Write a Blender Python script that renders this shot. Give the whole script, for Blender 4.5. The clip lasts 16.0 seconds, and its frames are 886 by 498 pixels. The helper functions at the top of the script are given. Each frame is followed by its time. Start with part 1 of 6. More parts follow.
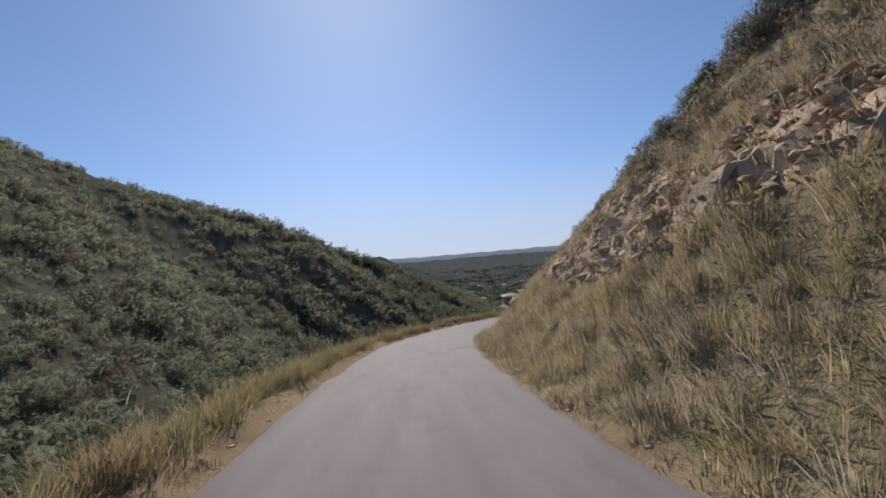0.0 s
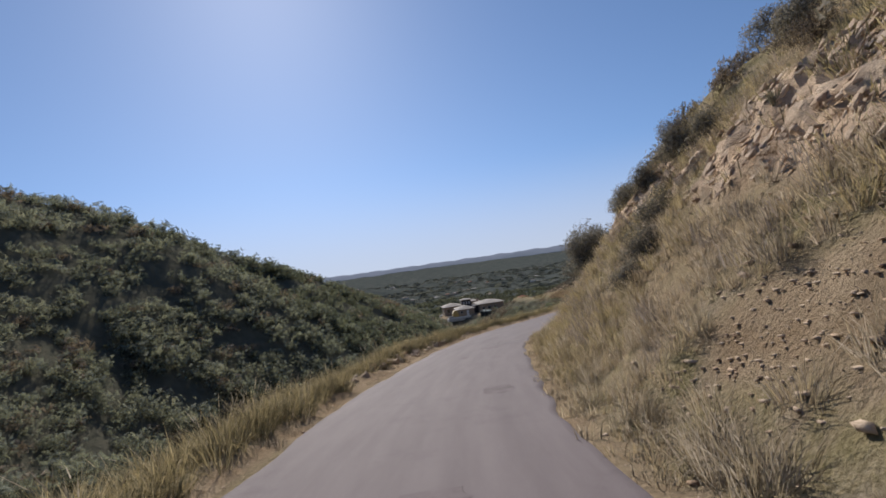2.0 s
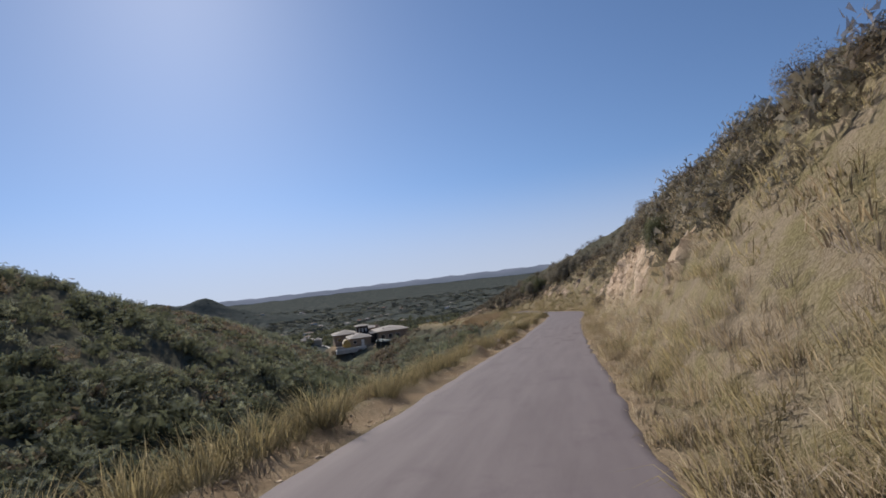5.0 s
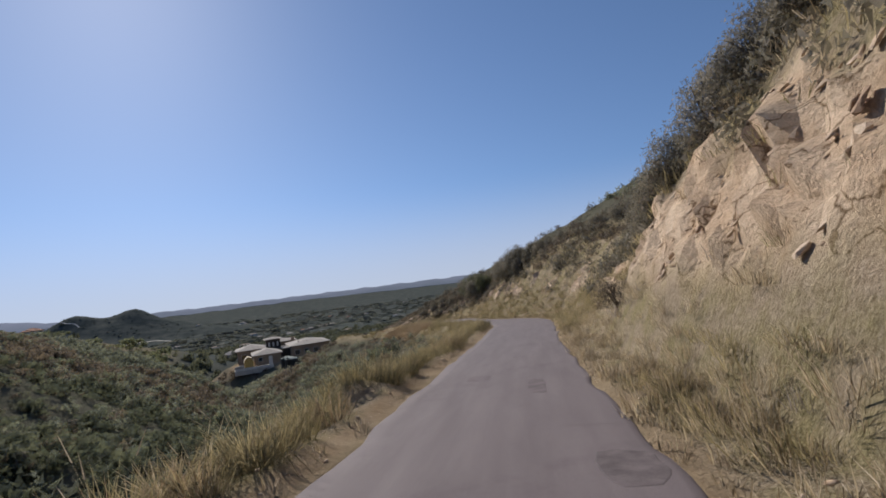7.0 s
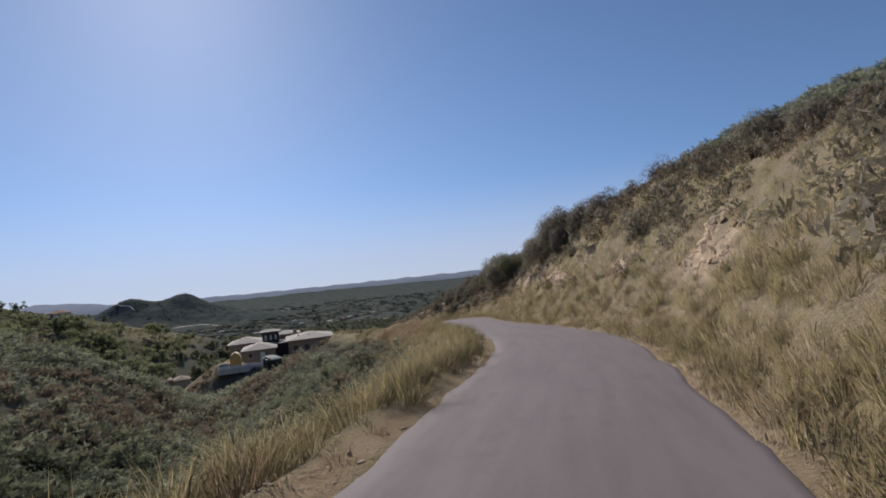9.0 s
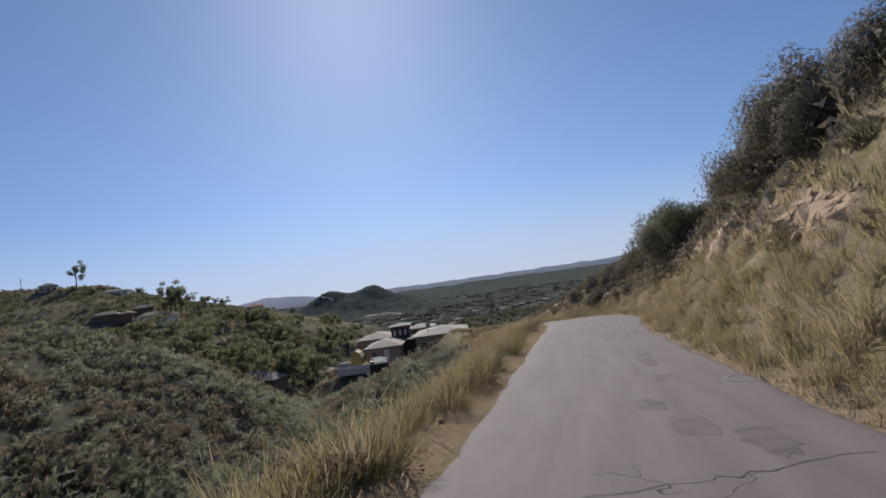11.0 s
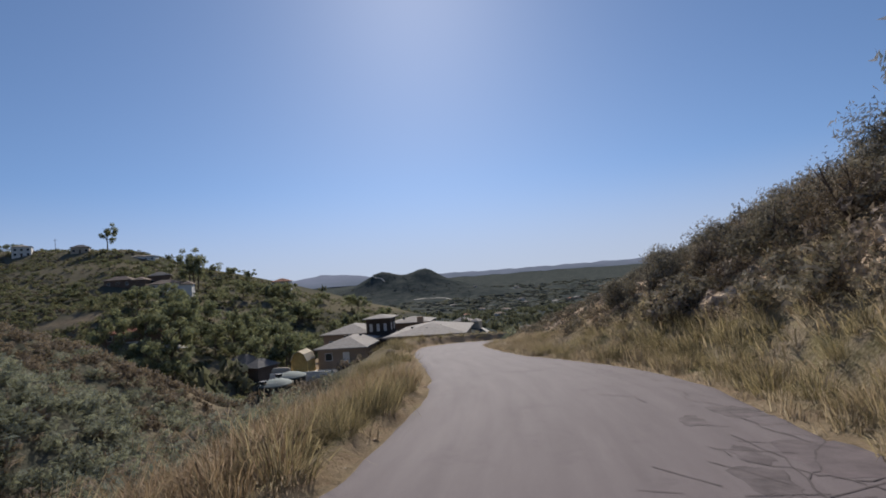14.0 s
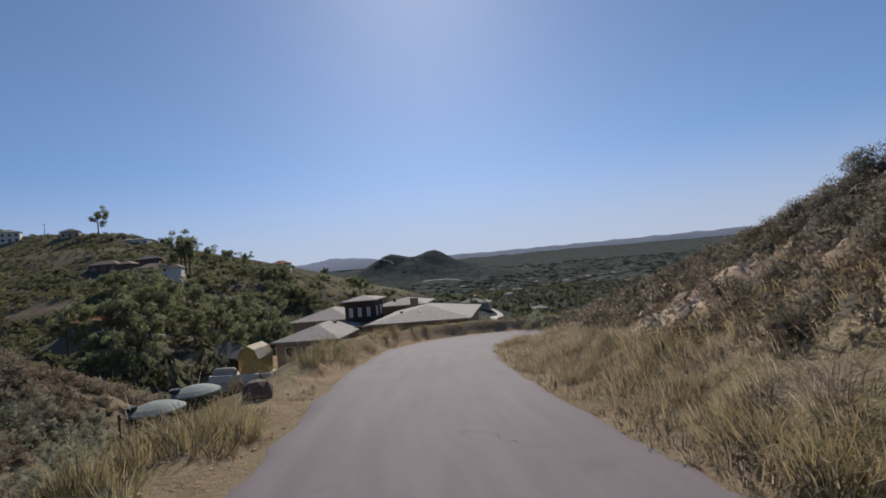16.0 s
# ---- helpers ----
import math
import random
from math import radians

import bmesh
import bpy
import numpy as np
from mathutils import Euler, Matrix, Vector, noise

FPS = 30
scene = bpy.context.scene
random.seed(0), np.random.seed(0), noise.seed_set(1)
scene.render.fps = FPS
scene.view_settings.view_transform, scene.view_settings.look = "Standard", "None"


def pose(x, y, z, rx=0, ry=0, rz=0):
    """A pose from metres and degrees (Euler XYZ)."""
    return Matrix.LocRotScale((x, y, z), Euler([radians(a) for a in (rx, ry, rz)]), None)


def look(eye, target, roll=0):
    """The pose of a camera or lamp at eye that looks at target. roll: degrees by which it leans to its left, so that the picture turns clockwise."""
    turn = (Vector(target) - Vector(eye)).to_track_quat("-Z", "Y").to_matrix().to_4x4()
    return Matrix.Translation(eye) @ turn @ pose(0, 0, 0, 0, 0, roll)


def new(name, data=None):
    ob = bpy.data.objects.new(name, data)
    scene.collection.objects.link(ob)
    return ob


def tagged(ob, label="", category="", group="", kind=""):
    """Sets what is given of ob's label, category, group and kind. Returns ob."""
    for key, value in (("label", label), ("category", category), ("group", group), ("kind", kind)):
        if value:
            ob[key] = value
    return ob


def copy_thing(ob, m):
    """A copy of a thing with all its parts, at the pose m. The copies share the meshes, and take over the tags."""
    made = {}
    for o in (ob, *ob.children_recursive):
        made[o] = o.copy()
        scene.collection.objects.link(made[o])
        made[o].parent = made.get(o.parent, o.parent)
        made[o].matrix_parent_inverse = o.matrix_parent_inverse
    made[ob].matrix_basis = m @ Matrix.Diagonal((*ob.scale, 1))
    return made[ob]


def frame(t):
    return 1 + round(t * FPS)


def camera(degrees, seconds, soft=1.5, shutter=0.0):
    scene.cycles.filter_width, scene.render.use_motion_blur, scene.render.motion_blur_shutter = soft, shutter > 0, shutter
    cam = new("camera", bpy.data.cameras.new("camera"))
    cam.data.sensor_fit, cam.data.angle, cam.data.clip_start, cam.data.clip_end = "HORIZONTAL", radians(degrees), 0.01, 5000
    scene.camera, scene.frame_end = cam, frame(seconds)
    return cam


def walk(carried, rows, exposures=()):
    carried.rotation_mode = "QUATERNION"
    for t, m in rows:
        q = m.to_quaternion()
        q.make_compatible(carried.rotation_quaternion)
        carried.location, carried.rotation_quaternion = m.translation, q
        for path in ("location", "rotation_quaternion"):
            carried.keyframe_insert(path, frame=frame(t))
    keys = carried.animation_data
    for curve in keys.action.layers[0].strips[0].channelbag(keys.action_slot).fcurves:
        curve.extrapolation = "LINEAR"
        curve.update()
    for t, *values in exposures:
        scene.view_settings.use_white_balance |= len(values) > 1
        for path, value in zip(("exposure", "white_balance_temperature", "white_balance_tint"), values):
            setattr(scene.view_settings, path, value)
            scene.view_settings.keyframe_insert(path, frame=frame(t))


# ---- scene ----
cam = camera(82.2, 16.0, 1.7)
# seconds, eye x, y, z, yaw to the left, pitch up, lean to the right
PATH = [
    (0, -0.00, -0.00, 0.00, 0.37, 0.77, 4.76),
    (0.5, -0.71, 6.76, -0.62, -2.54, 1.15, 5.92),
    (1, -1.10, 13.14, -1.29, -2.78, 1.06, 7.71),
    (1.5, -1.03, 19.33, -1.96, -4.21, 0.22, 8.29),
    (2, -0.68, 25.45, -2.64, -7.66, 1.55, 7.77),
    (2.5, 0.34, 31.29, -3.33, -9.63, 2.82, 7.88),
    (3, 1.78, 37.02, -3.97, -8.97, 2.71, 5.53),
    (3.5, 3.30, 42.99, -4.58, -10.97, 3.18, 4.37),
    (3.7, 4.06, 45.39, -4.81, -13.59, 2.81, 3.73),
    (4, 5.44, 48.97, -5.15, -14.62, 2.91, 4.29),
    (4.6, 8.81, 56.08, -5.84, -16.34, 3.18, 5.54),
    (5.5, 14.67, 66.75, -6.88, -18.43, 3.60, 7.56),
    (5.8, 16.64, 70.33, -7.23, -19.10, 3.71, 8.21),
    (6, 17.92, 72.74, -7.45, -20.04, 3.01, 7.71),
    (6.5, 21.10, 78.62, -8.01, -21.10, 2.39, 8.57),
    (7, 24.30, 84.08, -8.51, -23.00, 3.52, 6.83),
    (7.5, 27.41, 89.32, -8.92, -20.13, 2.52, 4.32),
    (8, 30.60, 94.45, -9.24, -22.09, 1.58, 5.16),
    (8.2, 31.80, 96.49, -9.34, -22.42, 1.68, 5.41),
    (8.5, 33.60, 99.51, -9.55, -20.86, 2.19, 5.52),
    (9.1, 37.30, 105.70, -9.98, -17.58, 3.20, 5.73),
    (9.4, 39.15, 108.75, -10.17, -15.86, 3.69, 5.86),
    (10, 42.60, 114.80, -10.56, -12.27, 4.62, 6.19),
    (10.3, 43.88, 117.75, -10.74, -10.40, 5.05, 6.40),
    (10.5, 44.84, 119.85, -10.93, -7.96, 4.46, 7.64),
    (11, 47.28, 125.26, -11.31, 1.22, 3.83, 7.92),
    (11.5, 49.13, 130.81, -11.67, -1.72, 3.28, 5.13),
    (12, 50.81, 136.13, -12.06, 2.68, 4.64, 6.84),
    (12.5, 52.18, 141.24, -12.35, -3.32, 4.30, 4.59),
    (13, 53.39, 146.32, -12.58, 4.13, 4.86, 4.04),
    (13.5, 54.35, 151.38, -12.83, 8.82, 2.50, 3.20),
    (14, 54.81, 156.44, -13.15, 7.74, 3.00, 4.34),
    (14.5, 54.77, 161.26, -13.51, 8.56, 6.02, 1.82),
    (15, 54.50, 165.90, -13.93, 9.78, 5.13, 3.28),
    (15.5, 54.13, 169.96, -14.32, 10.58, -0.24, 3.94),
    (16, 53.69, 173.36, -14.72, 8.94, 1.04, 5.31),
]


def aim(x, y, z, yaw, pitch, lean):
    a, b = radians(yaw), radians(pitch)
    way = Vector((-math.sin(a) * math.cos(b), math.cos(a) * math.cos(b), math.sin(b)))
    return look((x, y, z), Vector((x, y, z)) + way * 2, -lean)


walk(cam, [(t, aim(*row)) for t, *row in PATH], [(0, 0.48), (3, 0.45), (8, 0.36), (11, 0.4), (13, 0.32), (14, 0.3), (16, 0.26)])

# ---- light ----
SUN_AZ, SUN_EL = 9.0, 34.0
world = bpy.data.worlds.new("world")
scene.world = world
world.use_nodes = True
wn = world.node_tree
wn.nodes.clear()
sky = wn.nodes.new("ShaderNodeTexSky")
sky.sky_type, sky.sun_disc = "NISHITA", False
sky.sun_elevation, sky.sun_rotation = radians(SUN_EL), radians(-SUN_AZ)
sky.altitude, sky.air_density, sky.dust_density, sky.ozone_density = 2500, 1.0, 1.4, 3.0
# the haze lifts the horizon: look up the sky a little higher
view = wn.nodes.new("ShaderNodeTexCoord")
lift = wn.nodes.new("ShaderNodeVectorMath")
lift.operation = "ADD"
wn.links.new(view.outputs["Generated"], lift.inputs[0])
height = wn.nodes.new("ShaderNodeSeparateXYZ")
wn.links.new(view.outputs["Generated"], height.inputs[0])
fade = wn.nodes.new("ShaderNodeMapRange")
for slot_, value_ in zip((1, 2, 3, 4), (0.0, 0.5, 0.1, 0.0)):
    fade.inputs[slot_].default_value = value_
wn.links.new(height.outputs[2], fade.inputs[0])
raise_ = wn.nodes.new("ShaderNodeCombineXYZ")
wn.links.new(fade.outputs[0], raise_.inputs[2])
wn.links.new(raise_.outputs[0], lift.inputs[1])
wn.links.new(lift.outputs[0], sky.inputs["Vector"])
bg = wn.nodes.new("ShaderNodeBackground")
bg.inputs["Strength"].default_value = 0.076
wout = wn.nodes.new("ShaderNodeOutputWorld")
tint = wn.nodes.new("ShaderNodeMix")
tint.data_type, tint.blend_type = "RGBA", "MULTIPLY"
tint.inputs[0].default_value = 1.0
tint.inputs[7].default_value = (0.95, 1.0, 1.06, 1)
wn.links.new(sky.outputs[0], tint.inputs[6])
# pale lavender haze that thins out a few degrees above the horizon
thin = wn.nodes.new("ShaderNodeMapRange")
thin.interpolation_type = "SMOOTHSTEP"
for slot_, value_ in zip((1, 2, 3, 4), (-0.02, 0.2, 0.74, 0.0)):
    thin.inputs[slot_].default_value = value_
wn.links.new(height.outputs[2], thin.inputs[0])
haze = wn.nodes.new("ShaderNodeMix")
haze.data_type = "RGBA"
haze.inputs[7].default_value = (5.25, 5.3, 6.1, 1)
wn.links.new(thin.outputs[0], haze.inputs[0])
wn.links.new(tint.outputs[2], haze.inputs[6])
wn.links.new(haze.outputs[2], bg.inputs[0])
wn.links.new(bg.outputs[0], wout.inputs[0])
sun = new("sun", bpy.data.lights.new("sun", "SUN"))
sun.data.energy, sun.data.angle, sun.data.color = 3.8, radians(0.53), (1.0, 0.93, 0.845)
sun.matrix_world = look((0, 0, 60), (
    60 * math.cos(radians(SUN_EL)) * math.sin(radians(SUN_AZ)),
    -60 * math.cos(radians(SUN_EL)) * math.cos(radians(SUN_AZ)), 60 - 60 * math.sin(radians(SUN_EL))))


# ---- materials ----
def mat(name, rough=0.9, spec=0.2, metal=0.0):
    m = bpy.data.materials.new(name)
    m.use_nodes = True
    b = m.node_tree.nodes["Principled BSDF"]
    b.inputs["Roughness"].default_value = rough
    b.inputs["Specular IOR Level"].default_value = spec
    b.inputs["Metallic"].default_value = metal
    return m, m.node_tree, b


def node(tree, kind, **sets):
    n = tree.nodes.new(kind)
    for key, value in sets.items():
        setattr(n, key, value)
    return n


def coords(tree):
    return node(tree, "ShaderNodeNewGeometry").outputs["Position"]


def noise_of(tree, scale, detail=4.0, rough=0.6, vector=None):
    n = node(tree, "ShaderNodeTexNoise")
    n.inputs["Scale"].default_value, n.inputs["Detail"].default_value = scale, detail
    n.inputs["Roughness"].default_value = rough
    tree.links.new(vector or coords(tree), n.inputs["Vector"])
    return n.outputs["Fac"]


def ramp(tree, fac, stops):
    r = node(tree, "ShaderNodeValToRGB")
    e = r.color_ramp.elements
    while len(e) < len(stops):
        e.new(0.5)
    for el, (p, c) in zip(e, stops):
        el.position, el.color = p, (*c, 1)
    tree.links.new(fac, r.inputs["Fac"])
    return r.outputs["Color"]


def mix(tree, fac, a, b, mode="MIX"):
    m = node(tree, "ShaderNodeMix", data_type="RGBA", blend_type=mode)
    for sock, v in ((m.inputs[0], fac), (m.inputs[6], a), (m.inputs[7], b)):
        if isinstance(v, (int, float)):
            sock.default_value = v
        elif isinstance(v, tuple):
            sock.default_value = (*v, 1)
        else:
            tree.links.new(v, sock)
    return m.outputs[2]


def math_of(tree, op, a, b=0.0, clamp=False):
    m = node(tree, "ShaderNodeMath", operation=op, use_clamp=clamp)
    for sock, v in zip(m.inputs, (a, b)):
        if isinstance(v, (int, float)):
            sock.default_value = v
        else:
            tree.links.new(v, sock)
    return m.outputs[0]


def bump(tree, bsdf, height, strength, distance):
    n = node(tree, "ShaderNodeBump")
    n.inputs["Strength"].default_value, n.inputs["Distance"].default_value = strength, distance
    tree.links.new(height, n.inputs["Height"])
    tree.links.new(n.outputs[0], bsdf.inputs["Normal"])


def attribute(tree, name):
    return node(tree, "ShaderNodeAttribute", attribute_name=name).outputs["Fac"]


def plain(name, color, var=0.25, scale=3.0, rough=0.85, spec=0.2, metal=0.0, relief=0.0, fine=40.0):
    """A surface of one colour with stains at one scale and grain at another."""
    m, t, b = mat(name, rough, spec, metal)
    dark = tuple(c * (1 - var) for c in color)
    light = tuple(min(1, c * (1 + var)) for c in color)
    c1 = ramp(t, noise_of(t, scale), [(0.3, dark), (0.7, light)])
    c2 = ramp(t, noise_of(t, fine, 3), [(0.3, (1 - var * 0.6,) * 3), (0.7, (1, 1, 1))])
    t.links.new(mix(t, 1.0, c1, c2, "MULTIPLY"), b.inputs["Base Color"])
    if relief:
        bump(t, b, noise_of(t, fine, 4), 0.6, relief)
    return m


# ground: dry grass, bare dirt, broken rock, dark brush soil
M_GROUND, t, b = mat("ground", 1.0, 0.0)
big, mid, small = noise_of(t, 0.12), noise_of(t, 1.1, 6), noise_of(t, 14.0, 6, 0.7)
thatch = node(t, "ShaderNodeMapping")
thatch.inputs["Scale"].default_value = (22.0, 22.0, 5.0)
t.links.new(coords(t), thatch.inputs["Vector"])
straw_f = noise_of(t, 1.0, 5, 0.7, thatch.outputs[0])
tan_c = ramp(t, straw_f, [(0.3, (0.2, 0.155, 0.1)), (0.5, (0.37, 0.3, 0.215)), (0.72, (0.52, 0.435, 0.325))])
olive_c = ramp(t, straw_f, [(0.3, (0.15, 0.128, 0.065)), (0.5, (0.3, 0.256, 0.14)), (0.72, (0.45, 0.385, 0.235))])
grass_c = mix(t, ramp(t, mid, [(0.4, (0, 0, 0)), (0.62, (1, 1, 1))]), tan_c, olive_c)
dirt_c = ramp(t, mid, [(0.3, (0.30, 0.215, 0.135)), (0.7, (0.46, 0.36, 0.25))])
rock_c = ramp(t, noise_of(t, 0.7, 8, 0.65), [(0.22, (0.42, 0.27, 0.165)), (0.42, (0.66, 0.49, 0.345)), (0.62, (0.78, 0.62, 0.465)), (0.82, (0.6, 0.385, 0.235))])
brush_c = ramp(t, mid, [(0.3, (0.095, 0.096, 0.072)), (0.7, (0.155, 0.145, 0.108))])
# far woods and fields, paled and greyed: haze put into the ground colour
far_c = ramp(t, noise_of(t, 0.03, 10, 0.72), [(0.34, (0.05, 0.06, 0.056)), (0.5, (0.085, 0.096, 0.09)), (0.62, (0.12, 0.124, 0.11)), (0.76, (0.2, 0.19, 0.165))])
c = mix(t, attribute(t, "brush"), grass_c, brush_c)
c = mix(t, attribute(t, "far"), c, far_c)
c = mix(t, attribute(t, "dirt"), c, dirt_c)
edge = node(t, "ShaderNodeTexVoronoi", feature="DISTANCE_TO_EDGE")
edge.inputs["Scale"].default_value = 1.1
bend_ = node(t, "ShaderNodeVectorMath", operation="ADD")
bn_ = node(t, "ShaderNodeTexNoise")
bn_.inputs["Scale"].default_value, bn_.inputs["Detail"].default_value = 1.6, 5
map_ = node(t, "ShaderNodeMapping")
map_.inputs["Rotation"].default_value = (0.5, -0.35, 0.6)
map_.inputs["Scale"].default_value = (0.8, 0.6, 1.5)
t.links.new(coords(t), bn_.inputs["Vector"])
t.links.new(coords(t), bend_.inputs[0])
t.links.new(bn_.outputs["Color"], bend_.inputs[1])
t.links.new(bend_.outputs[0], map_.inputs["Vector"])
t.links.new(map_.outputs[0], edge.inputs["Vector"])
joint = ramp(t, edge.outputs["Distance"], [(0.0, (0.3, 0.25, 0.21)), (0.045, (1, 1, 1))])
joint = mix(t, math_of(t, "GREATER_THAN", noise_of(t, 0.8, 3), 0.5), (1.0, 1.0, 1.0), joint)
rock_c = mix(t, 1.0, rock_c, joint, "MULTIPLY")
c = mix(t, attribute(t, "rock"), c, rock_c)
c = mix(t, 1.0, c, ramp(t, small, [(0.3, (0.74, 0.74, 0.74)), (0.65, (1, 1, 1))]), "MULTIPLY")
t.links.new(c, b.inputs["Base Color"])
blk = node(t, "ShaderNodeTexVoronoi", feature="F1", distance="CHEBYCHEV")
blk.inputs["Scale"].default_value = 1.7
lean_ = node(t, "ShaderNodeMapping")
lean_.inputs["Rotation"].default_value = (0.5, -0.35, 0.6)
lean_.inputs["Scale"].default_value = (1.0, 0.7, 2.0)
wob_ = node(t, "ShaderNodeVectorMath", operation="ADD")
wn_ = node(t, "ShaderNodeTexNoise")
wn_.inputs["Scale"].default_value, wn_.inputs["Detail"].default_value = 0.9, 5
t.links.new(coords(t), wn_.inputs["Vector"])
t.links.new(coords(t), wob_.inputs[0])
t.links.new(wn_.outputs["Color"], wob_.inputs[1])
t.links.new(wob_.outputs[0], lean_.inputs["Vector"])
t.links.new(lean_.outputs[0], blk.inputs["Vector"])
sep = node(t, "ShaderNodeSeparateColor")
t.links.new(blk.outputs["Color"], sep.inputs[0])
stone_h = math_of(t, "MULTIPLY", math_of(t, "ADD", math_of(t, "MULTIPLY", sep.outputs[0], 2.0), math_of(t, "MULTIPLY", blk.outputs["Distance"], -1.2)), attribute(t, "rock"))
bump(t, b, math_of(t, "ADD", stone_h, math_of(t, "ADD", math_of(t, "MULTIPLY", mid, 1.5), small)), 0.9, 0.11)

# road: worn asphalt with wheel-polished and patched tones
M_ROAD, t, b = mat("asphalt", 0.82, 0.25)
uv = node(t, "ShaderNodeUVMap", uv_map="lane").outputs[0]
stretch = node(t, "ShaderNodeMapping")
stretch.inputs["Scale"].default_value = (1.6, 0.16, 1)
t.links.new(uv, stretch.inputs["Vector"])
streak = noise_of(t, 1.6, 5, 0.6, stretch.outputs[0])
c = ramp(t, streak, [(0.3, (0.136, 0.111, 0.115)), (0.55, (0.163, 0.135, 0.139)), (0.8, (0.186, 0.156, 0.158))])
spots = noise_of(t, 0.9, 6, 0.7)
c = mix(t, 1.0, c, ramp(t, spots, [(0.3, (0.84, 0.82, 0.84)), (0.44, (1, 1, 1))]), "MULTIPLY")
grit = noise_of(t, 120.0, 3, 0.8)
c = mix(t, 1.0, c, ramp(t, grit, [(0.3, (0.72, 0.72, 0.72)), (0.7, (1.12, 1.12, 1.12))]), "MULTIPLY")
vor = node(t, "ShaderNodeTexVoronoi", feature="DISTANCE_TO_EDGE")
vor.inputs["Scale"].default_value = 0.55
warp = node(t, "ShaderNodeVectorMath", operation="ADD")
wob = node(t, "ShaderNodeTexNoise")
wob.inputs["Scale"].default_value = 2.2
t.links.new(coords(t), wob.inputs["Vector"])
t.links.new(coords(t), warp.inputs[0])
t.links.new(wob.outputs["Color"], warp.inputs[1])
t.links.new(warp.outputs[0], vor.inputs["Vector"])
crack = math_of(t, "LESS_THAN", vor.outputs["Distance"], 0.004)
crack = math_of(t, "MULTIPLY", crack, math_of(t, "GREATER_THAN", noise_of(t, 0.25, 2), 0.64))
c = mix(t, crack, c, (0.035, 0.03, 0.03))
t.links.new(c, b.inputs["Base Color"])
bump(t, b, math_of(t, "SUBTRACT", grit, crack), 0.35, 0.006)


# ---- the lie of the land ----
def spline(at, xs, ys):
    """A smooth curve through control points (Hermite, shape-keeping)."""
    xs, ys, at = np.asarray(xs, float), np.asarray(ys, float), np.asarray(at, float)
    g = np.gradient(ys, xs)
    i = np.clip(np.searchsorted(xs, at) - 1, 0, len(xs) - 2)
    h = xs[i + 1] - xs[i]
    u = np.clip((at - xs[i]) / h, 0, 1)
    return ((1 + 2 * u) * (1 - u) ** 2 * ys[i] + u * (1 - u) ** 2 * h * g[i]
            + u * u * (3 - 2 * u) * ys[i + 1] + u * u * (u - 1) * h * g[i + 1])


def smooth(a, b, x):
    u = np.clip((np.asarray(x, float) - a) / (b - a), 0, 1)
    return u * u * (3 - 2 * u)


# the road's middle, every 8 m, then a bend to the right
RX = [1, 0.4, -0.02, -0.83, -1.24, -1.24, -0.51, 1.19, 3.62, 7.37, 12.04, 16.66, 21.26, 26.11, 30.96, 35.78, 40.75, 45.42, 48.26, 50.18, 51.89, 53.66, 54.88, 54.75, 53.53, 51.75, 50.37, 49.91, 51.15, 54.71, 61.08, 73.08]
RY = [-24.0, -10.0, 0.0, 8.0, 16.0, 24.04, 32.23, 40.33, 48.58, 56.72, 64.61, 72.46, 80.37, 88.31, 96.32, 104.02, 111.87, 119.86, 127.98, 136.27, 144.25, 152.09, 160.0, 167.0, 174.5, 182.0, 189.0, 195.5, 201.0, 205.0, 207.0, 207.8]
RZ = [0.5, -0.75, -1.65, -2.4, -3.25, -4.13, -5.06, -5.92, -6.71, -7.48, -8.27, -9.03, -9.79, -10.47, -10.97, -11.53, -12.05, -12.59, -13.13, -13.7, -14.13, -14.51, -15.06, -15.68, -16.45, -17.2, -17.9, -18.6, -19.3, -19.9, -20.6, -21.8]
RW = [2.17, 2.17, 2.17, 2.14, 2.17, 2.25, 2.19, 2.3, 2.1, 2.07, 2.07, 2.07, 2.01, 1.85, 1.8, 1.85, 2.1, 2.2, 2.15, 2.2, 2.24, 2.25, 2.15, 2.05, 2.1, 2.15, 2.25, 2.4, 2.4, 2.3, 2.2, 2.2]
leg = np.hypot(np.diff(RX), np.diff(RY))
RS = np.concatenate([[0], np.cumsum(leg)])
S = np.arange(0, RS[-1], 0.4)
ROAD = np.stack([spline(S, RS, RX), spline(S, RS, RY), spline(S, RS, RZ), spline(S, RS, RW)], 1)
TAN = np.gradient(ROAD[:, :2], axis=0)
TAN /= np.linalg.norm(TAN, axis=1)[:, None]
RIGHT = np.stack([TAN[:, 1], -TAN[:, 0]], 1)


def lane(x, y):
    """Nearest road sample and the distance to the right of the road's middle."""
    x, y = np.ravel(x), np.ravel(y)
    idx = np.zeros(len(x), int)
    for a in range(0, len(x), 20000):
        s = slice(a, a + 20000)
        idx[s] = np.argmin((x[s, None] - ROAD[None, :, 0]) ** 2 + (y[s, None] - ROAD[None, :, 1]) ** 2, 1)
    off = np.stack([x, y], 1) - ROAD[idx, :2]
    side = np.where((off * RIGHT[idx]).sum(1) >= 0, 1.0, -1.0)
    return idx, side * np.hypot(off[:, 0], off[:, 1])


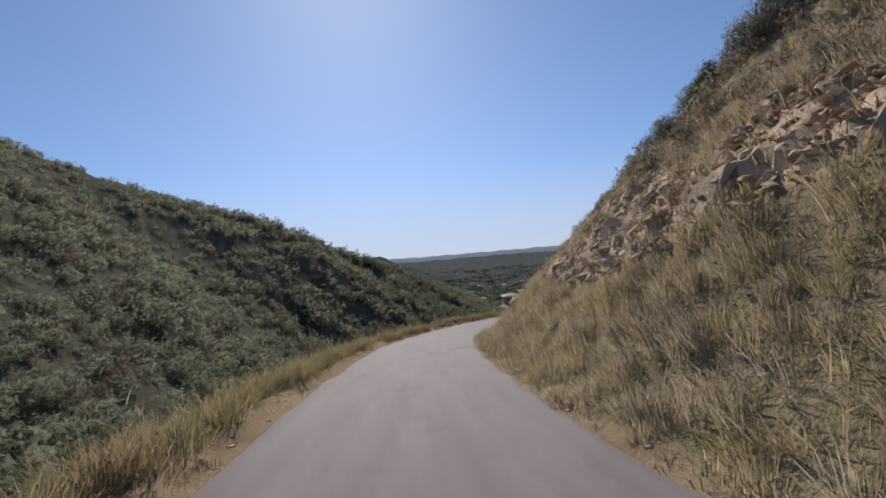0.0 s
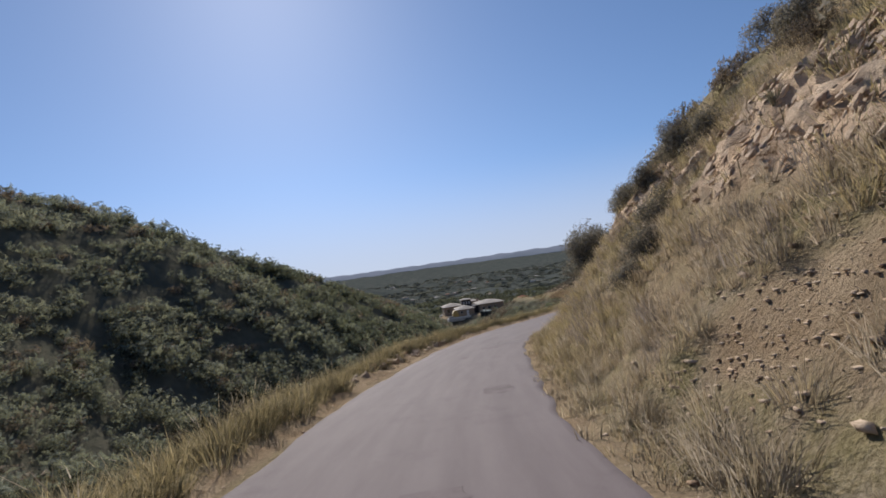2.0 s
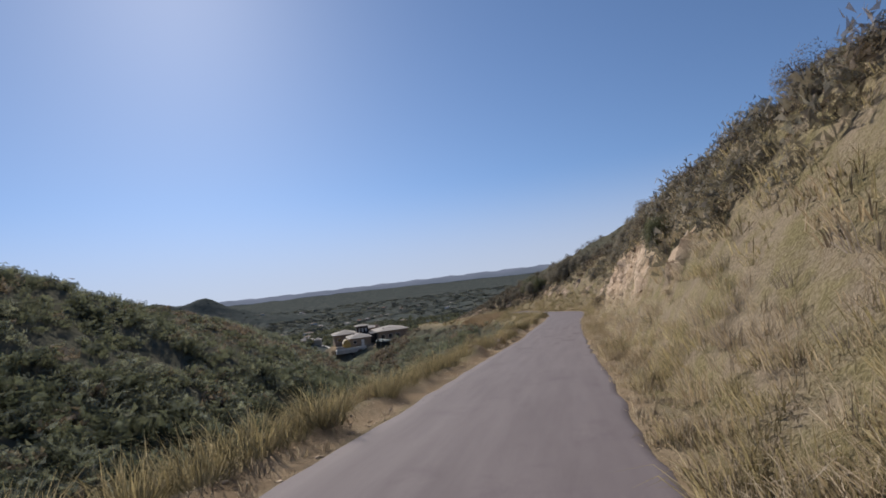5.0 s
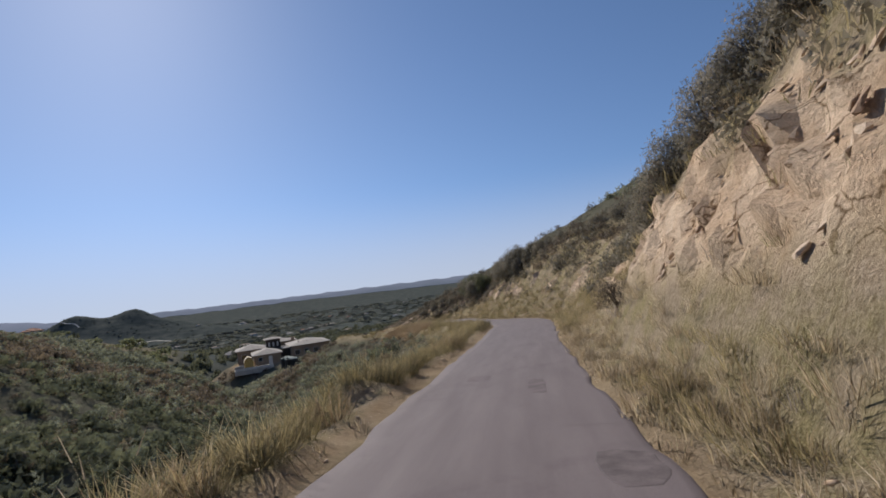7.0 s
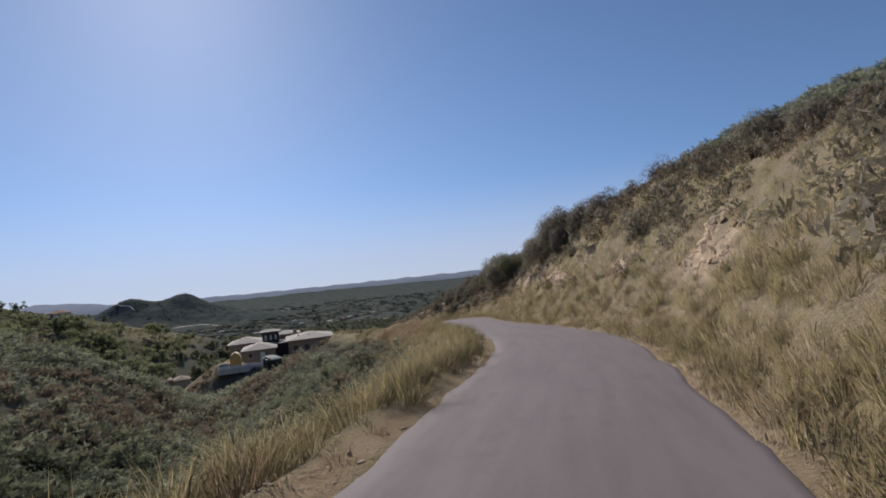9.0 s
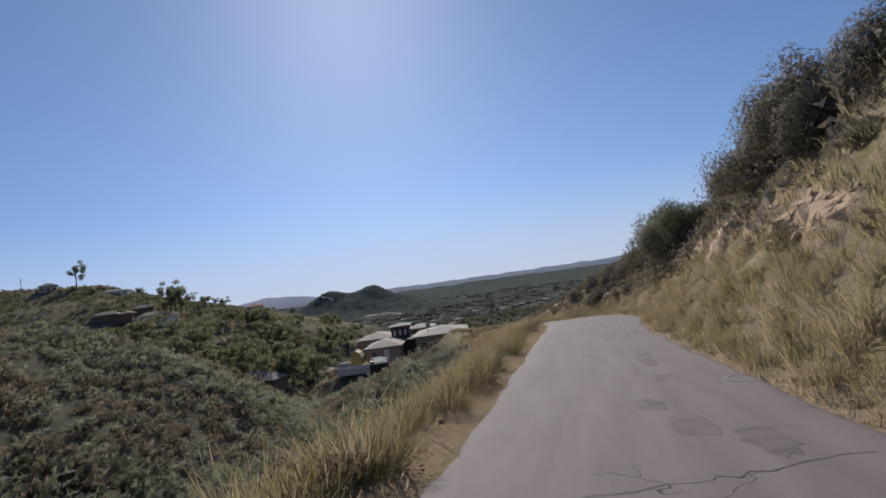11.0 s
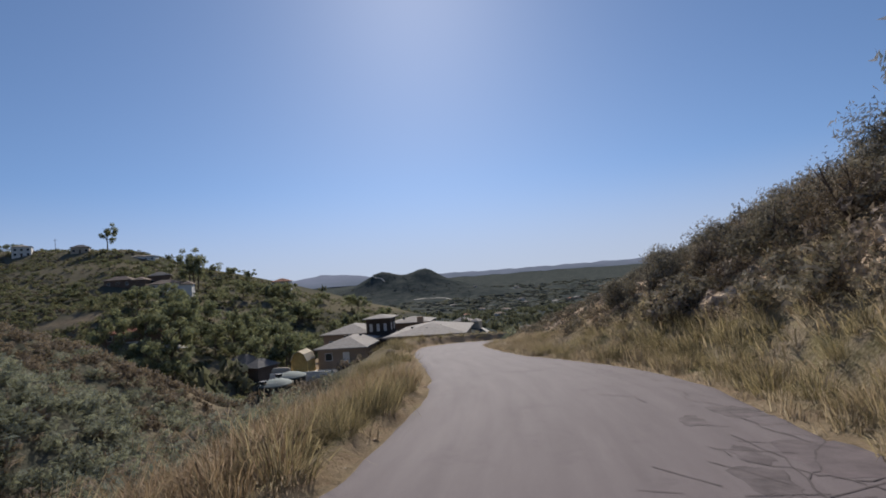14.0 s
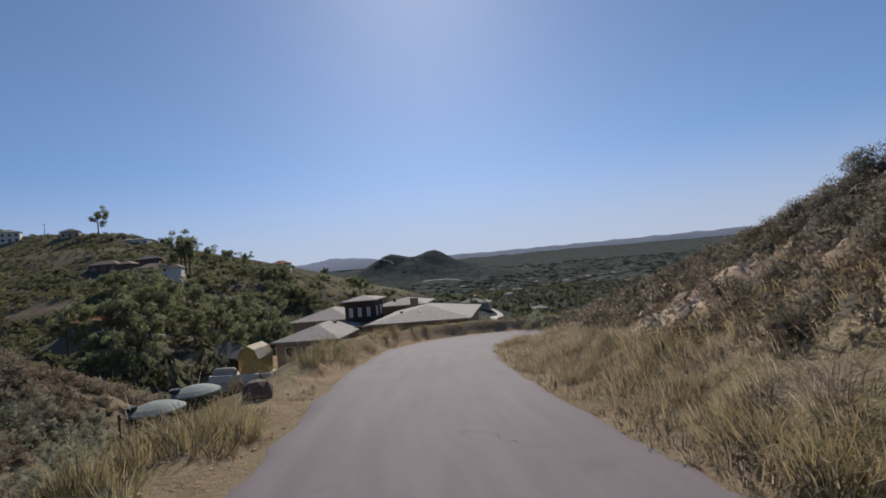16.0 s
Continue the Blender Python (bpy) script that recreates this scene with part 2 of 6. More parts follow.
def fbm(x, y, scale, octaves=4, seed=0.0):
    """Cheap smooth noise from rotated sines, about -1 to 1."""
    out, amp, total = np.zeros_like(x, dtype=float), 1.0, 0.0
    for k in range(octaves):
        f = scale * 2.03 ** k
        a = 0.7 + 1.9 * k + seed
        u, v = x * math.cos(a) + y * math.sin(a), -x * math.sin(a) + y * math.cos(a)
        out += amp * (np.sin(u * f + 1.7 * np.sin(v * f * 0.83 + seed + k)) * np.cos(v * f * 1.1 + 1.3 * np.sin(u * f * 0.71 + 2 * k)))
        total += amp
        amp *= 0.52
    return out / total * 1.3


def ridge(x, y, pts, fall, round_=6.0):
    """Height of a ridge whose crest runs through pts (x, y, z), falling away at a slope to both sides."""
    best = np.full(x.shape, -1e4)
    for (ax, ay, az), (bx, by, bz) in zip(pts, pts[1:]):
        ux, uy = bx - ax, by - ay
        u = np.clip(((x - ax) * ux + (y - ay) * uy) / (ux * ux + uy * uy), 0, 1)
        d = np.hypot(x - ax - u * ux, y - ay - u * uy)
        best = np.maximum(best, az + u * (bz - az) - fall * (np.sqrt(d * d + round_ ** 2) - round_))
    return best


def smax(a, b, k):
    h = np.clip(0.5 + 0.5 * (a - b) / k, 0, 1)
    return b * (1 - h) + a * h + k * h * (1 - h)


WALL_CREST = [(-62, 20, 28.5), (-58, 58, 20.2), (-51, 76, 16.2), (-40, 90, 11.2), (-30, 108, 4.6), (-21, 125, -0.6),
              (-14, 145, -4.7), (-9, 165, -8), (-8, 185, -9.8), (-9, 205, -15), (-9, 225, -23.5), (-9, 245, -33), (-8, 265, -39)]
SPUR_A = [(-22, 262, -39), (-56, 292, -23.5), (-110, 350, -8.5), (-182, 430, 15), (-330, 560, 22)]
SPUR_B = [(-182, 430, 14), (-118, 432, -6.5), (-88, 436, -18.5), (-50, 445, -37)]
SPUR_C = [(-430, 420, 31), (-260, 440, 24), (-182, 430, 16)]
FAR_HILLS = [(-422, 1943, 33, 62, 90), (-258, 1965, 33, 58, 80), (-345, 1935, 61, 260, 160), (-350, 1900, 32, 480, 260), (-900, 2300, 60, 260, 200)]


def bare(x, y):
    """How far the grass is gone, in two patches of scree on the first bank."""
    x, y = np.asarray(x, float), np.asarray(y, float)
    out = np.zeros_like(x)
    for px, py, rx, ry in ((3.6, 30.2, 0.7, 1.35), (2.85, 18.8, 0.6, 1.1)):
        out = np.maximum(out, smooth(1.25, 0.8, np.hypot((x - px) / rx, (y - py) / ry) + 0.25 * fbm(x, y, 1.8, 2, 6.0)))
    return out


def land(x, y):
    """Height of the ground and the cover of each kind, at any place."""
    x, y = np.asarray(x, float), np.asarray(y, float)
    i, d = lane(x, y)
    zr, hw = ROAD[i, 2], ROAD[i, 3]
    sy = ROAD[i, 1]
    # right of the road: verge, cut bank, hillside
    e = np.maximum(d - hw - PAD(sy), 0)
    k1 = np.interp(sy, [-20, 10, 28, 45, 55, 66, 74, 84, 92, 98, 101, 106, 115, 128, 140, 148, 152, 158, 163, 170, 180, 200], [0.95, 1.0, 0.98, 1.05, 1.3, 1.0, 1.5, 2.2, 2.0, 1.9, 1.3, 0.95, 0.95, 1.15, 1.2, 1.15, 1.25, 1.2, 1.05, 0.85, 0.36, 0.3])
    hc = np.interp(sy, [-20, 10, 40, 55, 66, 80, 92, 100, 115, 130, 142, 150, 160, 168, 176, 200], [9, 9, 9, 9.5, 6, 6.0, 6.0, 4, 4.5, 7.4, 7.0, 6.2, 5.4, 4.2, 1.4, 1.0])
    k2 = np.interp(sy, [-20, 20, 50, 62, 80, 95, 110, 130, 145, 158, 175, 200, 207], [0.85, 0.85, 0.75, 0.55, 0.42, 0.3, 0.3, 0.3, 0.34, 0.4, 0.45, 0.42, 0.3])
    foot = np.interp(sy, [-20, 30, 70, 84, 92, 120, 150, 165, 200], [0.7, 0.9, 0.9, 1.3, 1.3, 0.8, 0.8, 1.2, 1.5])
    e1 = np.maximum(e - foot, 0)
    bank = np.minimum(e1 * k1, hc) + np.maximum(e1 - hc / k1, 0) * k2
    bank = bank - np.maximum(bank - 26, 0) * 0.65
    up = zr + 0.07 * np.minimum(e, foot) + bank
    # left of the road: shoulder, then the canyon side
    g = np.maximum(-d - hw, 0)
    shoulder = np.interp(sy, [-20, 30, 40, 48, 53, 62, 75, 100, 130, 150, 165, 175, 185, 200], [0.5, 0.6, 0.9, 1.6, 1.6, 1.0, 0.75, 0.6, 0.55, 0.5, 0.4, 0.7, 1.2, 1.4])
    drop = np.interp(sy, [-20, 60, 110, 150, 175, 190, 200], [0.62, 0.62, 0.55, 0.5, 0.46, 0.42, 0.4])
    g1 = np.maximum(g - shoulder, 0)
    down = zr - drop * (np.sqrt(g1 * g1 + 1.2) - 1.095) + 0.12 * smooth(0.3, 1.0, g / shoulder) * (1 - smooth(1, 1.9, g / shoulder))
    down = down + 0.55 * smooth(186, 193, sy) * smooth(0.5, 1.5, g) * smooth(4.5, 2.6, g)
    valley = np.interp(y, [-50, 60, 120, 200, 260, 320, 500, 1000, 2000, 4600], [-10, -19, -28, -42, -50, -55, -60, -80, -102, -35])
    side = np.where(d > 0, up, down)
    wall = ridge(x, y, WALL_CREST, np.interp(y, [60, 125], [0.82, 0.62]))
    rest = smax(smax(valley, wall, 5.0), smax(ridge(x, y, SPUR_A, 0.4), smax(ridge(x, y, SPUR_B, 0.5), ridge(x, y, SPUR_C, 0.3), 6.0), 6.0), 8.0)
    for hx, hy, hh, sx, sy_ in FAR_HILLS:
        rest = rest + hh * np.exp(-(((x - hx) / sx) ** 2 + ((y - hy) / sy_) ** 2))
    # the flat where the house stands
    bench = -24.35 - 0.75 * np.maximum(np.hypot((x - 36) / 1.1, y - 229) - 12.6, 0)
    left = smax(np.maximum(down, -1e3), rest, 3.0)
    left = smax(left, bench, 1.5)
    cutin = smooth(21, 14, np.hypot((x - 33.86) / 1.15, y - 229))
    left = left * (1 - cutin) + np.minimum(left, -24.33) * cutin
    # the cut shelf of the water tanks
    shelf = smooth(6.5, 3.6, np.hypot(x - 33.8, y - 198.3))
    left = left * (1 - shelf) + np.minimum(left, -23.5) * shelf
    beyond = smooth(0, 60, y - 206)
    right = smax(up * (1 - beyond) + (up - 45 * smooth(0, 160, y - 206)) * beyond, rest, 3.0)
    z = np.where(d > 0, right, left)
    near = np.exp(-np.maximum(np.abs(d) - 8, 0) / 20)
    onroad = smooth(0.0, 0.5, np.abs(d) - hw - np.where(d > 0, PAD(sy), 0))
    z = z + onroad * (0.10 * fbm(x, y, 1.9, 3) * near + 0.35 * fbm(x, y, 0.33, 3, 2.0) * smooth(1.5, 6, np.abs(d) - hw)
                      + 1.3 * fbm(x, y, 0.06, 3, 5.0) * smooth(15, 50, np.abs(d)) + 6 * fbm(x, y, 0.011, 3, 4.0) * smooth(200, 600, np.abs(d)))
    for hx, hy, hh in ((18.9, 81.8, 0.42), (20.9, 85.4, 0.25), (26.4, 95.3, 0.6), (27.3, 97.0, 0.4)):
        z = z + hh * np.exp(-((x - hx) ** 2 + (y - hy) ** 2) / 0.4) * (d < -hw - 0.25)
    # cover
    z = z - 0.14 * smooth(-0.02, -0.4, np.abs(d) - hw - np.where(d > 0, PAD(sy), 0))
    r0 = np.interp(sy, [-20, 6, 11, 20, 28, 45, 60, 70, 80, 95, 105, 125, 150, 160, 200], [2.6, 2.6, 1.5, 1.7, 2.6, 3.2, 3.2, 1.5, 0.5, 0.5, 1.2, 1.5, 1.6, 1.5, 0.8])
    top = np.interp(sy, [-20, 12, 25, 45, 60, 68, 78, 85, 92, 98, 101.5, 118, 130, 150, 165, 200], [4.8, 4.8, 6.2, 6.2, 7, 4.2, 3.1, 3.6, 4.5, 4.2, 2.8, 3.0, 4.6, 4.2, 2.6, 1.6]) + 0.9 * fbm(x, y, 0.6, 2, 31.0)
    rock = (d > 0) * smooth(r0, r0 + 0.7, e1) * smooth(top + 0.7, top - 0.5, bank) * smooth(-0.15, 0.25, fbm(x * 0.8, y, 0.5, 3, 9.0) + ROCKY(sy))
    # crags and ledges in the broken rock
    z = z + np.clip(rock, 0, 1) * (0.3 * np.abs(fbm(x, y, 1.15, 3, 21.0)) - 0.07 + 0.16 * np.abs(fbm(x, y, 3.1, 2, 27.0)))
    dirt = np.maximum((d < 0) * smooth(-0.1, 0.15, g) * smooth(1.0, 0.75, g / shoulder), (d > 0) * smooth(0.5, 0.25, e) * 0.8)
    dirt = np.maximum(dirt, 0.9 * smooth(13, 11.5, np.hypot((x - 36) / 1.1, y - 229)))
    scree = (d > 0) * smooth(1.0, 1.8, e) * smooth(64, 52, sy) * smooth(hc, hc - 2, bank) * smooth(-0.1, 0.35, fbm(x, y, 0.45, 3, 17.0))
    dirt = np.maximum(np.maximum(dirt, 0.6 * scree), 0.95 * bare(x, y))
    dirt = np.maximum(dirt, 0.8 * smooth(1.15, 0.6, np.hypot((x + 96) / 15, (y - 312) / 6) + 0.3 * fbm(x, y, 0.2, 3, 13.0)))
    dirt = np.maximum(dirt, 0.5 * (d < -9) * smooth(34, 24, np.hypot((x - 36) / 1.2, y - 226)) * smooth(-0.3, 0.4, fbm(x, y, 0.3, 3, 1.0)))
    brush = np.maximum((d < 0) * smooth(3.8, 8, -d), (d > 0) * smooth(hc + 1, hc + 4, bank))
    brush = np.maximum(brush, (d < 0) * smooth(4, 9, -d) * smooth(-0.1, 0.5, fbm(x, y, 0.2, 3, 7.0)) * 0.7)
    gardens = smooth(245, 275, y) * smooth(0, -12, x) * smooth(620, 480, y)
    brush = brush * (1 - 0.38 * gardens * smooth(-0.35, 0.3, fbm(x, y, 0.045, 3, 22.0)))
    far = smooth(100, 260, np.abs(d)) * (1 - gardens)
    return z, rock, dirt, brush, far


def PAD(y):
    """The paved widening on the right, past the last cut."""
    return np.interp(y, [149, 151, 154, 158, 161, 166, 169, 172.5, 176, 178], [0, 0.3, 0.65, 0.75, 0.85, 1.45, 1.5, 1.05, 0.3, 0])


def ROCKY(y):
    return np.interp(y, [-20, 8, 20, 34, 45, 56, 62, 79, 84, 93, 98.8, 101, 106, 110, 126, 140, 150, 165, 168, 176, 182, 200], [0.15, 0.5, 0.62, 0.62, 0.35, 0.45, -0.6, -0.4, 1.0, 1.0, 0.9, -0.5, 0.0, -0.4, -0.12, -0.3, -0.4, -0.3, -0.35, -0.35, 0.35, 0.35])


def mesh_of(name, verts, faces, mats=(), smooth_=False):
    me = bpy.data.meshes.new(name)
    me.from_pydata(np.asarray(verts).tolist() if isinstance(verts, np.ndarray) else verts, [], faces.tolist() if isinstance(faces, np.ndarray) else faces)
    for m in mats:
        me.materials.append(m)
    if smooth_:
        me.shade_smooth()
    me.update()
    return me


def grow(start, step, factor, end):
    out = [start]
    while out[-1] < end:
        out.append(out[-1] + step)
        step *= factor
    return np.array(out)


def mid_x(y):
    return np.interp(y, ROAD[ROAD[:, 1] < 196, 1], ROAD[ROAD[:, 1] < 196, 0])


FINE = np.arange(-640, -160, 22.0)
U = np.concatenate([-grow(7.0, 0.3, 1.1, 4700)[::-1], np.arange(-6.8, -2.5, 0.3), np.arange(-2.4, 12.5, 0.2), grow(12.5, 0.22, 1.11, 4700)])
Y = np.concatenate([-grow(14.0, 0.5, 1.25, 600)[::-1], np.arange(-13.7, 208, 0.36), grow(208, 0.5, 1.045, 4800)])
U = np.sort(np.concatenate([U[(U < -650) | (U > -150)], FINE, U[(U >= -150) & (U <= -149)]]))
Y = np.sort(np.concatenate([Y[(Y < 1690) | (Y > 2210)], np.arange(1700, 2205, 22.0)]))
GX = mid_x(Y)[:, None] + U[None, :]
GY = np.repeat(Y[:, None], len(U), 1)
gz, g_rock, g_dirt, g_brush, g_far = land(GX.ravel(), GY.ravel())
# broken rock: the cut face steps out in angular blocks
rs = np.random.RandomState(4)
sel = np.nonzero(g_rock > 0.1)[0]
# the beds run up the slope, their broad faces towards the road's upper end
BED_L = np.array([0.62, -0.25, 0.74])
BED_L /= np.linalg.norm(BED_L)
BED_N = np.array([-0.6, 0.12, 0.75])
BED_N -= BED_L * (BED_N @ BED_L)
BED_N /= np.linalg.norm(BED_N)
BED_W = np.cross(BED_N, BED_L)
NCELL = 19000
cell = np.zeros((NCELL, 3))
cell[:, 1] = rs.rand(NCELL) * 226 - 16
cell[:, 0] = mid_x(cell[:, 1]) + rs.rand(NCELL) * 13 + 1.5
cell[:, 2] = land(cell[:, 0], cell[:, 1])[0] + rs.rand(NCELL) * 0.8 - 0.4
cell = cell[np.argsort(cell[:, 1])]
tilt = rs.randn(NCELL, 3) * [0.3, 0.22, 0.35]
calm = 1 - 0.22 * smooth(72, 80, cell[:, 1]) * smooth(99, 95, cell[:, 1]) - 0.7 * smooth(172, 180, cell[:, 1]) - 0.3 * smooth(66, 60, cell[:, 1])
hgt = (rs.rand(NCELL) ** 1.5 * 0.45 - 0.06) * calm
tilt = tilt * calm[:, None] * 0.8
gx_, gy_ = GX.ravel().copy(), GY.ravel().copy()
for y0 in np.arange(-16, 210, 3.0):
    s = sel[(gy_[sel] >= y0) & (gy_[sel] < y0 + 3.0)]
    if not len(s):
        continue
    a, c_ = np.searchsorted(cell[:, 1], [y0 - 2.0, y0 + 5.0])
    p = np.stack([gx_[s], gy_[s], gz[s]], 1)
    rel = p[:, None, :] - cell[None, a:c_]
    n = ((rel @ BED_L) ** 2 * 0.25 + (rel @ BED_W) ** 2 * 0.9 + (rel @ BED_N) ** 2 * 3.0).argmin(1)
    near_ = rel[np.arange(len(s)), n]
    push = np.clip(hgt[a + n] + (near_ * tilt[a + n]).sum(1), -0.12, 0.36) * g_rock[s]
    ri = lane(p[:, 0], p[:, 1])[0]
    gx_[s] -= RIGHT[ri, 0] * push * 0.75
    gy_[s] -= RIGHT[ri, 1] * push * 0.75
    gz[s] += push * 0.4
verts = np.stack([gx_, gy_, gz], 1)
nu, ny = len(U), len(Y)
q = (np.arange(ny - 1)[:, None] * nu + np.arange(nu - 1)[None, :]).ravel()
faces = np.stack([q, q + 1, q + nu + 1, q + nu], 1)
me = mesh_of("ground", verts, faces, [M_GROUND], True)
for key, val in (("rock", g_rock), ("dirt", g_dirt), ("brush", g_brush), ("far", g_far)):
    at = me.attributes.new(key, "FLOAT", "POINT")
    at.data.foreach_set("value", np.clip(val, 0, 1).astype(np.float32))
flat = g_rock[faces].mean(1) < 0.4
me.polygons.foreach_set("use_smooth", flat)
ground = tagged(new("ground", me), "steep dry hillside with tan grass, broken rock and brush", "ground", kind="structure")
GZ = gz.reshape(ny, nu)
GROCK, GBRUSH = g_rock.reshape(ny, nu), g_brush.reshape(ny, nu)


def on_ground(x, y, field=None):
    """Height of the finished ground (or another of its fields) under many places at once."""
    field = GZ if field is None else field
    x, y = np.asarray(x, float), np.asarray(y, float)
    u = x - mid_x(y)
    i = np.clip(np.searchsorted(Y, y) - 1, 0, ny - 2)
    j = np.clip(np.searchsorted(U, u) - 1, 0, nu - 2)
    a, c_ = np.clip((y - Y[i]) / (Y[i + 1] - Y[i]), 0, 1), np.clip((u - U[j]) / (U[j + 1] - U[j]), 0, 1)
    return (field[i, j] * (1 - a) * (1 - c_) + field[i + 1, j] * a * (1 - c_) + field[i, j + 1] * (1 - a) * c_ + field[i + 1, j + 1] * a * c_)


# ---- road ----
def build_road():
    cols = np.array([-1.0, -0.96, -0.8, -0.5, -0.2, 0.1, 0.4, 0.7, 0.92, 0.97, 1.0])
    rr = np.random.RandomState(8)
    n = len(S)
    jl = np.convolve(rr.randn(n), np.ones(3) / 3, "same") * 0.07
    jr = np.convolve(rr.randn(n), np.ones(3) / 3, "same") * 0.08
    w = ROAD[:, 3]
    verts, uvs = [], []
    for k in range(n):
        lo, hi = -w[k] + jl[k], w[k] + PAD(ROAD[k, 1]) + jr[k]
        for c_ in cols:
            d_ = lo + (hi - lo) * (c_ + 1) / 2
            p = ROAD[k, :2] + RIGHT[k] * d_
            z = ROAD[k, 2] + 0.045 - 0.012 * (d_ / 2) ** 2 - (0.06 if abs(c_) == 1 else 0)
            verts.append((p[0], p[1], z))
            uvs.append((d_, S[k]))
    m = len(cols)
    faces = [(k * m + j, k * m + j + 1, (k + 1) * m + j + 1, (k + 1) * m + j) for k in range(n - 1) for j in range(m - 1)]
    me = mesh_of("road", verts, faces, [M_ROAD], True)
    lay = me.uv_layers.new(name="lane")
    loop = np.zeros(len(me.loops), int)
    me.loops.foreach_get("vertex_index", loop)
    lay.data.foreach_set("uv", np.asarray(uvs)[loop].ravel().astype(np.float32))
    return tagged(new("road", me), "narrow worn grey asphalt mountain road with cracks", "road", kind="structure")


road = build_road()


def road_at(s, d, lift=0.0):
    """A place on the road: metres along it and to the right of its middle."""
    k = min(max(int(round(s / 0.4)), 0), len(S) - 1)
    p = ROAD[k, :2] + RIGHT[k] * d
    return Vector((p[0], p[1], ROAD[k, 2] + 0.045 - 0.012 * (d / 2) ** 2 + lift))


def station(y):
    """Metres along the road at which it passes the line y."""
    return float(np.interp(y, ROAD[:, 1], S))


# ---- plants, stones and other repeated shapes ----
def part(name, bm, material, parent=None, label=""):
    """Links a bmesh as one mesh object under a thing or part."""
    me = bpy.data.meshes.new(name)
    bm.to_mesh(me)
    bm.free()
    me.materials.append(material)
    ob = new(name, me)
    ob.parent = parent
    return tagged(ob, label)


def fast_mesh(name, verts, polys, material, normals=None):
    """A mesh from arrays: verts n x 3, polys m x k; normals: n x 3, the rounded surface that thin leaves belong to."""
    me = bpy.data.meshes.new(name)
    m, k = polys.shape
    me.vertices.add(len(verts))
    me.vertices.foreach_set("co", np.asarray(verts, np.float32).ravel())
    me.loops.add(m * k)
    me.loops.foreach_set("vertex_index", np.asarray(polys, np.int32).ravel())
    me.polygons.add(m)
    me.polygons.foreach_set("loop_start", np.arange(0, m * k, k, dtype=np.int32))
    me.materials.append(material)
    me.update(calc_edges=True)
    me.validate()
    if normals is not None and len(normals) == len(me.vertices):
        soft_ = me.attributes.new("custom_normal", "FLOAT_VECTOR", "POINT")
        soft_.data.foreach_set("vector", np.asarray(normals, np.float32).ravel())
    return me


def leafy(name, stops, trans=0.35, scale=0.25, apart=0.55, porous=0.0):
    """Thin leaves: colour differs from leaf to leaf and from patch to patch, and light comes through."""
    m, t, b = mat(name, 0.9, 0.04)
    r = node(t, "ShaderNodeNewGeometry").outputs["Random Per Island"]
    f_ = math_of(t, "ADD", math_of(t, "ADD", math_of(t, "MULTIPLY", r, apart), (0.55 - apart) / 2), math_of(t, "MULTIPLY", noise_of(t, scale, 4), 0.5))
    c = ramp(t, f_, stops)
    c = mix(t, 1.0, c, ramp(t, noise_of(t, 7.0, 5, 0.75), [(0.34, (0.62, 0.62, 0.62)), (0.6, (1.08, 1.08, 1.08))]), "MULTIPLY")
    t.links.new(c, b.inputs["Base Color"])
    tr = node(t, "ShaderNodeBsdfTranslucent")
    t.links.new(mix(t, 1.0, c, (1.0, 0.96, 0.8), "MULTIPLY"), tr.inputs["Color"])
    ms = node(t, "ShaderNodeMixShader")
    ms.inputs[0].default_value = trans
    t.links.new(b.outputs[0], ms.inputs[1])
    t.links.new(tr.outputs[0], ms.inputs[2])
    last = ms.outputs[0]
    if porous:
        gaps = node(t, "ShaderNodeMixShader")
        gaps.inputs[0].default_value = porous
        t.links.new(last, gaps.inputs[1])
        t.links.new(node(t, "ShaderNodeBsdfTransparent").outputs[0], gaps.inputs[2])
        last = gaps.outputs[0]
    t.links.new(last, t.nodes["Material Output"].inputs["Surface"])
    return m


M_DRY = leafy("dry_grass", [(0.2, (0.25, 0.19, 0.135)), (0.5, (0.41, 0.33, 0.24)), (0.85, (0.58, 0.485, 0.375))], 0.5, 0.5)
M_OLIVE = leafy("fountain_grass", [(0.2, (0.187, 0.163, 0.0968)), (0.5, (0.341, 0.288, 0.174)), (0.85, (0.528, 0.446, 0.292))], 0.5, 0.5)
M_STRAW = leafy("straw", [(0.2, (0.32, 0.25, 0.18)), (0.5, (0.5, 0.41, 0.31)), (0.85, (0.66, 0.57, 0.46))], 0.4, 0.5)
M_GOLD = leafy("gold_grass", [(0.2, (0.27, 0.215, 0.125)), (0.5, (0.43, 0.355, 0.215)), (0.85, (0.6, 0.51, 0.345))], 0.5, 0.5)
M_RUST = leafy("rust_grass", [(0.2, (0.22, 0.15, 0.1)), (0.5, (0.36, 0.265, 0.18)), (0.85, (0.5, 0.395, 0.29))], 0.45, 0.5)
M_PLUME = leafy("plume", [(0.2, (0.36, 0.3, 0.235)), (0.8, (0.56, 0.485, 0.4))], 0.4, 0.5)
M_LEAF = leafy("chaparral_leaf", [(0.2, (0.146, 0.139, 0.112)), (0.5, (0.215, 0.199, 0.166)), (0.85, (0.302, 0.267, 0.224))], 0.32, 0.2, 0.55, 0.3)
M_LEAF_B = leafy("laurel_leaf", [(0.2, (0.0862, 0.103, 0.0575)), (0.5, (0.136, 0.149, 0.092)), (0.85, (0.207, 0.209, 0.136))], 0.35, 0.5, 0.55, 0.2)
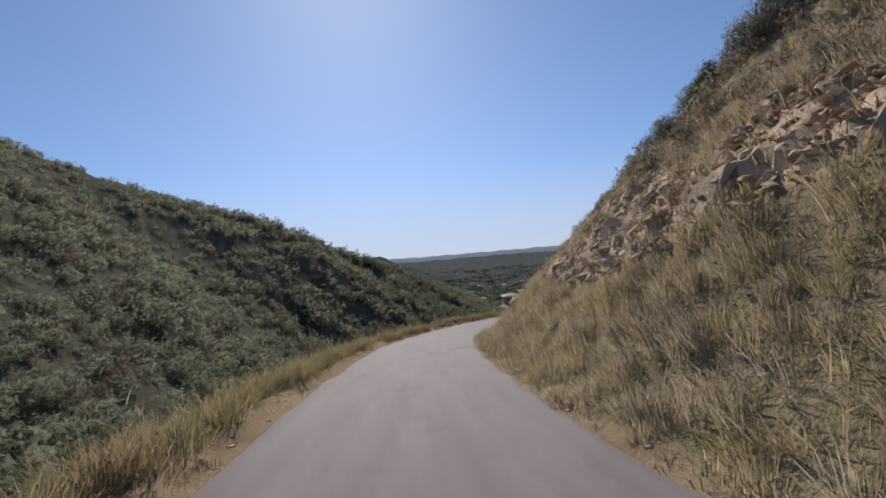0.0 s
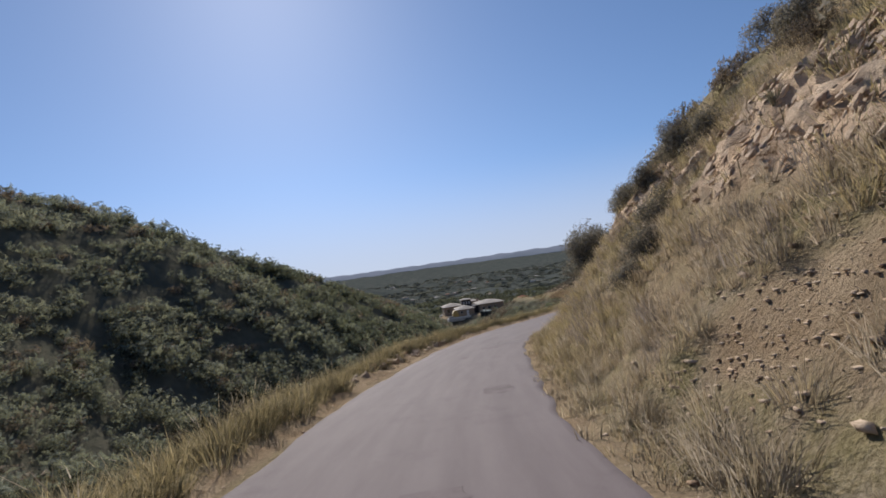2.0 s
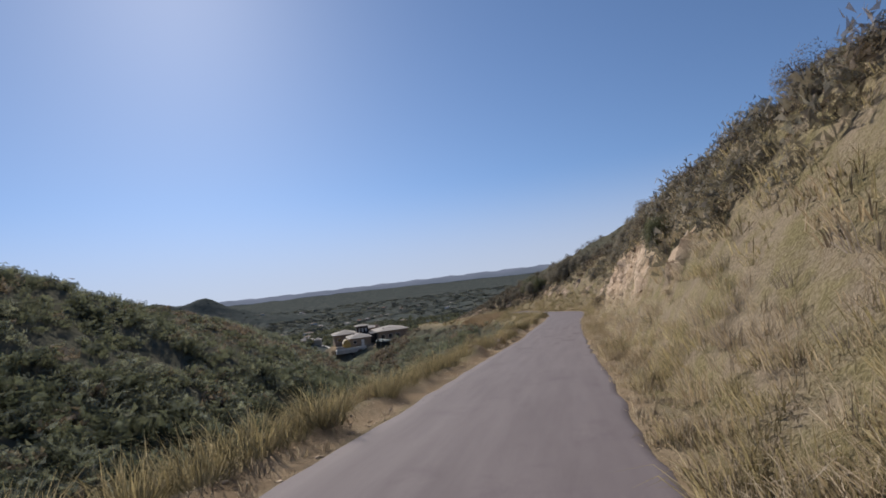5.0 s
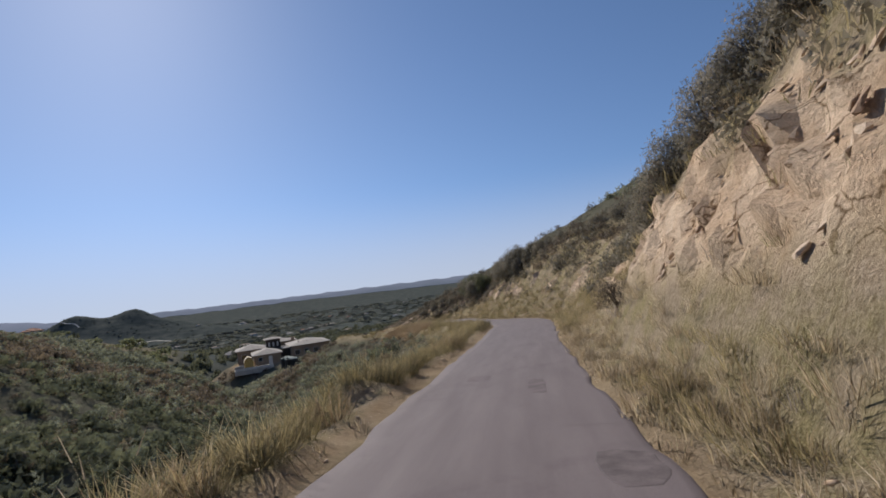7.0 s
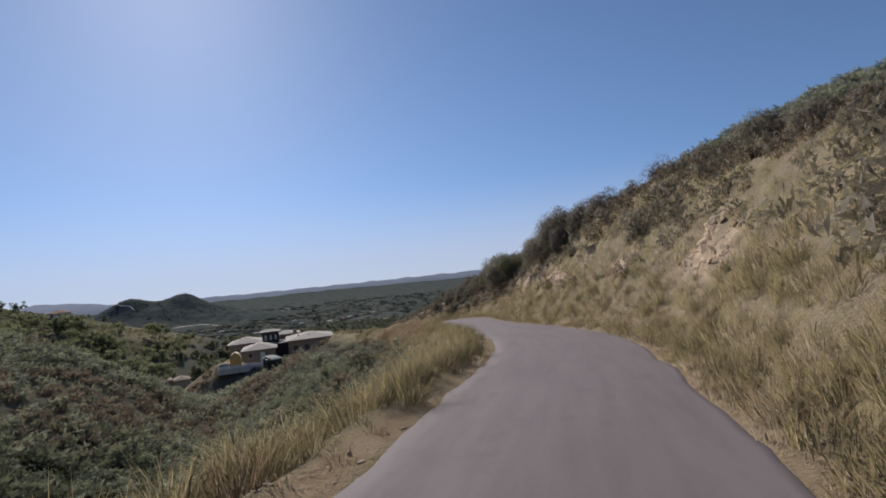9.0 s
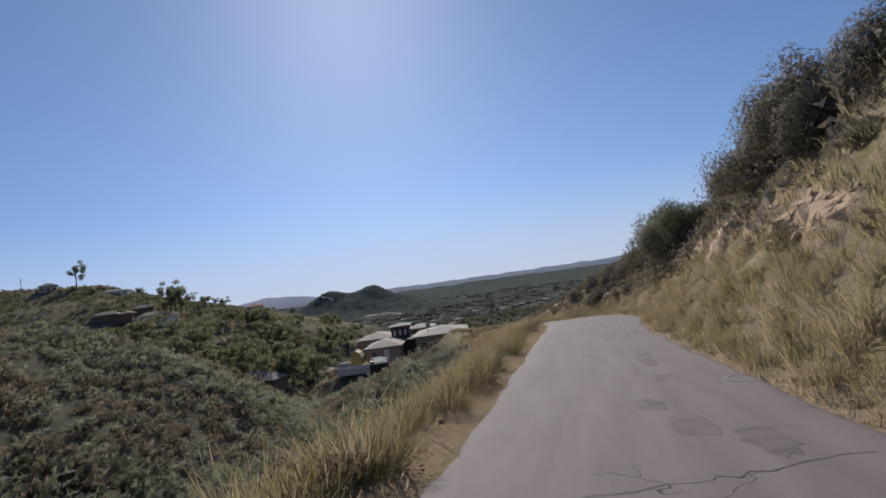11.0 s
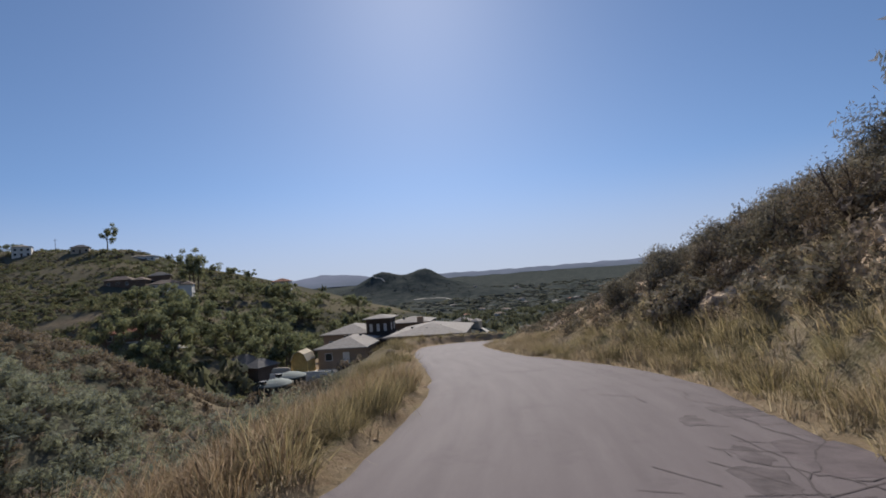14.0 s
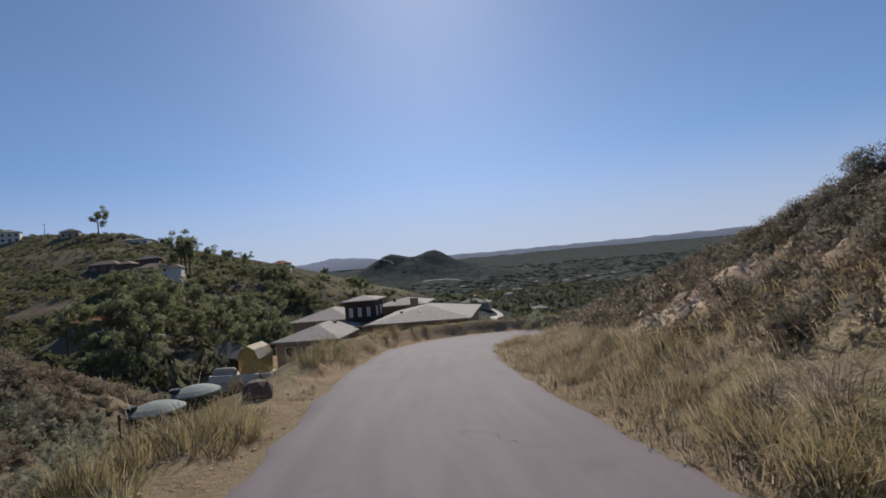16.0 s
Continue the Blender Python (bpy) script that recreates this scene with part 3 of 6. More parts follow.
M_LEAF_W = leafy("canyon_leaf", [(0.15, (0.183, 0.21, 0.171)), (0.45, (0.25, 0.276, 0.22)), (0.7, (0.293, 0.305, 0.244)), (0.9, (0.342, 0.323, 0.266))], 0.5, 0.06, 0.3, 0.42)
M_BROWN = leafy("dry_brush_leaf", [(0.2, (0.105, 0.083, 0.066)), (0.5, (0.18, 0.146, 0.117)), (0.85, (0.28, 0.23, 0.185))], 0.3, 0.3, 0.55, 0.3)
M_TREE = leafy("tree_leaf", [(0.15, (0.16, 0.193, 0.128)), (0.45, (0.247, 0.28, 0.176)), (0.7, (0.34, 0.352, 0.216)), (0.92, (0.46, 0.424, 0.28))], 0.5, 0.03, 0.45, 0.35)
M_WOOD = plain("bark", (0.12, 0.095, 0.075), 0.35, 6, 0.9, 0.1)
M_TWIG = plain("grey_twig", (0.17, 0.14, 0.115), 0.3, 9, 0.9, 0.1)


UP3 = np.array([0.0, 0.0, 1.0])


def blades(n, h, spread, lean, width, seed, droop=0.35):
    """A tuft: n tapering blades bending outwards; 5 points and 3 triangles each."""
    r = np.random.RandomState(seed)
    a = r.rand(n) * 2 * np.pi
    rad = spread * np.sqrt(r.rand(n))
    base = np.stack([rad * np.cos(a), rad * np.sin(a), np.full(n, -0.03)], 1)
    out = np.stack([np.cos(a + r.randn(n) * 0.5), np.sin(a + r.randn(n) * 0.5), np.zeros(n)], 1)
    long_ = h * (0.6 + 0.5 * r.rand(n))
    bow = lean * (0.12 + 0.88 * r.rand(n))
    mid_ = base + (out * np.sin(bow * 0.55)[:, None] + UP3 * np.cos(bow * 0.55)[:, None]) * (long_ * 0.55)[:, None]
    far_ = np.minimum(bow * (1 + droop), 2.3)
    tip = mid_ + (out * np.sin(far_)[:, None] + UP3 * np.cos(far_)[:, None]) * (long_ * 0.5)[:, None]
    b2 = r.rand(n) * 2 * np.pi
    side = np.stack([np.cos(b2), np.sin(b2), np.zeros(n)], 1) * width * 0.5
    v = np.stack([base - side, base + side, mid_ + side * 0.8, mid_ - side * 0.8, tip], 1).reshape(-1, 3)
    k = np.arange(n)[:, None] * 5
    f_ = np.concatenate([k + [0, 1, 2], k + [0, 2, 3], k + [3, 2, 4]], 0)
    nv = np.repeat(out * 0.55 + UP3 * 0.8 + side / width * 0.5, 5, 0)
    return v, f_, nv / np.linalg.norm(nv, axis=1)[:, None]


def clump(n, size, seed, lobes=9, flat=0.75, leaf=(1.0, 0.55)):
    """Leaves of a shrub of radius 1: pointed leaves gathered in lobes, with gaps between them."""
    r = np.random.RandomState(seed)
    c = r.randn(lobes, 3)
    c /= np.linalg.norm(c, axis=1)[:, None]
    c *= (0.35 + 0.4 * r.rand(lobes))[:, None]
    c[:, 2] = np.abs(c[:, 2]) * flat + 0.12
    lr = 0.28 + 0.22 * r.rand(lobes)
    w = r.randint(lobes, size=n)
    d = r.randn(n, 3)
    d /= np.linalg.norm(d, axis=1)[:, None]
    p = c[w] + d * (lr[w] * (0.55 + 0.5 * r.rand(n)))[:, None] * [1, 1, 0.85]
    p[:, 2] = np.maximum(p[:, 2], 0.02)
    face = d + 0.55 * r.randn(n, 3)
    u = np.cross(face, r.randn(n, 3))
    u /= np.linalg.norm(u, axis=1)[:, None]
    t_ = np.cross(u, face)
    t_ /= np.linalg.norm(t_, axis=1)[:, None]
    s = size * (0.6 + 0.8 * r.rand(n))[:, None]
    v = np.stack([p - u * s * leaf[0] - t_ * s * leaf[1], p - u * s * leaf[0] * 0.4 + t_ * s * leaf[1], p + u * s * leaf[0] * 1.2], 1).reshape(-1, 3)
    nv = np.repeat(d * 0.6 + p * 0.5 + UP3 * 0.15 + 0.18 * r.randn(n, 3), 3, 0)
    f_ = np.arange(3 * n).reshape(n, 3)
    nv = nv / np.linalg.norm(nv, axis=1)[:, None]
    return v, f_, nv


def spread_out(protos, which, pos, yaw, scale, tip=None):
    """Many copies of some shapes, joined. scale: n or n x 3. tip: n x 2 lean of each copy."""
    vs, fs, ns, base = [], [], [], 0
    scale = np.asarray(scale, float)
    scale = np.repeat(scale[:, None], 3, 1) if scale.ndim == 1 else scale
    for k, (v, f_, *nv) in enumerate(protos):
        m = np.nonzero(which == k)[0]
        if not len(m):
            continue
        c, s = np.cos(yaw[m])[:, None], np.sin(yaw[m])[:, None]
        p = v[None] * scale[m][:, None, :]
        x, y, z = p[..., 0] * c - p[..., 1] * s, p[..., 0] * s + p[..., 1] * c, p[..., 2]
        if tip is not None:
            x, y = x + z * tip[m, 0:1], y + z * tip[m, 1:2]
        q_ = np.stack([x, y, z], -1) + pos[m][:, None, :]
        vs.append(q_.reshape(-1, 3))
        fs.append((f_[None] + (np.arange(len(m)) * len(v))[:, None, None]).reshape(-1, f_.shape[1]) + base)
        if nv:
            a_, b_, c_ = nv[0][None, :, 0], nv[0][None, :, 1], nv[0][None, :, 2]
            ns.append(np.stack([a_ * c - b_ * s, a_ * s + b_ * c, c_ + 0 * c], -1).reshape(-1, 3))
        base += len(m) * len(v)
    return np.concatenate(vs), np.concatenate(fs), np.concatenate(ns) if ns else None


def stuff(name, arrays, material, label, category):
    verts, polys, normals = arrays
    return tagged(new(name, fast_mesh(name, verts, polys, material, normals)), label, category, kind="stuff")


def beside(rng, n, y0, y1, d0, d1, power=1.0):
    """Random places along the road between two distances from its edge; negative: left."""
    k0, k1 = int(station(y0) / 0.4), int(station(y1) / 0.4)
    k = rng.randint(k0, k1, n)
    e = d0 + (d1 - d0) * rng.rand(n) ** power
    hw = ROAD[k, 3] + np.where(e > 0, PAD(ROAD[k, 1]), 0)
    d = np.where(e > 0, hw + e, -hw + e)
    p = ROAD[k, :2] + RIGHT[k] * d[:, None] + TAN[k] * (rng.rand(n)[:, None] - 0.5) * 0.4
    return p[:, 0], p[:, 1], k


rg = np.random.RandomState(11)

# dry grass on the right verge and bank
TUFTS = [blades(42, 0.3, 0.27, 1.35, 0.0095, s, 0.6) for s in range(4)] + [blades(48, 0.42, 0.25, 1.35, 0.0098, 10 + s, 0.6) for s in range(4)]
FARTUFT = [blades(18, 0.4, 0.3, 1.35, 0.019, 20 + s, 0.6) for s in range(8)]
xs, ys, ks = [], [], []
for n, y0, y1, d0, d1, pw in ((1500, -4, 190, 0.24, 1.7, 1.0), (2100, -4, 190, 0.8, 4.0, 1.1), (2300, -4, 190, 3.0, 8.5, 1.2), (3000, -4, 62, 1.5, 9, 1.0), (900, 166, 200, 0.5, 6, 1.0), (1300, -4, 190, 6, 13, 1.2), (350, 60, 130, 0.2, 3.0, 1.0), (300, 140, 190, 0.3, 5, 1.0)):
    x, y, k = beside(rg, n, y0, y1, d0, d1, pw)
    xs.append(x), ys.append(y), ks.append(k)
x, y = np.concatenate(xs), np.concatenate(ys)
keep = (on_ground(x, y, GROCK) < 0.45) | (rg.rand(len(x)) < np.where(y < 66, 0.6, 0.12))
keep &= rg.rand(len(x)) > 0.93 * bare(x, y)
keep &= ~((y > 158) & (y < 179) & (lane(x, y)[1] > 6.2) & (rg.rand(len(x)) < 0.7))
keep &= ~((y < 58) & (y > 14) & (fbm(x, y, 0.45, 3, 17.0) > 0.05) & (np.abs(lane(x, y)[1]) > 3.6) & (rg.rand(len(x)) < 0.25))
x, y = x[keep], y[keep]
z = on_ground(x, y)
n = len(x)
patch = fbm(x, y, 0.35, 3, 3.0) + 0.4 * smooth(104, 118, y) * smooth(178, 162, y) + 0.65 * smooth(36, 42, y) * smooth(68, 62, y) - 0.5 * smooth(168, 176, y) + np.where(np.abs(lane(x, y)[1]) < 4.4, -0.35, 0.3) * smooth(66, 76, y) * smooth(112, 104, y)
away = np.abs(lane(x, y)[1]) - 2.1
kind = np.where(patch + rg.randn(n) * 0.35 > 0.4, 1, np.where(patch + rg.randn(n) * 0.3 < -0.3, 2, 0))
size = (0.7 + 0.55 * rg.rand(n) + 0.25 * patch) * np.where(y < 64, 0.82, np.where(y > 174, 0.9, 1.0))
for kk, (nm, m_, lab) in enumerate((("dry_grass", M_DRY, "tan dry grass covering the bank beside the road"), ("olive_grass", M_OLIVE, "yellow-green bunch grass on the bank"), ("straw_grass", M_STRAW, "pale dead grass in bleached tufts on the bank"))):
    m = kind == kk
    stuff(nm, spread_out(TUFTS + FARTUFT, rg.randint(8, size=m.sum()) + 8 * (away[m] > 2.8), np.stack([x, y, z], 1)[m], rg.rand(m.sum()) * 6.28, size[m], rg.randn(m.sum(), 2) * 0.18), m_, lab, "grass")

# fountain grass along the left shoulder, in heavy tufts with pale plumes
BIG = [blades(74, 0.6, 0.22, 1.55, 0.0098, 30 + s, 0.5) for s in range(5)]
xs, ys = [], []
for n, y0, y1, d0, d1 in ((480, -4, 60, -0.72, -2.6), (520, 60, 160, -0.7, -2.4), (220, 92, 152, -0.65, -1.4), (230, 152, 176, -0.35, -2.6), (60, 174, 186, -1.2, -2.6), (90, 84, 106, -0.45, -1.6), (40, 186, 200, -1.6, -3.0), (26, 178, 193, -0.5, -1.3), (300, -4, 40, -0.5, -1.5), (310, -4, 182, -2.6, -5.5), (190, 120, 147, -2.0, -6.0)):
    x, y, k = beside(rg, n, y0, y1, d0, d1)
    xs.append(x), ys.append(y)
x, y = np.concatenate(xs), np.concatenate(ys)
keep = (np.hypot(x - 47.6, (y - 184.6) * 0.8) > 2.4) & ~((y > 79) & (y < 99) & (lane(x, y)[1] > -3.1) & (rg.rand(len(x)) < 0.45)) & (fbm(x, y, 0.55, 3, 6.0) + rg.randn(len(x)) * 0.25 > np.where((y > 62) & (y < 118), 0.05, np.where(y < 40, -0.4, -0.1)))
x, y = x[keep], y[keep]
z = on_ground(x, y)
n = len(x)
size = 0.8 + 0.55 * rg.rand(n)
pos = np.stack([x, y, z], 1)
br = (fbm(x, y, 0.15, 3, 8.0) + rg.randn(n) * 0.2 > 0.35) & (rg.rand(n) < 0.7)
br |= (y > 151) & (y < 176) & (rg.rand(n) < 0.75)
stuff("fountain_grass", spread_out(BIG, np.where(br, -1, rg.randint(5, size=n)), pos, rg.rand(n) * 6.28, size, rg.randn(n, 2) * 0.12), M_OLIVE, "olive-gold fountain grass tufts lining the dirt shoulder", "grass")
stuff("brown_grass", spread_out(BIG, np.where(br, rg.randint(5, size=n), -1), pos, rg.rand(n) * 6.28, size * 0.9, rg.randn(n, 2) * 0.12), M_RUST, "brown dry grass clumps along the shoulder", "grass")
# arching tussocks over the grassy parts of the first bank
xo, yo, ko = beside(rg, 1500, -3, 66, 0.5, 7.5, 1.15)
keep = (on_ground(xo, yo, GROCK) < 0.5) & (fbm(xo, yo, 0.5, 3, 41.0) + rg.randn(1500) * 0.3 > -0.45) & (bare(xo, yo) < 0.4)
xo, yo = xo[keep], yo[keep]
no = len(xo)
hue = fbm(xo, yo, 0.28, 3, 44.0) + rg.randn(no) * 0.3 + 0.35 * smooth(22, 34, yo) - 0.25 - 0.3 * smooth(4.4, 3.4, lane(xo, yo)[1]) * smooth(46, 36, yo)
po = np.stack([xo, yo, on_ground(xo, yo)], 1)
for mm, nm, m_, lab in ((hue > 0.25, "gold_tussocks", M_GOLD, "olive-gold arching grass tussocks over the bank"), ((hue <= 0.25) & (hue > -0.4), "tan_tussocks", M_STRAW, "pale tan arching grass tussocks over the bank"), (hue <= -0.4, "pale_tussocks", M_PLUME, "bleached grey grass tussocks over the bank")):
    stuff(nm, spread_out(BIG, rg.randint(5, size=mm.sum()), po[mm], rg.rand(mm.sum()) * 6.28, 0.6 + 0.5 * rg.rand(mm.sum()), rg.randn(mm.sum(), 2) * 0.12), m_, lab, "grass")
# olive bunch grass at the foot of the last banks
xo, yo, ko = beside(rg, 560, 106, 178, 0.35, 2.9)
stuff("bunch_grass", spread_out(BIG, rg.randint(5, size=560), np.stack([xo, yo, on_ground(xo, yo)], 1), rg.rand(560) * 6.28, 0.7 + 0.45 * rg.rand(560), rg.randn(560, 2) * 0.12), M_OLIVE, "olive bunch grass at the foot of the bank", "grass")
# rust-brown grass hiding the drop where the road swings right
xr, yr, kr = beside(rg, 420, 150, 172, -0.9, -5.0)
stuff("rust_grass", spread_out(BIG, rg.randint(5, size=420), np.stack([xr, yr, on_ground(xr, yr)], 1), rg.rand(420) * 6.28, 0.95 + 0.5 * rg.rand(420), rg.randn(420, 2) * 0.15), M_RUST, "rust-brown dry grass thick along the shoulder", "grass")
# heavy tufts in a row at the lip of the shoulder
xt, yt = [], []
for n_, y0, y1, d0, d1 in ((95, 95, 124, -0.75, -1.9), (90, 62, 95, -0.8, -1.9), (75, 44, 62, -1.3, -2.6), (22, 181, 194, -0.55, -1.3), (75, 190, 207, -0.35, -2.2)):
    x_, y_, k_ = beside(rg, n_, y0, y1, d0, d1)
    xt.append(x_), yt.append(y_)
xt, yt = np.concatenate(xt), np.concatenate(yt)
keep = (np.hypot(xt - 47.6, (yt - 184.6) * 0.8) > 2.4) & ~((yt > 79) & (yt < 99) & (lane(xt, yt)[1] > -2.8))
xt, yt = xt[keep], yt[keep]
nt = len(xt)
stuff("lip_grass", spread_out(BIG, rg.randint(5, size=nt), np.stack([xt, yt, on_ground(xt, yt)], 1), rg.rand(nt) * 6.28, (0.8 + 0.5 * rg.rand(nt)) * np.where(yt > 190, 0.75, 1.0), rg.randn(nt, 2) * 0.15), M_OLIVE, "olive-gold tufts of bunch grass at the lip of the drop", "grass")
# broad rounded tufts, each apart from the next
ROUND = [blades(230, 0.72, 0.3, 1.95, 0.0085, 90 + s, 0.35) for s in range(4)]
x_, y_, k_ = beside(rg, 34, 60, 112, -0.75, -1.5)
x2_, y2_, k_ = beside(rg, 66, 112, 172, -0.5, -1.5)
x3_, y3_, k_ = beside(rg, 80, -3, 60, -0.8, -2.3)
xt, yt = np.concatenate([x_, x2_, x3_, [47.2, 49.4, 48.3, -3.9, -4.2, -3.8, -4.0, -4.1, -4.3, -4.4]]), np.concatenate([y_, y2_, y3_, [181.0, 180.1, 178.6, 4.5, 5.5, 6.6, 9.2, 10.4, 12.0, 13.4]])
nt = len(xt)
rows = 0.85 + 0.4 * rg.rand(nt)
stuff("round_tufts", spread_out(ROUND, rg.randint(4, size=nt), np.stack([xt, yt, on_ground(xt, yt)], 1), rg.rand(nt) * 6.28, rows, rg.randn(nt, 2) * 0.08), M_OLIVE, "broad rounded olive-gold grass tufts beside the dirt shoulder", "grass")
# plumes on thin stalks
pl = []
for s in range(4):
    v, f_, nv = blades(9, 0.8, 0.12, 0.95, 0.003, 50 + s, 0.6)
    tips = v.reshape(-1, 5, 3)
    mids = (tips[:, 2] + tips[:, 3]) / 2
    ends = tips[:, 4]
    top = mids + (ends - mids) * 0.55
    sd = np.array([0.0045, 0.0, 0.0])
    pv = np.stack([top - sd, top + sd, ends + sd * 0.4, ends - sd * 0.4, ends + (ends - top) * 0.25], 1).reshape(-1, 3)
    pl.append((np.concatenate([v, pv]), np.concatenate([f_, f_ + len(v)]), np.concatenate([nv, nv])))
m = rg.rand(n) < 0.25
stuff("grass_plumes", spread_out(pl, rg.randint(4, size=m.sum()), pos[m], rg.rand(m.sum()) * 6.28, size[m]), M_PLUME, "pale feathery seed plumes above the fountain grass", "grass")
xp, yp, kp = beside(rg, 70, 148, 176, -1.6, -4.2)
stuff("tall_plumes", spread_out(pl, rg.randint(4, size=70), np.stack([xp, yp, on_ground(xp, yp)], 1), rg.rand(70) * 6.28, 1.1 + 0.4 * rg.rand(70), rg.randn(70, 2) * 0.2), M_PLUME, "long pale seed plumes leaning over the drop", "grass")

# short weeds and litter at the road's edges
x, y, k = beside(rg, 900, -4, 195, 0.02, 0.5)
x2, y2, k2 = beside(rg, 260, -4, 195, -0.15, -0.9)
x, y = np.concatenate([x, x2]), np.concatenate([y, y2])
WEED = [blades(14, 0.16, 0.12, 0.9, 0.012, 70 + s) for s in range(3)]
stuff("edge_weeds", spread_out(WEED, rg.randint(3, size=len(x)), np.stack([x, y, on_ground(x, y)], 1), rg.rand(len(x)) * 6.28, 0.7 + rg.rand(len(x))), M_STRAW, "short pale weeds at the broken asphalt edge", "weeds")

# brush on the near canyon side below the shoulder
LOW = [clump(110, 0.11, 80 + s, 8, 0.75, (1.0, 0.5)) for s in range(4)]
x, y, k = beside(rg, 1500, -4, 205, -3.8, -20, 0.85)
z = on_ground(x, y)
m = rg.rand(len(x)) < 0.72
pos = np.stack([x, y, z - 0.05], 1)
sc = np.stack([0.6 + 0.6 * rg.rand(len(x))] * 2 + [0.5 + 0.5 * rg.rand(len(x))], 1)
stuff("canyon_side_brush", spread_out(LOW, np.where(m, rg.randint(4, size=len(x)), -1), pos, rg.rand(len(x)) * 6.28, sc), M_BROWN, "brown dry brush on the slope below the shoulder", "brush")
stuff("canyon_side_shrubs", spread_out(LOW, np.where(m, -1, rg.randint(4, size=len(x))), pos, rg.rand(len(x)) * 6.28, sc * 1.3), M_LEAF_W, "dark green shrubs on the slope below the shoulder", "shrubs")

# chaparral on the far side of the canyon
M_GREY = leafy("grey_brush_leaf", [(0.2, (0.18, 0.148, 0.118)), (0.5, (0.25, 0.208, 0.168)), (0.85, (0.33, 0.272, 0.22))], 0.4, 0.08, 0.35, 0.35)
CH = [clump(58, 0.205, 100 + s, 9, 0.85, (1.0, 0.55)) for s in range(6)] + [clump(124, 0.13, 110 + s, 11, 0.85, (1.0, 0.55)) for s in range(6)]
N = 10600
y = 2 + 303 * rg.rand(N)
u = -11 - 58 * rg.rand(N)
y[:1100], u[:1100] = 8 + 75 * rg.rand(1100), -10 - 28 * rg.rand(1100)
y[1100:2500], u[1100:2500] = 85 + 75 * rg.rand(1400), -10 - 30 * rg.rand(1400)
y[2500:5000], u[2500:5000] = 150 + 100 * rg.rand(2500), -10 - 52 * rg.rand(2500)
x = mid_x(y) + u
keep = (np.hypot((x - 33) / 1.15, y - 229) > 22) & (u > -95)
x, y, u = x[keep], y[keep], u[keep]
z = on_ground(x, y)
sz = (1.05 + 1.2 * rg.rand(len(x)) ** 1.5) * (0.85 + 0.25 * fbm(x, y, 0.08, 2, 3.0))
late = smooth(124, 162, y + rg.randn(len(x)) * 12) * smooth(-0.7, 0.2, fbm(x, y, 0.07, 3, 12.0))
m = rg.rand(len(x)) < np.maximum(late, 0.12) * 0.92
pos = np.stack([x, y, z - 0.15], 1)
sc = np.stack([sz, sz, sz * 0.95], 1)
fine = np.where(u > -29, 6, 0)
# darker laurel and oak scrub in the middle of the canyon
deep = (~m) & (rg.rand(len(x)) < 0.75 * smooth(84, 96, y) * smooth(172, 150, y))
M_LEAF_D = leafy("oak_scrub_leaf", [(0.15, (0.105, 0.128, 0.094)), (0.45, (0.15, 0.172, 0.124)), (0.7, (0.19, 0.204, 0.148)), (0.9, (0.235, 0.228, 0.17))], 0.5, 0.06, 0.3, 0.38)
stuff("canyon_oak_scrub", spread_out(CH, np.where(deep, rg.randint(6, size=len(x)) + fine, -1), pos, rg.rand(len(x)) * 6.28, sc * 1.1), M_LEAF_D, "deep green oak scrub in the middle of the canyon", "chaparral")
stuff("canyon_chaparral", spread_out(CH, np.where(m | deep, -1, rg.randint(6, size=len(x)) + fine), pos, rg.rand(len(x)) * 6.28, sc), M_LEAF_W, "dense dark green chaparral over the canyon wall", "chaparral")
stuff("canyon_dry_brush", spread_out(CH, np.where(m, rg.randint(6, size=len(x)) + fine, -1), pos, rg.rand(len(x)) * 6.28, sc * 0.85), M_GREY, "grey-brown dry brush over the lower canyon wall", "brush")

# brush on the hillside above the cut
HB = [clump(84, 0.128, 120 + s, 9, 0.9, (1.0, 0.5)) for s in range(6)] + [clump(100, 0.1, 130 + s, 9, 0.9, (1.0, 0.5)) for s in range(6)]
x, y, k = beside(rg, 2300, -6, 206, 5.0, 42, 1.25)
keep = (on_ground(x, y, GBRUSH) > 0.25) & ((y < 168) | (lane(x, y)[1] > 15))
x2, y2, k2 = beside(rg, 420, -6, 206, 2.5, 12)
keep2 = (on_ground(x2, y2, GROCK) < 0.4) & (y2 > 62) & (y2 < 166) & (rg.rand(len(x2)) < 0.7)
x, y = np.concatenate([x[keep], x2[keep2]]), np.concatenate([y[keep], y2[keep2]])
# a thick fringe over the rim of the bare cut
x3, y3, k3 = beside(rg, 850, 74, 116, 3.2, 8.5)
x3, y3 = x3[on_ground(x3, y3, GROCK) < 0.75], y3[on_ground(x3, y3, GROCK) < 0.75]
x4, y4, k4 = (np.concatenate(p_) for p_ in zip(beside(rg, 700, -6, 76, 6.0, 12), beside(rg, 260, 66, 86, 3.6, 9)))
x5, y5, k5 = beside(rg, 640, 114, 152, 4.2, 10)
x6, y6 = np.concatenate([x4, x5]), np.concatenate([y4, y5])
m6 = (on_ground(x6, y6, GROCK) < 0.3) & (fbm(x6, y6, 0.3, 3, 40.0) + rg.randn(len(x6)) * 0.3 > -0.2)
x3, y3 = np.concatenate([x3, x6[m6]]), np.concatenate([y3, y6[m6]])
nf, nr = len(x3), len(x3) - int(m6.sum())
x, y = np.concatenate([x, x3]), np.concatenate([y, y3])
z = on_ground(x, y)
n = len(x)
sz = 0.55 + 0.75 * rg.rand(n)
sz[-nf:] *= 0.7
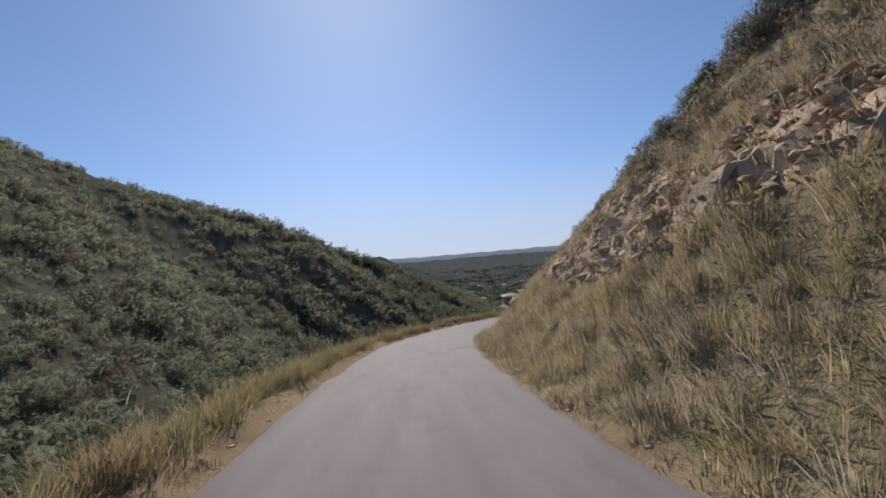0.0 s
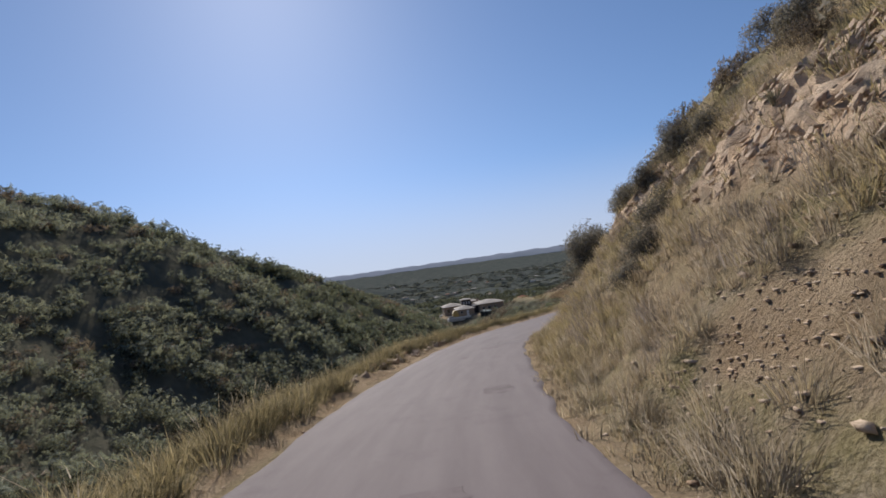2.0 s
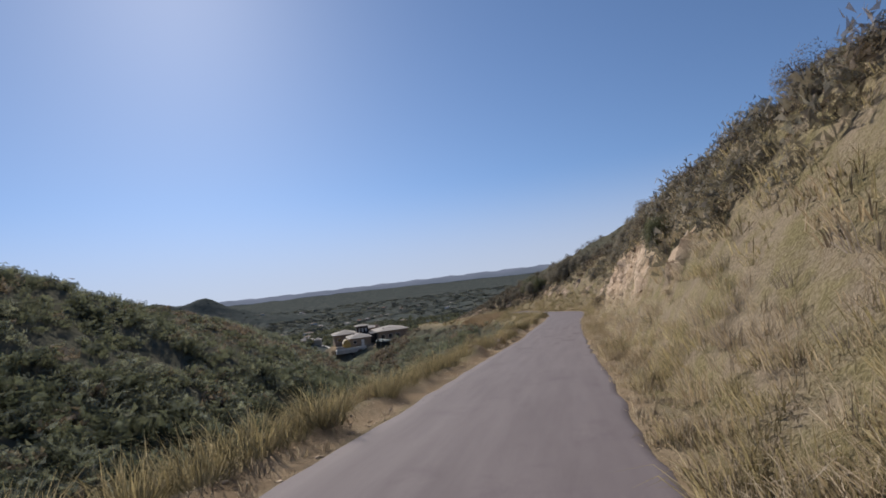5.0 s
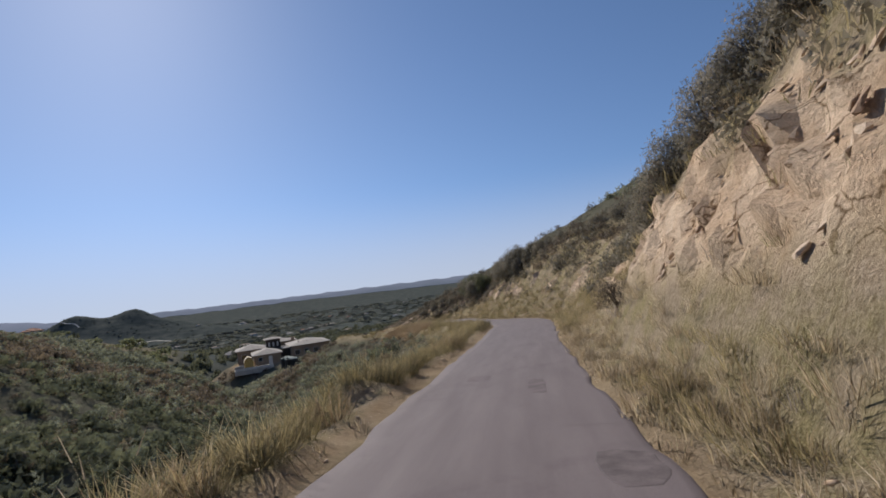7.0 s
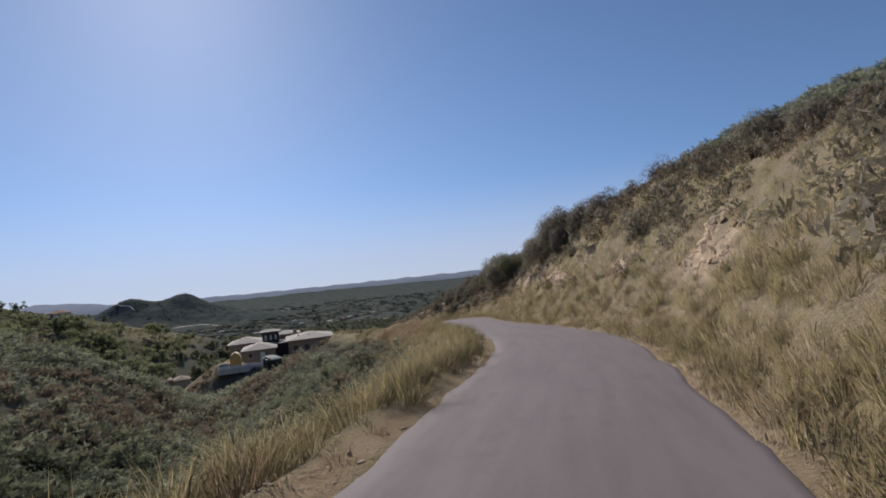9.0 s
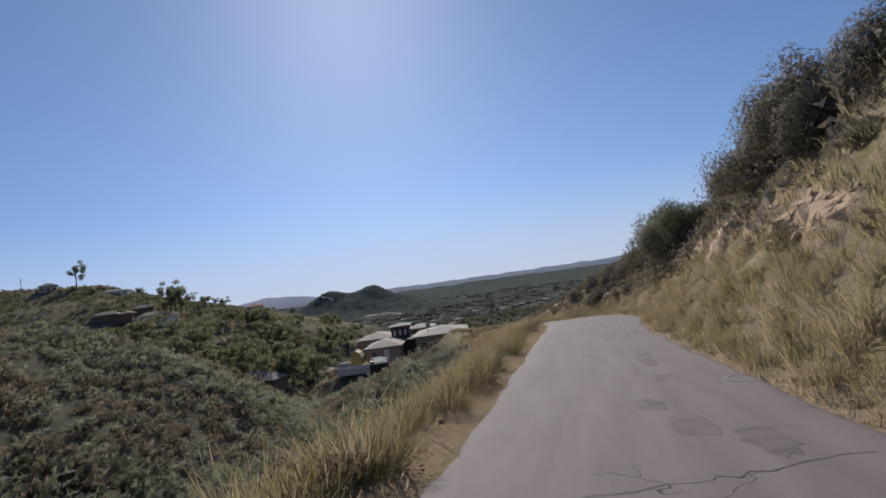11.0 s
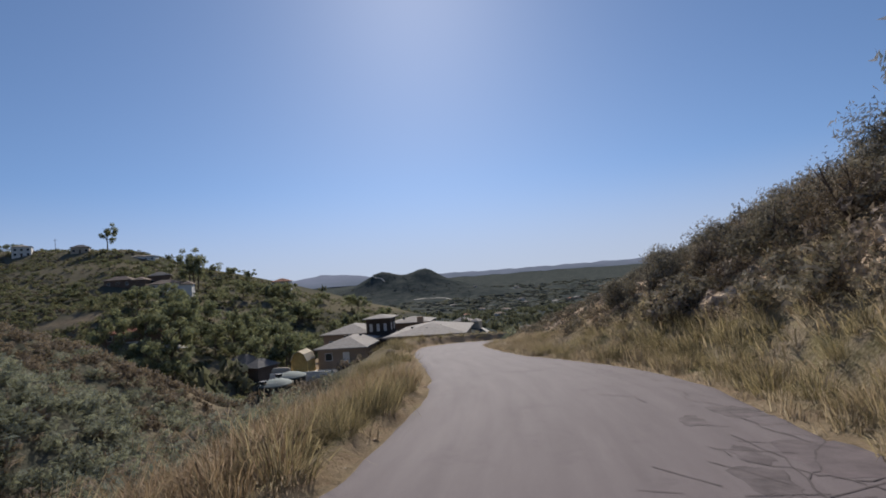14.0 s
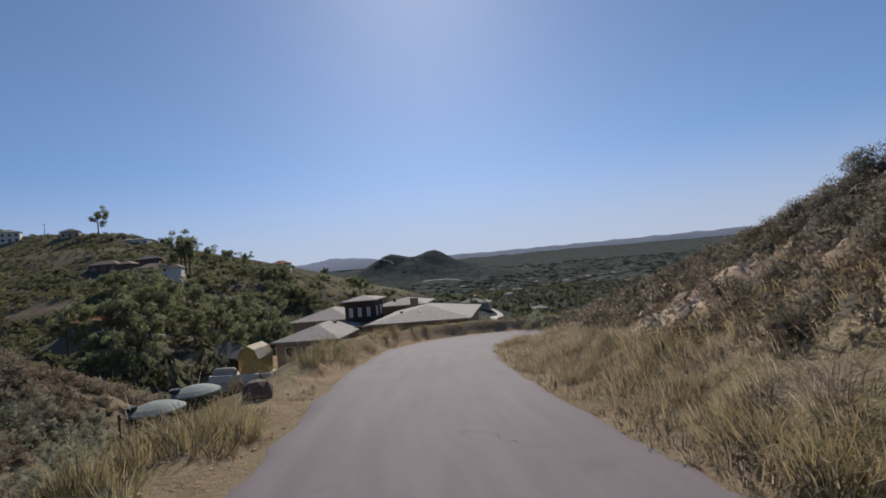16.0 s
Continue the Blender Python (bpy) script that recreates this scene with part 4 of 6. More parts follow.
m = fbm(x, y, 0.18, 3, 15.0) + rg.randn(n) * 0.35 > 0.15
which = rg.randint(6, size=n)
which[n - nf:n - nf + nr] += 6
pos = np.stack([x, y, z - 0.1], 1)
sc = np.stack([sz, sz, sz * (1.1 + 0.5 * rg.rand(n))], 1)
stuff("hillside_shrubs", spread_out(HB, np.where(m, -1, which), pos, rg.rand(n) * 6.28, sc), M_LEAF, "dark green chaparral shrubs on the hillside above the cut", "shrubs")
stuff("hillside_dry_brush", spread_out(HB, np.where(m, which, -1), pos, rg.rand(n) * 6.28, sc * 0.85), M_BROWN, "brown dry brush on the hillside above the cut", "brush")


# low mounds of dead buckwheat and sage among the grass of the bank
M_SAGE = leafy("dead_sage", [(0.2, (0.19, 0.155, 0.138)), (0.5, (0.31, 0.262, 0.235)), (0.85, (0.46, 0.395, 0.35))], 0.35, 0.6, 0.55, 0.2)
MOUND = [blades(56, 0.42, 0.26, 1.3, 0.0095, 150 + s, 0.3) for s in range(4)]
x, y, k = beside(rg, 900, -2, 190, 1.4, 8.5)
x2, y2, k2 = beside(rg, 1300, -2, 62, 1.4, 8.0)
x, y = np.concatenate([x, x2]), np.concatenate([y, y2])
keep = (fbm(x, y, 0.4, 3, 21.0) + rg.randn(len(x)) * 0.3 > 0.05) & (on_ground(x, y, GROCK) < 0.7) & (bare(x, y) < 0.6)
x, y = x[keep], y[keep]
sz = 0.7 + 0.8 * rg.rand(len(x))
stuff("dead_sage", spread_out(MOUND, rg.randint(4, size=len(x)), np.stack([x, y, on_ground(x, y)], 1), rg.rand(len(x)) * 6.28, sz), M_SAGE, "grey-brown dead sage mounds among the bank grass", "brush")


def limb(bm, path, r0, r1, sides=5):
    """A tapering branch along a few points."""
    rings = []
    for i_, p in enumerate(path):
        a = Vector(path[min(i_ + 1, len(path) - 1)]) - Vector(path[max(i_ - 1, 0)])
        u_ = a.orthogonal().normalized()
        w_ = a.cross(u_).normalized()
        r = r0 + (r1 - r0) * i_ / (len(path) - 1)
        rings.append([bm.verts.new(Vector(p) + (u_ * math.cos(k * 2 * math.pi / sides) + w_ * math.sin(k * 2 * math.pi / sides)) * r) for k in range(sides)])
    for a, b_ in zip(rings, rings[1:]):
        for k in range(sides):
            bm.faces.new((a[k], a[(k + 1) % sides], b_[(k + 1) % sides], b_[k]))
    bm.faces.new(rings[0][::-1])
    bm.faces.new(rings[-1])


def shrub(seed, leaves, size, material, tall=1.25, stems=7, lobes=13, name="shrub"):
    """A shrub of radius 1 about its foot: leaning stems and a broken crown of leaves."""
    r = random.Random(seed)
    root = new(name)
    for s in range(stems):
        bm = bmesh.new()
        a = s * 2 * math.pi / stems + r.uniform(-0.3, 0.3)
        k = r.uniform(0.3, 0.6)
        top = Vector((math.cos(a) * k, math.sin(a) * k, tall * r.uniform(0.5, 0.72)))
        mid_ = top * 0.5 + Vector((r.uniform(-0.12, 0.12), r.uniform(-0.12, 0.12), 0.05))
        limb(bm, [(0, 0, -0.1), mid_, top], 0.035, 0.008)
        for q_ in range(3):
            st = mid_.lerp(top, r.uniform(0.1, 0.8))
            limb(bm, [st, st + Vector((r.uniform(-0.2, 0.2), r.uniform(-0.2, 0.2), r.uniform(0.08, 0.25)))], 0.009, 0.003, 4)
        part("stem", bm, M_TWIG, root)
    v, f_, nv = clump(leaves, size * 1.15, seed, lobes, 0.95, (1.0, 0.4))
    v = v * [1, 1, tall]
    crown = new("foliage", fast_mesh("foliage", v, f_, material, nv))
    crown.parent = root
    return root


def plant(proto, x, y, scale, yaw, sink=0.1):
    z_ = float(on_ground([x], [y])[0]) - sink
    ob = copy_thing(proto, pose(x, y, z_, 0, 0, yaw))
    ob.scale = (scale, scale, scale)
    return ob


def place(y, e, right=True):
    """World place at a distance e beyond the road's edge where the road passes y."""
    k = int(station(y) / 0.4)
    d = ROAD[k, 3] + (1.9 * smooth(157.5, 163.5, ROAD[k, 1]) * smooth(174.6, 171.4, ROAD[k, 1]) if right else 0) + e
    p = ROAD[k, :2] + RIGHT[k] * (d if right else -d)
    return float(p[0]), float(p[1])


dark = [tagged(shrub(200 + s, 4600, 0.04, M_LEAF, 1.25), "dark evergreen shrub with twiggy stems on the bank", "shrub", "shrubs above the road") for s in range(3)]
green = [tagged(shrub(220 + s, 4600, 0.048, M_LEAF_B, 1.35), "bright green laurel shrub above the road", "shrub", "shrubs above the road") for s in range(2)]
dead = [tagged(shrub(240 + s, 4200, 0.024, M_BROWN, 1.2, 9, 16, "dry_shrub"), "bare brown twiggy shrub, half dead", "shrub", "dry shrubs above the road") for s in range(2)]
trees = [tagged(shrub(260 + s, 10000, 0.0275, M_LEAF, 1.4, 8, 22, "tree"), "small dark evergreen tree on the bank above the road", "tree", "trees above the road") for s in range(2)]
laurels = [tagged(shrub(270 + s, 10500, 0.026, M_LEAF_B, 1.4, 8, 20, "tree"), "laurel tree with shiny green leaves on the bank", "tree", "trees above the road") for s in range(1)]
bushes = [tagged(shrub(280 + s, 10000, 0.03, M_LEAF, 1.25, 8, 20), "dense dark evergreen bush at the foot of the rock", "shrub", "shrubs above the road") for s in range(2)]
minis = [tagged(shrub(290 + s, 1500, 0.062, (M_LEAF, M_BROWN)[s], 1.0, 5, 10), ("low grey-green shrub on the grassy slope", "low dry brown shrub on the grassy slope")[s], "shrub", "low shrubs on the slope") for s in range(2)]
rs2 = random.Random(5)
# the tall ones that stand out: where the road passes, distance from its edge, radius
for y_, e_, r_, pool in ((142, 6.7, 1.8, dark), (145, 6.4, 2.0, dark), (148, 6.2, 2.0, dead), (139, 7.2, 1.6, dark), (171, 4.6, 1.4, dark), (173.5, 4.9, 1.3, dead), (176, 5.6, 1.2, dark), (148, 5.2, 1.9, trees), (146.6, 5.8, 2.2, bushes), (143.8, 5.6, 1.7, bushes), (54.6, 3.3, 2.0, bushes), (57.6, 3.5, 2.1, bushes), (61.0, 3.3, 1.85, bushes), (63.5, 5.0, 1.4, bushes), (59, 5.8, 1.5, dark), (52.3, 5.4, 1.15, bushes), (66.5, 5.2, 1.2, dark), (180.5, 5.6, 0.95, dark), (182, 6.6, 0.85, dark), (179, 5.2, 1.0, dead), (184, 7.2, 0.8, dark), (178, 4.6, 1.0, dark), (186, 7.6, 0.75, dead), (64.5, 4.0, 1.5, dark), (42.0, 4.4, 1.0, dark), (47.5, 5.6, 0.9, dark), (50.5, 5.4, 1.0, dark), (44.5, 7.4, 0.9, dark), (39, 8.0, 0.9, dead), (41.5, 9.0, 1.0, dark),
                         (24, 9.8, 1.3, dark), (29, 10.5, 1.2, dead), (17, 10.5, 1.4, dark), (35, 10.5, 1.2, dark), (70, 6.5, 1.3, dark), (76, 7, 1.2, dead),
                         (96.5, 5.0, 1.1, dark), (99, 4.6, 1.2, dead), (99.6, 1.9, 1.0, dead), (103.5, 4.8, 1.75, bushes), (105.8, 5.2, 1.6, trees), (107, 7, 1.2, dark), (110, 6.5, 1.1, dead), (114, 7, 1.2, dark), (83.5, 5.2, 0.8, dead), (86.0, 5.0, 0.75, dead), (88.6, 5.0, 0.8, dark), (91.0, 4.9, 0.8, dead), (92.6, 4.4, 1.0, dark), (94.2, 4.5, 1.6, bushes), (96.2, 4.4, 1.65, bushes), (98.6, 4.1, 1.6, bushes), (90, 4.7, 1.25, dark), (91.4, 4.6, 1.1, dead), (88, 4.6, 1.1, dead), (100.6, 4.0, 1.35, trees), (101, 6.5, 1.1, dark), (92, 6.4, 1.0, dead), (87, 7.0, 1.0, dark),
                         (149, 7.0, 1.9, dark), (150.5, 6.0, 1.6, dark), (152.5, 6.2, 1.25, dead), (155, 6.4, 1.4, dark), (157.3, 4.6, 2.2, laurels), (160, 4.3, 2.5, trees), (163.3, 4.0, 3.0, laurels), (164.5, 4.8, 2.5, trees), (166.5, 6.2, 1.6, dark), (160, 9, 2.2, trees), (153, 10.5, 2.2, dead), (145, 9, 1.6, dark), (141, 10.5, 1.5, dark), (137, 11, 1.5, dead), (133, 12, 1.5, dark), (129, 12, 1.4, dark), (125, 11, 1.4, dark),
                         (168.5, 4.2, 1.5, dead), (171, 6.6, 1.5, dark), (173.5, 7.0, 1.5, dead), (175.5, 7.6, 1.4, dark), (178, 6.8, 1.25, dark), (180.5, 7.6, 1.05, dead), (183, 8.6, 0.95, dark), (186, 9.2, 0.85, dark), (189, 9.4, 0.8, dark), (191, 9.6, 0.75, dead), (187.5, 11, 0.9, dark), (184.5, 10.5, 0.9, dark), (181.5, 9.8, 1.0, dark), (171, 8.5, 1.8, dark), (175, 10, 1.3, dark), (179, 11, 1.1, dead), (183, 12.5, 0.95, dark), (183.5, 4.2, 0.75, dead), (112, 8, 1.2, dark), (118, 9, 1.3, dark), (108, 9, 1.2, dead)):
    x_, y2_ = place(y_, e_)
    plant(rs2.choice(pool), x_, y2_, r_ * rs2.uniform(0.9, 1.1), rs2.uniform(0, 360), 0.15)
for x_, y2_, r_, pool in ((6.4, 38.2, 0.85, bushes), (5.6, 37.4, 0.6, dark), (11.6, 44, 1.2, dark), (13, 45.5, 1.1, dead), (25.6, 77.4, 0.95, laurels), (26.6, 78.6, 0.7, dead), (27.2, 76.6, 0.9, dead), (27.6, 79.8, 0.8, dark), (28.6, 81.8, 0.8, dead), (62.4, 173.6, 1.1, dark), (61.2, 172.6, 0.9, dead), (61.4, 175.0, 0.9, dark)):
    plant(rs2.choice(pool), x_, y2_, r_, rs2.uniform(0, 360), 0.15)
for i in range(70):
    x_, y2_ = place(rs2.uniform(171, 197), 4.5 + 11 * rs2.random() ** 0.6)
    plant(rs2.choice(minis), x_, y2_, rs2.uniform(0.4, 0.75), rs2.uniform(0, 360), 0.1)
# grey-brown brush over the top of the last bank
BR = [clump(110, 0.104, 470 + s, 8, 0.9) for s in range(4)]
xb, yb, kb = (np.concatenate(p_) for p_ in zip(beside(rg, 1100, 167, 206, 2.8, 13.0), beside(rg, 480, 152, 174, 2.3, 8.0)))
eb = rg.rand(1580)
sb = (0.32 + 0.4 * rg.rand(1580)) * np.where(np.arange(1580) < 1100, 1.0, 1.35)
for mm, nm, m_, lab in ((eb < 0.6, "bank_chaparral", M_LEAF, "dark grey-green chaparral over the top of the bank"), ((eb >= 0.6) & (eb < 0.9), "brown_brush", M_BROWN, "brown dry brush over the top of the bank"), (eb >= 0.9, "sage_brush", M_SAGE, "pale dead sage among the brush on the bank")):
    stuff(nm, spread_out(BR, rg.randint(4, size=mm.sum()), np.stack([xb, yb, on_ground(xb, yb) - 0.08], 1)[mm], rg.rand(mm.sum()) * 6.28, sb[mm]), m_, lab, "brush")
for pr in dark + green + dead + trees + laurels + bushes + minis:
    x_, y2_ = place(rs2.uniform(5, 120), rs2.uniform(13, 16))
    pr.matrix_basis = pose(x_, y2_, float(on_ground([x_], [y2_])[0]) - 0.1)
    pr.scale = (1.5, 1.5, 1.5)


# ---- rock, stones ----
M_ROCK, t, b = mat("tan_rock", 0.9, 0.2)
rnd = math_of(t, "FRACT", math_of(t, "ADD", node(t, "ShaderNodeObjectInfo").outputs["Random"], node(t, "ShaderNodeNewGeometry").outputs["Random Per Island"]))
c = ramp(t, math_of(t, "ADD", math_of(t, "MULTIPLY", rnd, 0.5), math_of(t, "MULTIPLY", noise_of(t, 2.5, 6, 0.65), 0.6)), [(0.2, (0.33, 0.22, 0.15)), (0.45, (0.52, 0.39, 0.28)), (0.75, (0.66, 0.53, 0.405)), (1.0, (0.5, 0.33, 0.215))])
c = mix(t, 1.0, c, ramp(t, noise_of(t, 25, 5, 0.7), [(0.3, (0.7, 0.68, 0.66)), (0.7, (1, 1, 1))]), "MULTIPLY")
t.links.new(c, b.inputs["Base Color"])
bump(t, b, noise_of(t, 18, 6, 0.7), 0.7, 0.03)


def rock_mesh(seed, dims, points=12, worn=False):
    """An angular broken block: the hull of random points in a box, or round a ball where worn."""
    r = random.Random(seed)
    bm = bmesh.new()
    for _ in range(points):
        p = Vector((r.uniform(-1, 1), r.uniform(-1, 1), r.uniform(-1, 1)))
        k = p.length if worn else max(abs(p.x), abs(p.y), abs(p.z))
        p = p / k * r.uniform(0.8, 1.0)
        bm.verts.new((p.x * dims[0], p.y * dims[1], p.z * dims[2]))
    h = bmesh.ops.convex_hull(bm, input=bm.verts)
    bmesh.ops.delete(bm, geom=[g_ for g_ in h["geom_interior"] if isinstance(g_, bmesh.types.BMVert)], context="VERTS")
    me = bpy.data.meshes.new("rock")
    bm.to_mesh(me)
    bm.free()
    me.materials.append(M_ROCK)
    return me


SLABS = [rock_mesh(s, (0.5, 0.27, 0.12), 15) for s in range(7)] + [rock_mesh(20 + s, (0.4, 0.26, 0.15)) for s in range(3)]
rr = np.random.RandomState(21)
x, y, k = beside(rr, 80000, 2, 186, 0.8, 11)
gr = on_ground(x, y, GROCK)
m = gr > 0.4
x, y, k = x[m], y[m], k[m]
# more of them where the rock lies in broken beds
w = np.interp(y, [0, 5, 30, 52, 58, 66, 75, 79, 96, 100, 122, 128, 148, 158, 165, 182, 186], [0.4, 0.9, 0.5, 0.45, 0.5, 0.2, 0.25, 0.17, 0.17, 0.3, 0.15, 0.2, 0.2, 0.2, 0.2, 0.2, 0.1])
m = rr.rand(len(x)) < w
x, y, k = x[m], y[m], k[m]
z = on_ground(x, y)
near = np.argsort(np.abs(np.hypot(x - ROAD[k, 0], y - ROAD[k, 1])) + 2.2 * (y > 62))
sizes = (0.16 + 0.62 * rr.rand(len(x)) ** 2.8) * np.where(y > 66, 0.5, np.where(y > 48, 0.8, 0.62))
heads = np.degrees(np.arctan2(TAN[k, 1], TAN[k, 0]))


def bed(i):
    """The pose of a block lying in the dipping beds."""
    m_ = Matrix([[*v, 0] for v in np.stack([BED_L, BED_W, BED_N], 1)] + [[0, 0, 0, 1]])
    jog = pose(0, 0, 0, rr.uniform(-24, 24), rr.uniform(-14, 14), rr.uniform(-24, 24))
    if y[i] + rr.uniform(-3, 3) < 15:
        m_ = pose(0, 0, 0, rr.uniform(-22, 22), rr.uniform(-8, 26), rr.uniform(0, 180))
    return Matrix.Translation((x[i] - RIGHT[k[i], 0] * 0.05, y[i] - RIGHT[k[i], 1] * 0.05, z[i] + 0.07)) @ Matrix.Rotation(radians(heads[i] - 90), 4, "Z") @ m_ @ jog


for i in near[:300]:
    ob = new("rock", SLABS[rr.randint(10)])
    ob.matrix_basis = bed(i) @ Matrix.Scale(sizes[i], 4)
    ob.parent = ground
vs, fs, base = [], [], 0
for i in rr.permutation(near[300:])[:7000]:
    me = SLABS[rr.randint(10)]
    mt = bed(i) @ Matrix.Scale(sizes[i], 4)
    vs += [mt @ v.co for v in me.vertices]
    fs += [[base + q_ for q_ in p.vertices] for p in me.polygons]
    base += len(me.vertices)
tagged(new("broken_rock", mesh_of("broken_rock", [tuple(v) for v in vs], fs, [M_ROCK])), "broken tan rock slabs weathering out of the road cut", "rock", kind="stuff")
# gravel and rubble on the shoulder and at the foot of the bank
PEB = [rock_mesh(60 + s, (0.5, 0.42, 0.3), 9) for s in range(4)]
PEBV = [(np.array([v.co[:] for v in me.vertices]), np.array([(p.vertices[0], p.vertices[j], p.vertices[j + 1]) for p in me.polygons for j in range(1, len(p.vertices) - 1)])) for me in PEB]
xa, ya, ka = beside(rr, 3600, 2, 195, -0.05, -1.5)
xb, yb, kb = beside(rr, 700, 2, 190, 0.1, 1.0)
xc, yc, kc = beside(rr, 2400, 4, 60, 1.2, 7.5)
xd, yd = np.concatenate([3.5 + 0.45 * rr.randn(640), 2.85 + 0.35 * rr.randn(380)]), np.concatenate([30.2 + 0.85 * rr.randn(640), 18.8 + 0.65 * rr.randn(380)])
x_, y_ = np.concatenate([xa, xb, xc, xd]), np.concatenate([ya, yb, yc, yd])
sz = np.concatenate([0.015 + 0.06 * rr.rand(3600) ** 4, 0.02 + 0.06 * rr.rand(700) ** 3, 0.03 + 0.11 * rr.rand(2400) ** 2.5, 0.01 + 0.065 * rr.rand(1020) ** 3])
stuff("gravel", spread_out(PEBV, rr.randint(4, size=len(x_)), np.stack([x_, y_, on_ground(x_, y_) + sz * 0.15], 1), rr.rand(len(x_)) * 6.28, np.stack([sz * 1.7, sz * 1.7, sz * 0.75], 1)), M_ROCK, "loose tan gravel and rubble on the dirt shoulder", "gravel")
# stones set along the left edge, and two heaps of rubble
STONES = [rock_mesh(80 + s, (0.5, 0.4, 0.32), 14) for s in range(6)]


def stone(x, y, s, label, group, lift=0.25):
    ob = new("stone", STONES[rr.randint(6)])
    ob.matrix_basis = pose(x, y, float(on_ground([x], [y])[0]) + s * lift * 0.5, rr.uniform(-15, 15), rr.uniform(-15, 15), rr.uniform(0, 360)) @ Matrix.Scale(s, 4)
    return tagged(ob, label, "stone", group)


for n_, y0, y1, e0, e1, s0, s1 in ((22, 43, 49, 0.6, 1.2, 0.25, 0.5), (14, 36, 44, 0.7, 1.2, 0.15, 0.35), (12, 54, 60, 0.8, 1.6, 0.2, 0.5)):
    for i in range(n_):
        px, py = place(y0 + (y1 - y0) * (i + rr.rand()) / n_, e0 + (e1 - e0) * rr.rand(), False)
        stone(px, py, s0 + (s1 - s0) * rr.rand() ** 1.5, "angular tan stone lying at the edge of the dirt shoulder", "stones along the road edge")
for yc_, n_, e0 in ((92.5, 10, 1.4), (96, 34, 0.9), (82.3, 26, 0.9), (86, 12, 0.8), (150, 10, 1.3), (99, 8, 1.4), (51.9, 26, 0.6)):
    for i in range(n_):
        px, py = place(yc_ + rr.randn() * 0.9, e0 + abs(rr.randn()) * 0.45, False)
        stone(px, py, 0.18 + 0.36 * rr.rand() ** 2, "piece of broken rock in a heap beside the road", "rubble heaps")
for px, py, s_ in ((0.1, 49.5, 0.44), (0.55, 49.5, 0.36), (0.2, 50.05, 0.42), (0.45, 49.95, 0.34), (0.5, 50.65, 0.52), (0.05, 50.5, 0.34), (0.75, 50.3, 0.3), (0.6, 51.2, 0.3)):
    stone(px, py, s_, "flat-topped pale block in a cluster beside the road", "blocks beside the road", 0.45)
px, py = 47.9, 183.3
big = new("boulder", rock_mesh(140, (0.36, 0.3, 0.3), 70, True))
big.matrix_basis = pose(px, py, float(on_ground([px], [py])[0]) + 0.1, 5, -8, 40)
tagged(big, "dark brown boulder on the dirt shoulder", "boulder")
big.data.materials[0] = plain("brown_boulder", (0.2, 0.15, 0.125), 0.4, 4, 0.9, 0.2, 0, 0.03, 22)

# ---- marks, patches and cracks on the road ----
M_PAINT = plain("white_paint", (0.225, 0.205, 0.21), 0.35, 9, 0.7)
M_PATCH = plain("dark_patch", (0.14, 0.114, 0.118), 0.25, 3, 0.85, 0.2, 0, 0.004, 90)
M_CRACK = plain("crack_fill", (0.112, 0.094, 0.095), 0.2, 8, 0.9)


def strip(name, pts, width, material, lift, seed=0, rough_=0.3):
    """A flat, slightly ragged strip laid on the road along (station, offset) points."""
    r = random.Random(seed)
    line = []
    for (s0, d0), (s1, d1) in zip(pts, pts[1:]):
        n_ = max(2, int(math.hypot(s1 - s0, d1 - d0) / 0.12))
        line += [(s0 + (s1 - s0) * i / n_, d0 + (d1 - d0) * i / n_) for i in range(n_)]
    line.append(pts[-1])
    verts = []
    for i, (s, d) in enumerate(line):
        a, c_ = line[max(i - 1, 0)], line[min(i + 1, len(line) - 1)]
        ts, td = c_[0] - a[0], c_[1] - a[1]
        ln = math.hypot(ts, td) or 1
        w0, w1 = (width / 2 * (1 + r.uniform(-rough_, rough_)) for _ in range(2))
        for w_, sg in ((w0, 1), (w1, -1)):
            ss, dd = s - td / ln * w_ * sg, d + ts / ln * w_ * sg
            f0 = ss / 0.4
            k0 = min(max(int(f0), 0), len(S) - 2)
            u_ = f0 - k0
            p = (ROAD[k0] * (1 - u_) + ROAD[k0 + 1] * u_)
            rt = RIGHT[k0] * (1 - u_) + RIGHT[k0 + 1] * u_
            dd = min(max(dd, 0.1 - p[3]), p[3] + float(PAD(p[1])) - 0.1)
            verts.append((p[0] + rt[0] * dd, p[1] + rt[1] * dd, p[2] + 0.045 - 0.012 * (dd / 2) ** 2 + lift))
    faces = [(2 * i, 2 * i + 2, 2 * i + 3, 2 * i + 1) for i in range(len(line) - 1)]
    ob = new(name, mesh_of(name, verts, faces, [material]))
    ob.parent = road
    return ob


def on_road(x, y):
    """Station and offset of a world place."""
    i, d = lane([x], [y])
    k0 = int(i[0])
    along = float(np.dot(np.array([x, y]) - ROAD[k0, :2], TAN[k0]))
    return S[k0] + along, float(d[0])


for (x0, y0), (x1, y1), up_ in (((4.37, 49.71), (5.39, 48.03), 0.007), ((5.6, 49.49), (4.09, 48.14), 0.011)):
    strip("painted_line", [on_road(x0, y0), on_road(x1, y1)], 0.085, M_PAINT, up_, 3)
sr, dr = station(134.4), 2.05
strip("painted_ring", [(sr + 0.34 * math.sin(a), dr - 0.3 * math.cos(a)) for a in np.linspace(-1.75, 1.75, 15)], 0.06, M_PAINT, 0.006, 4)


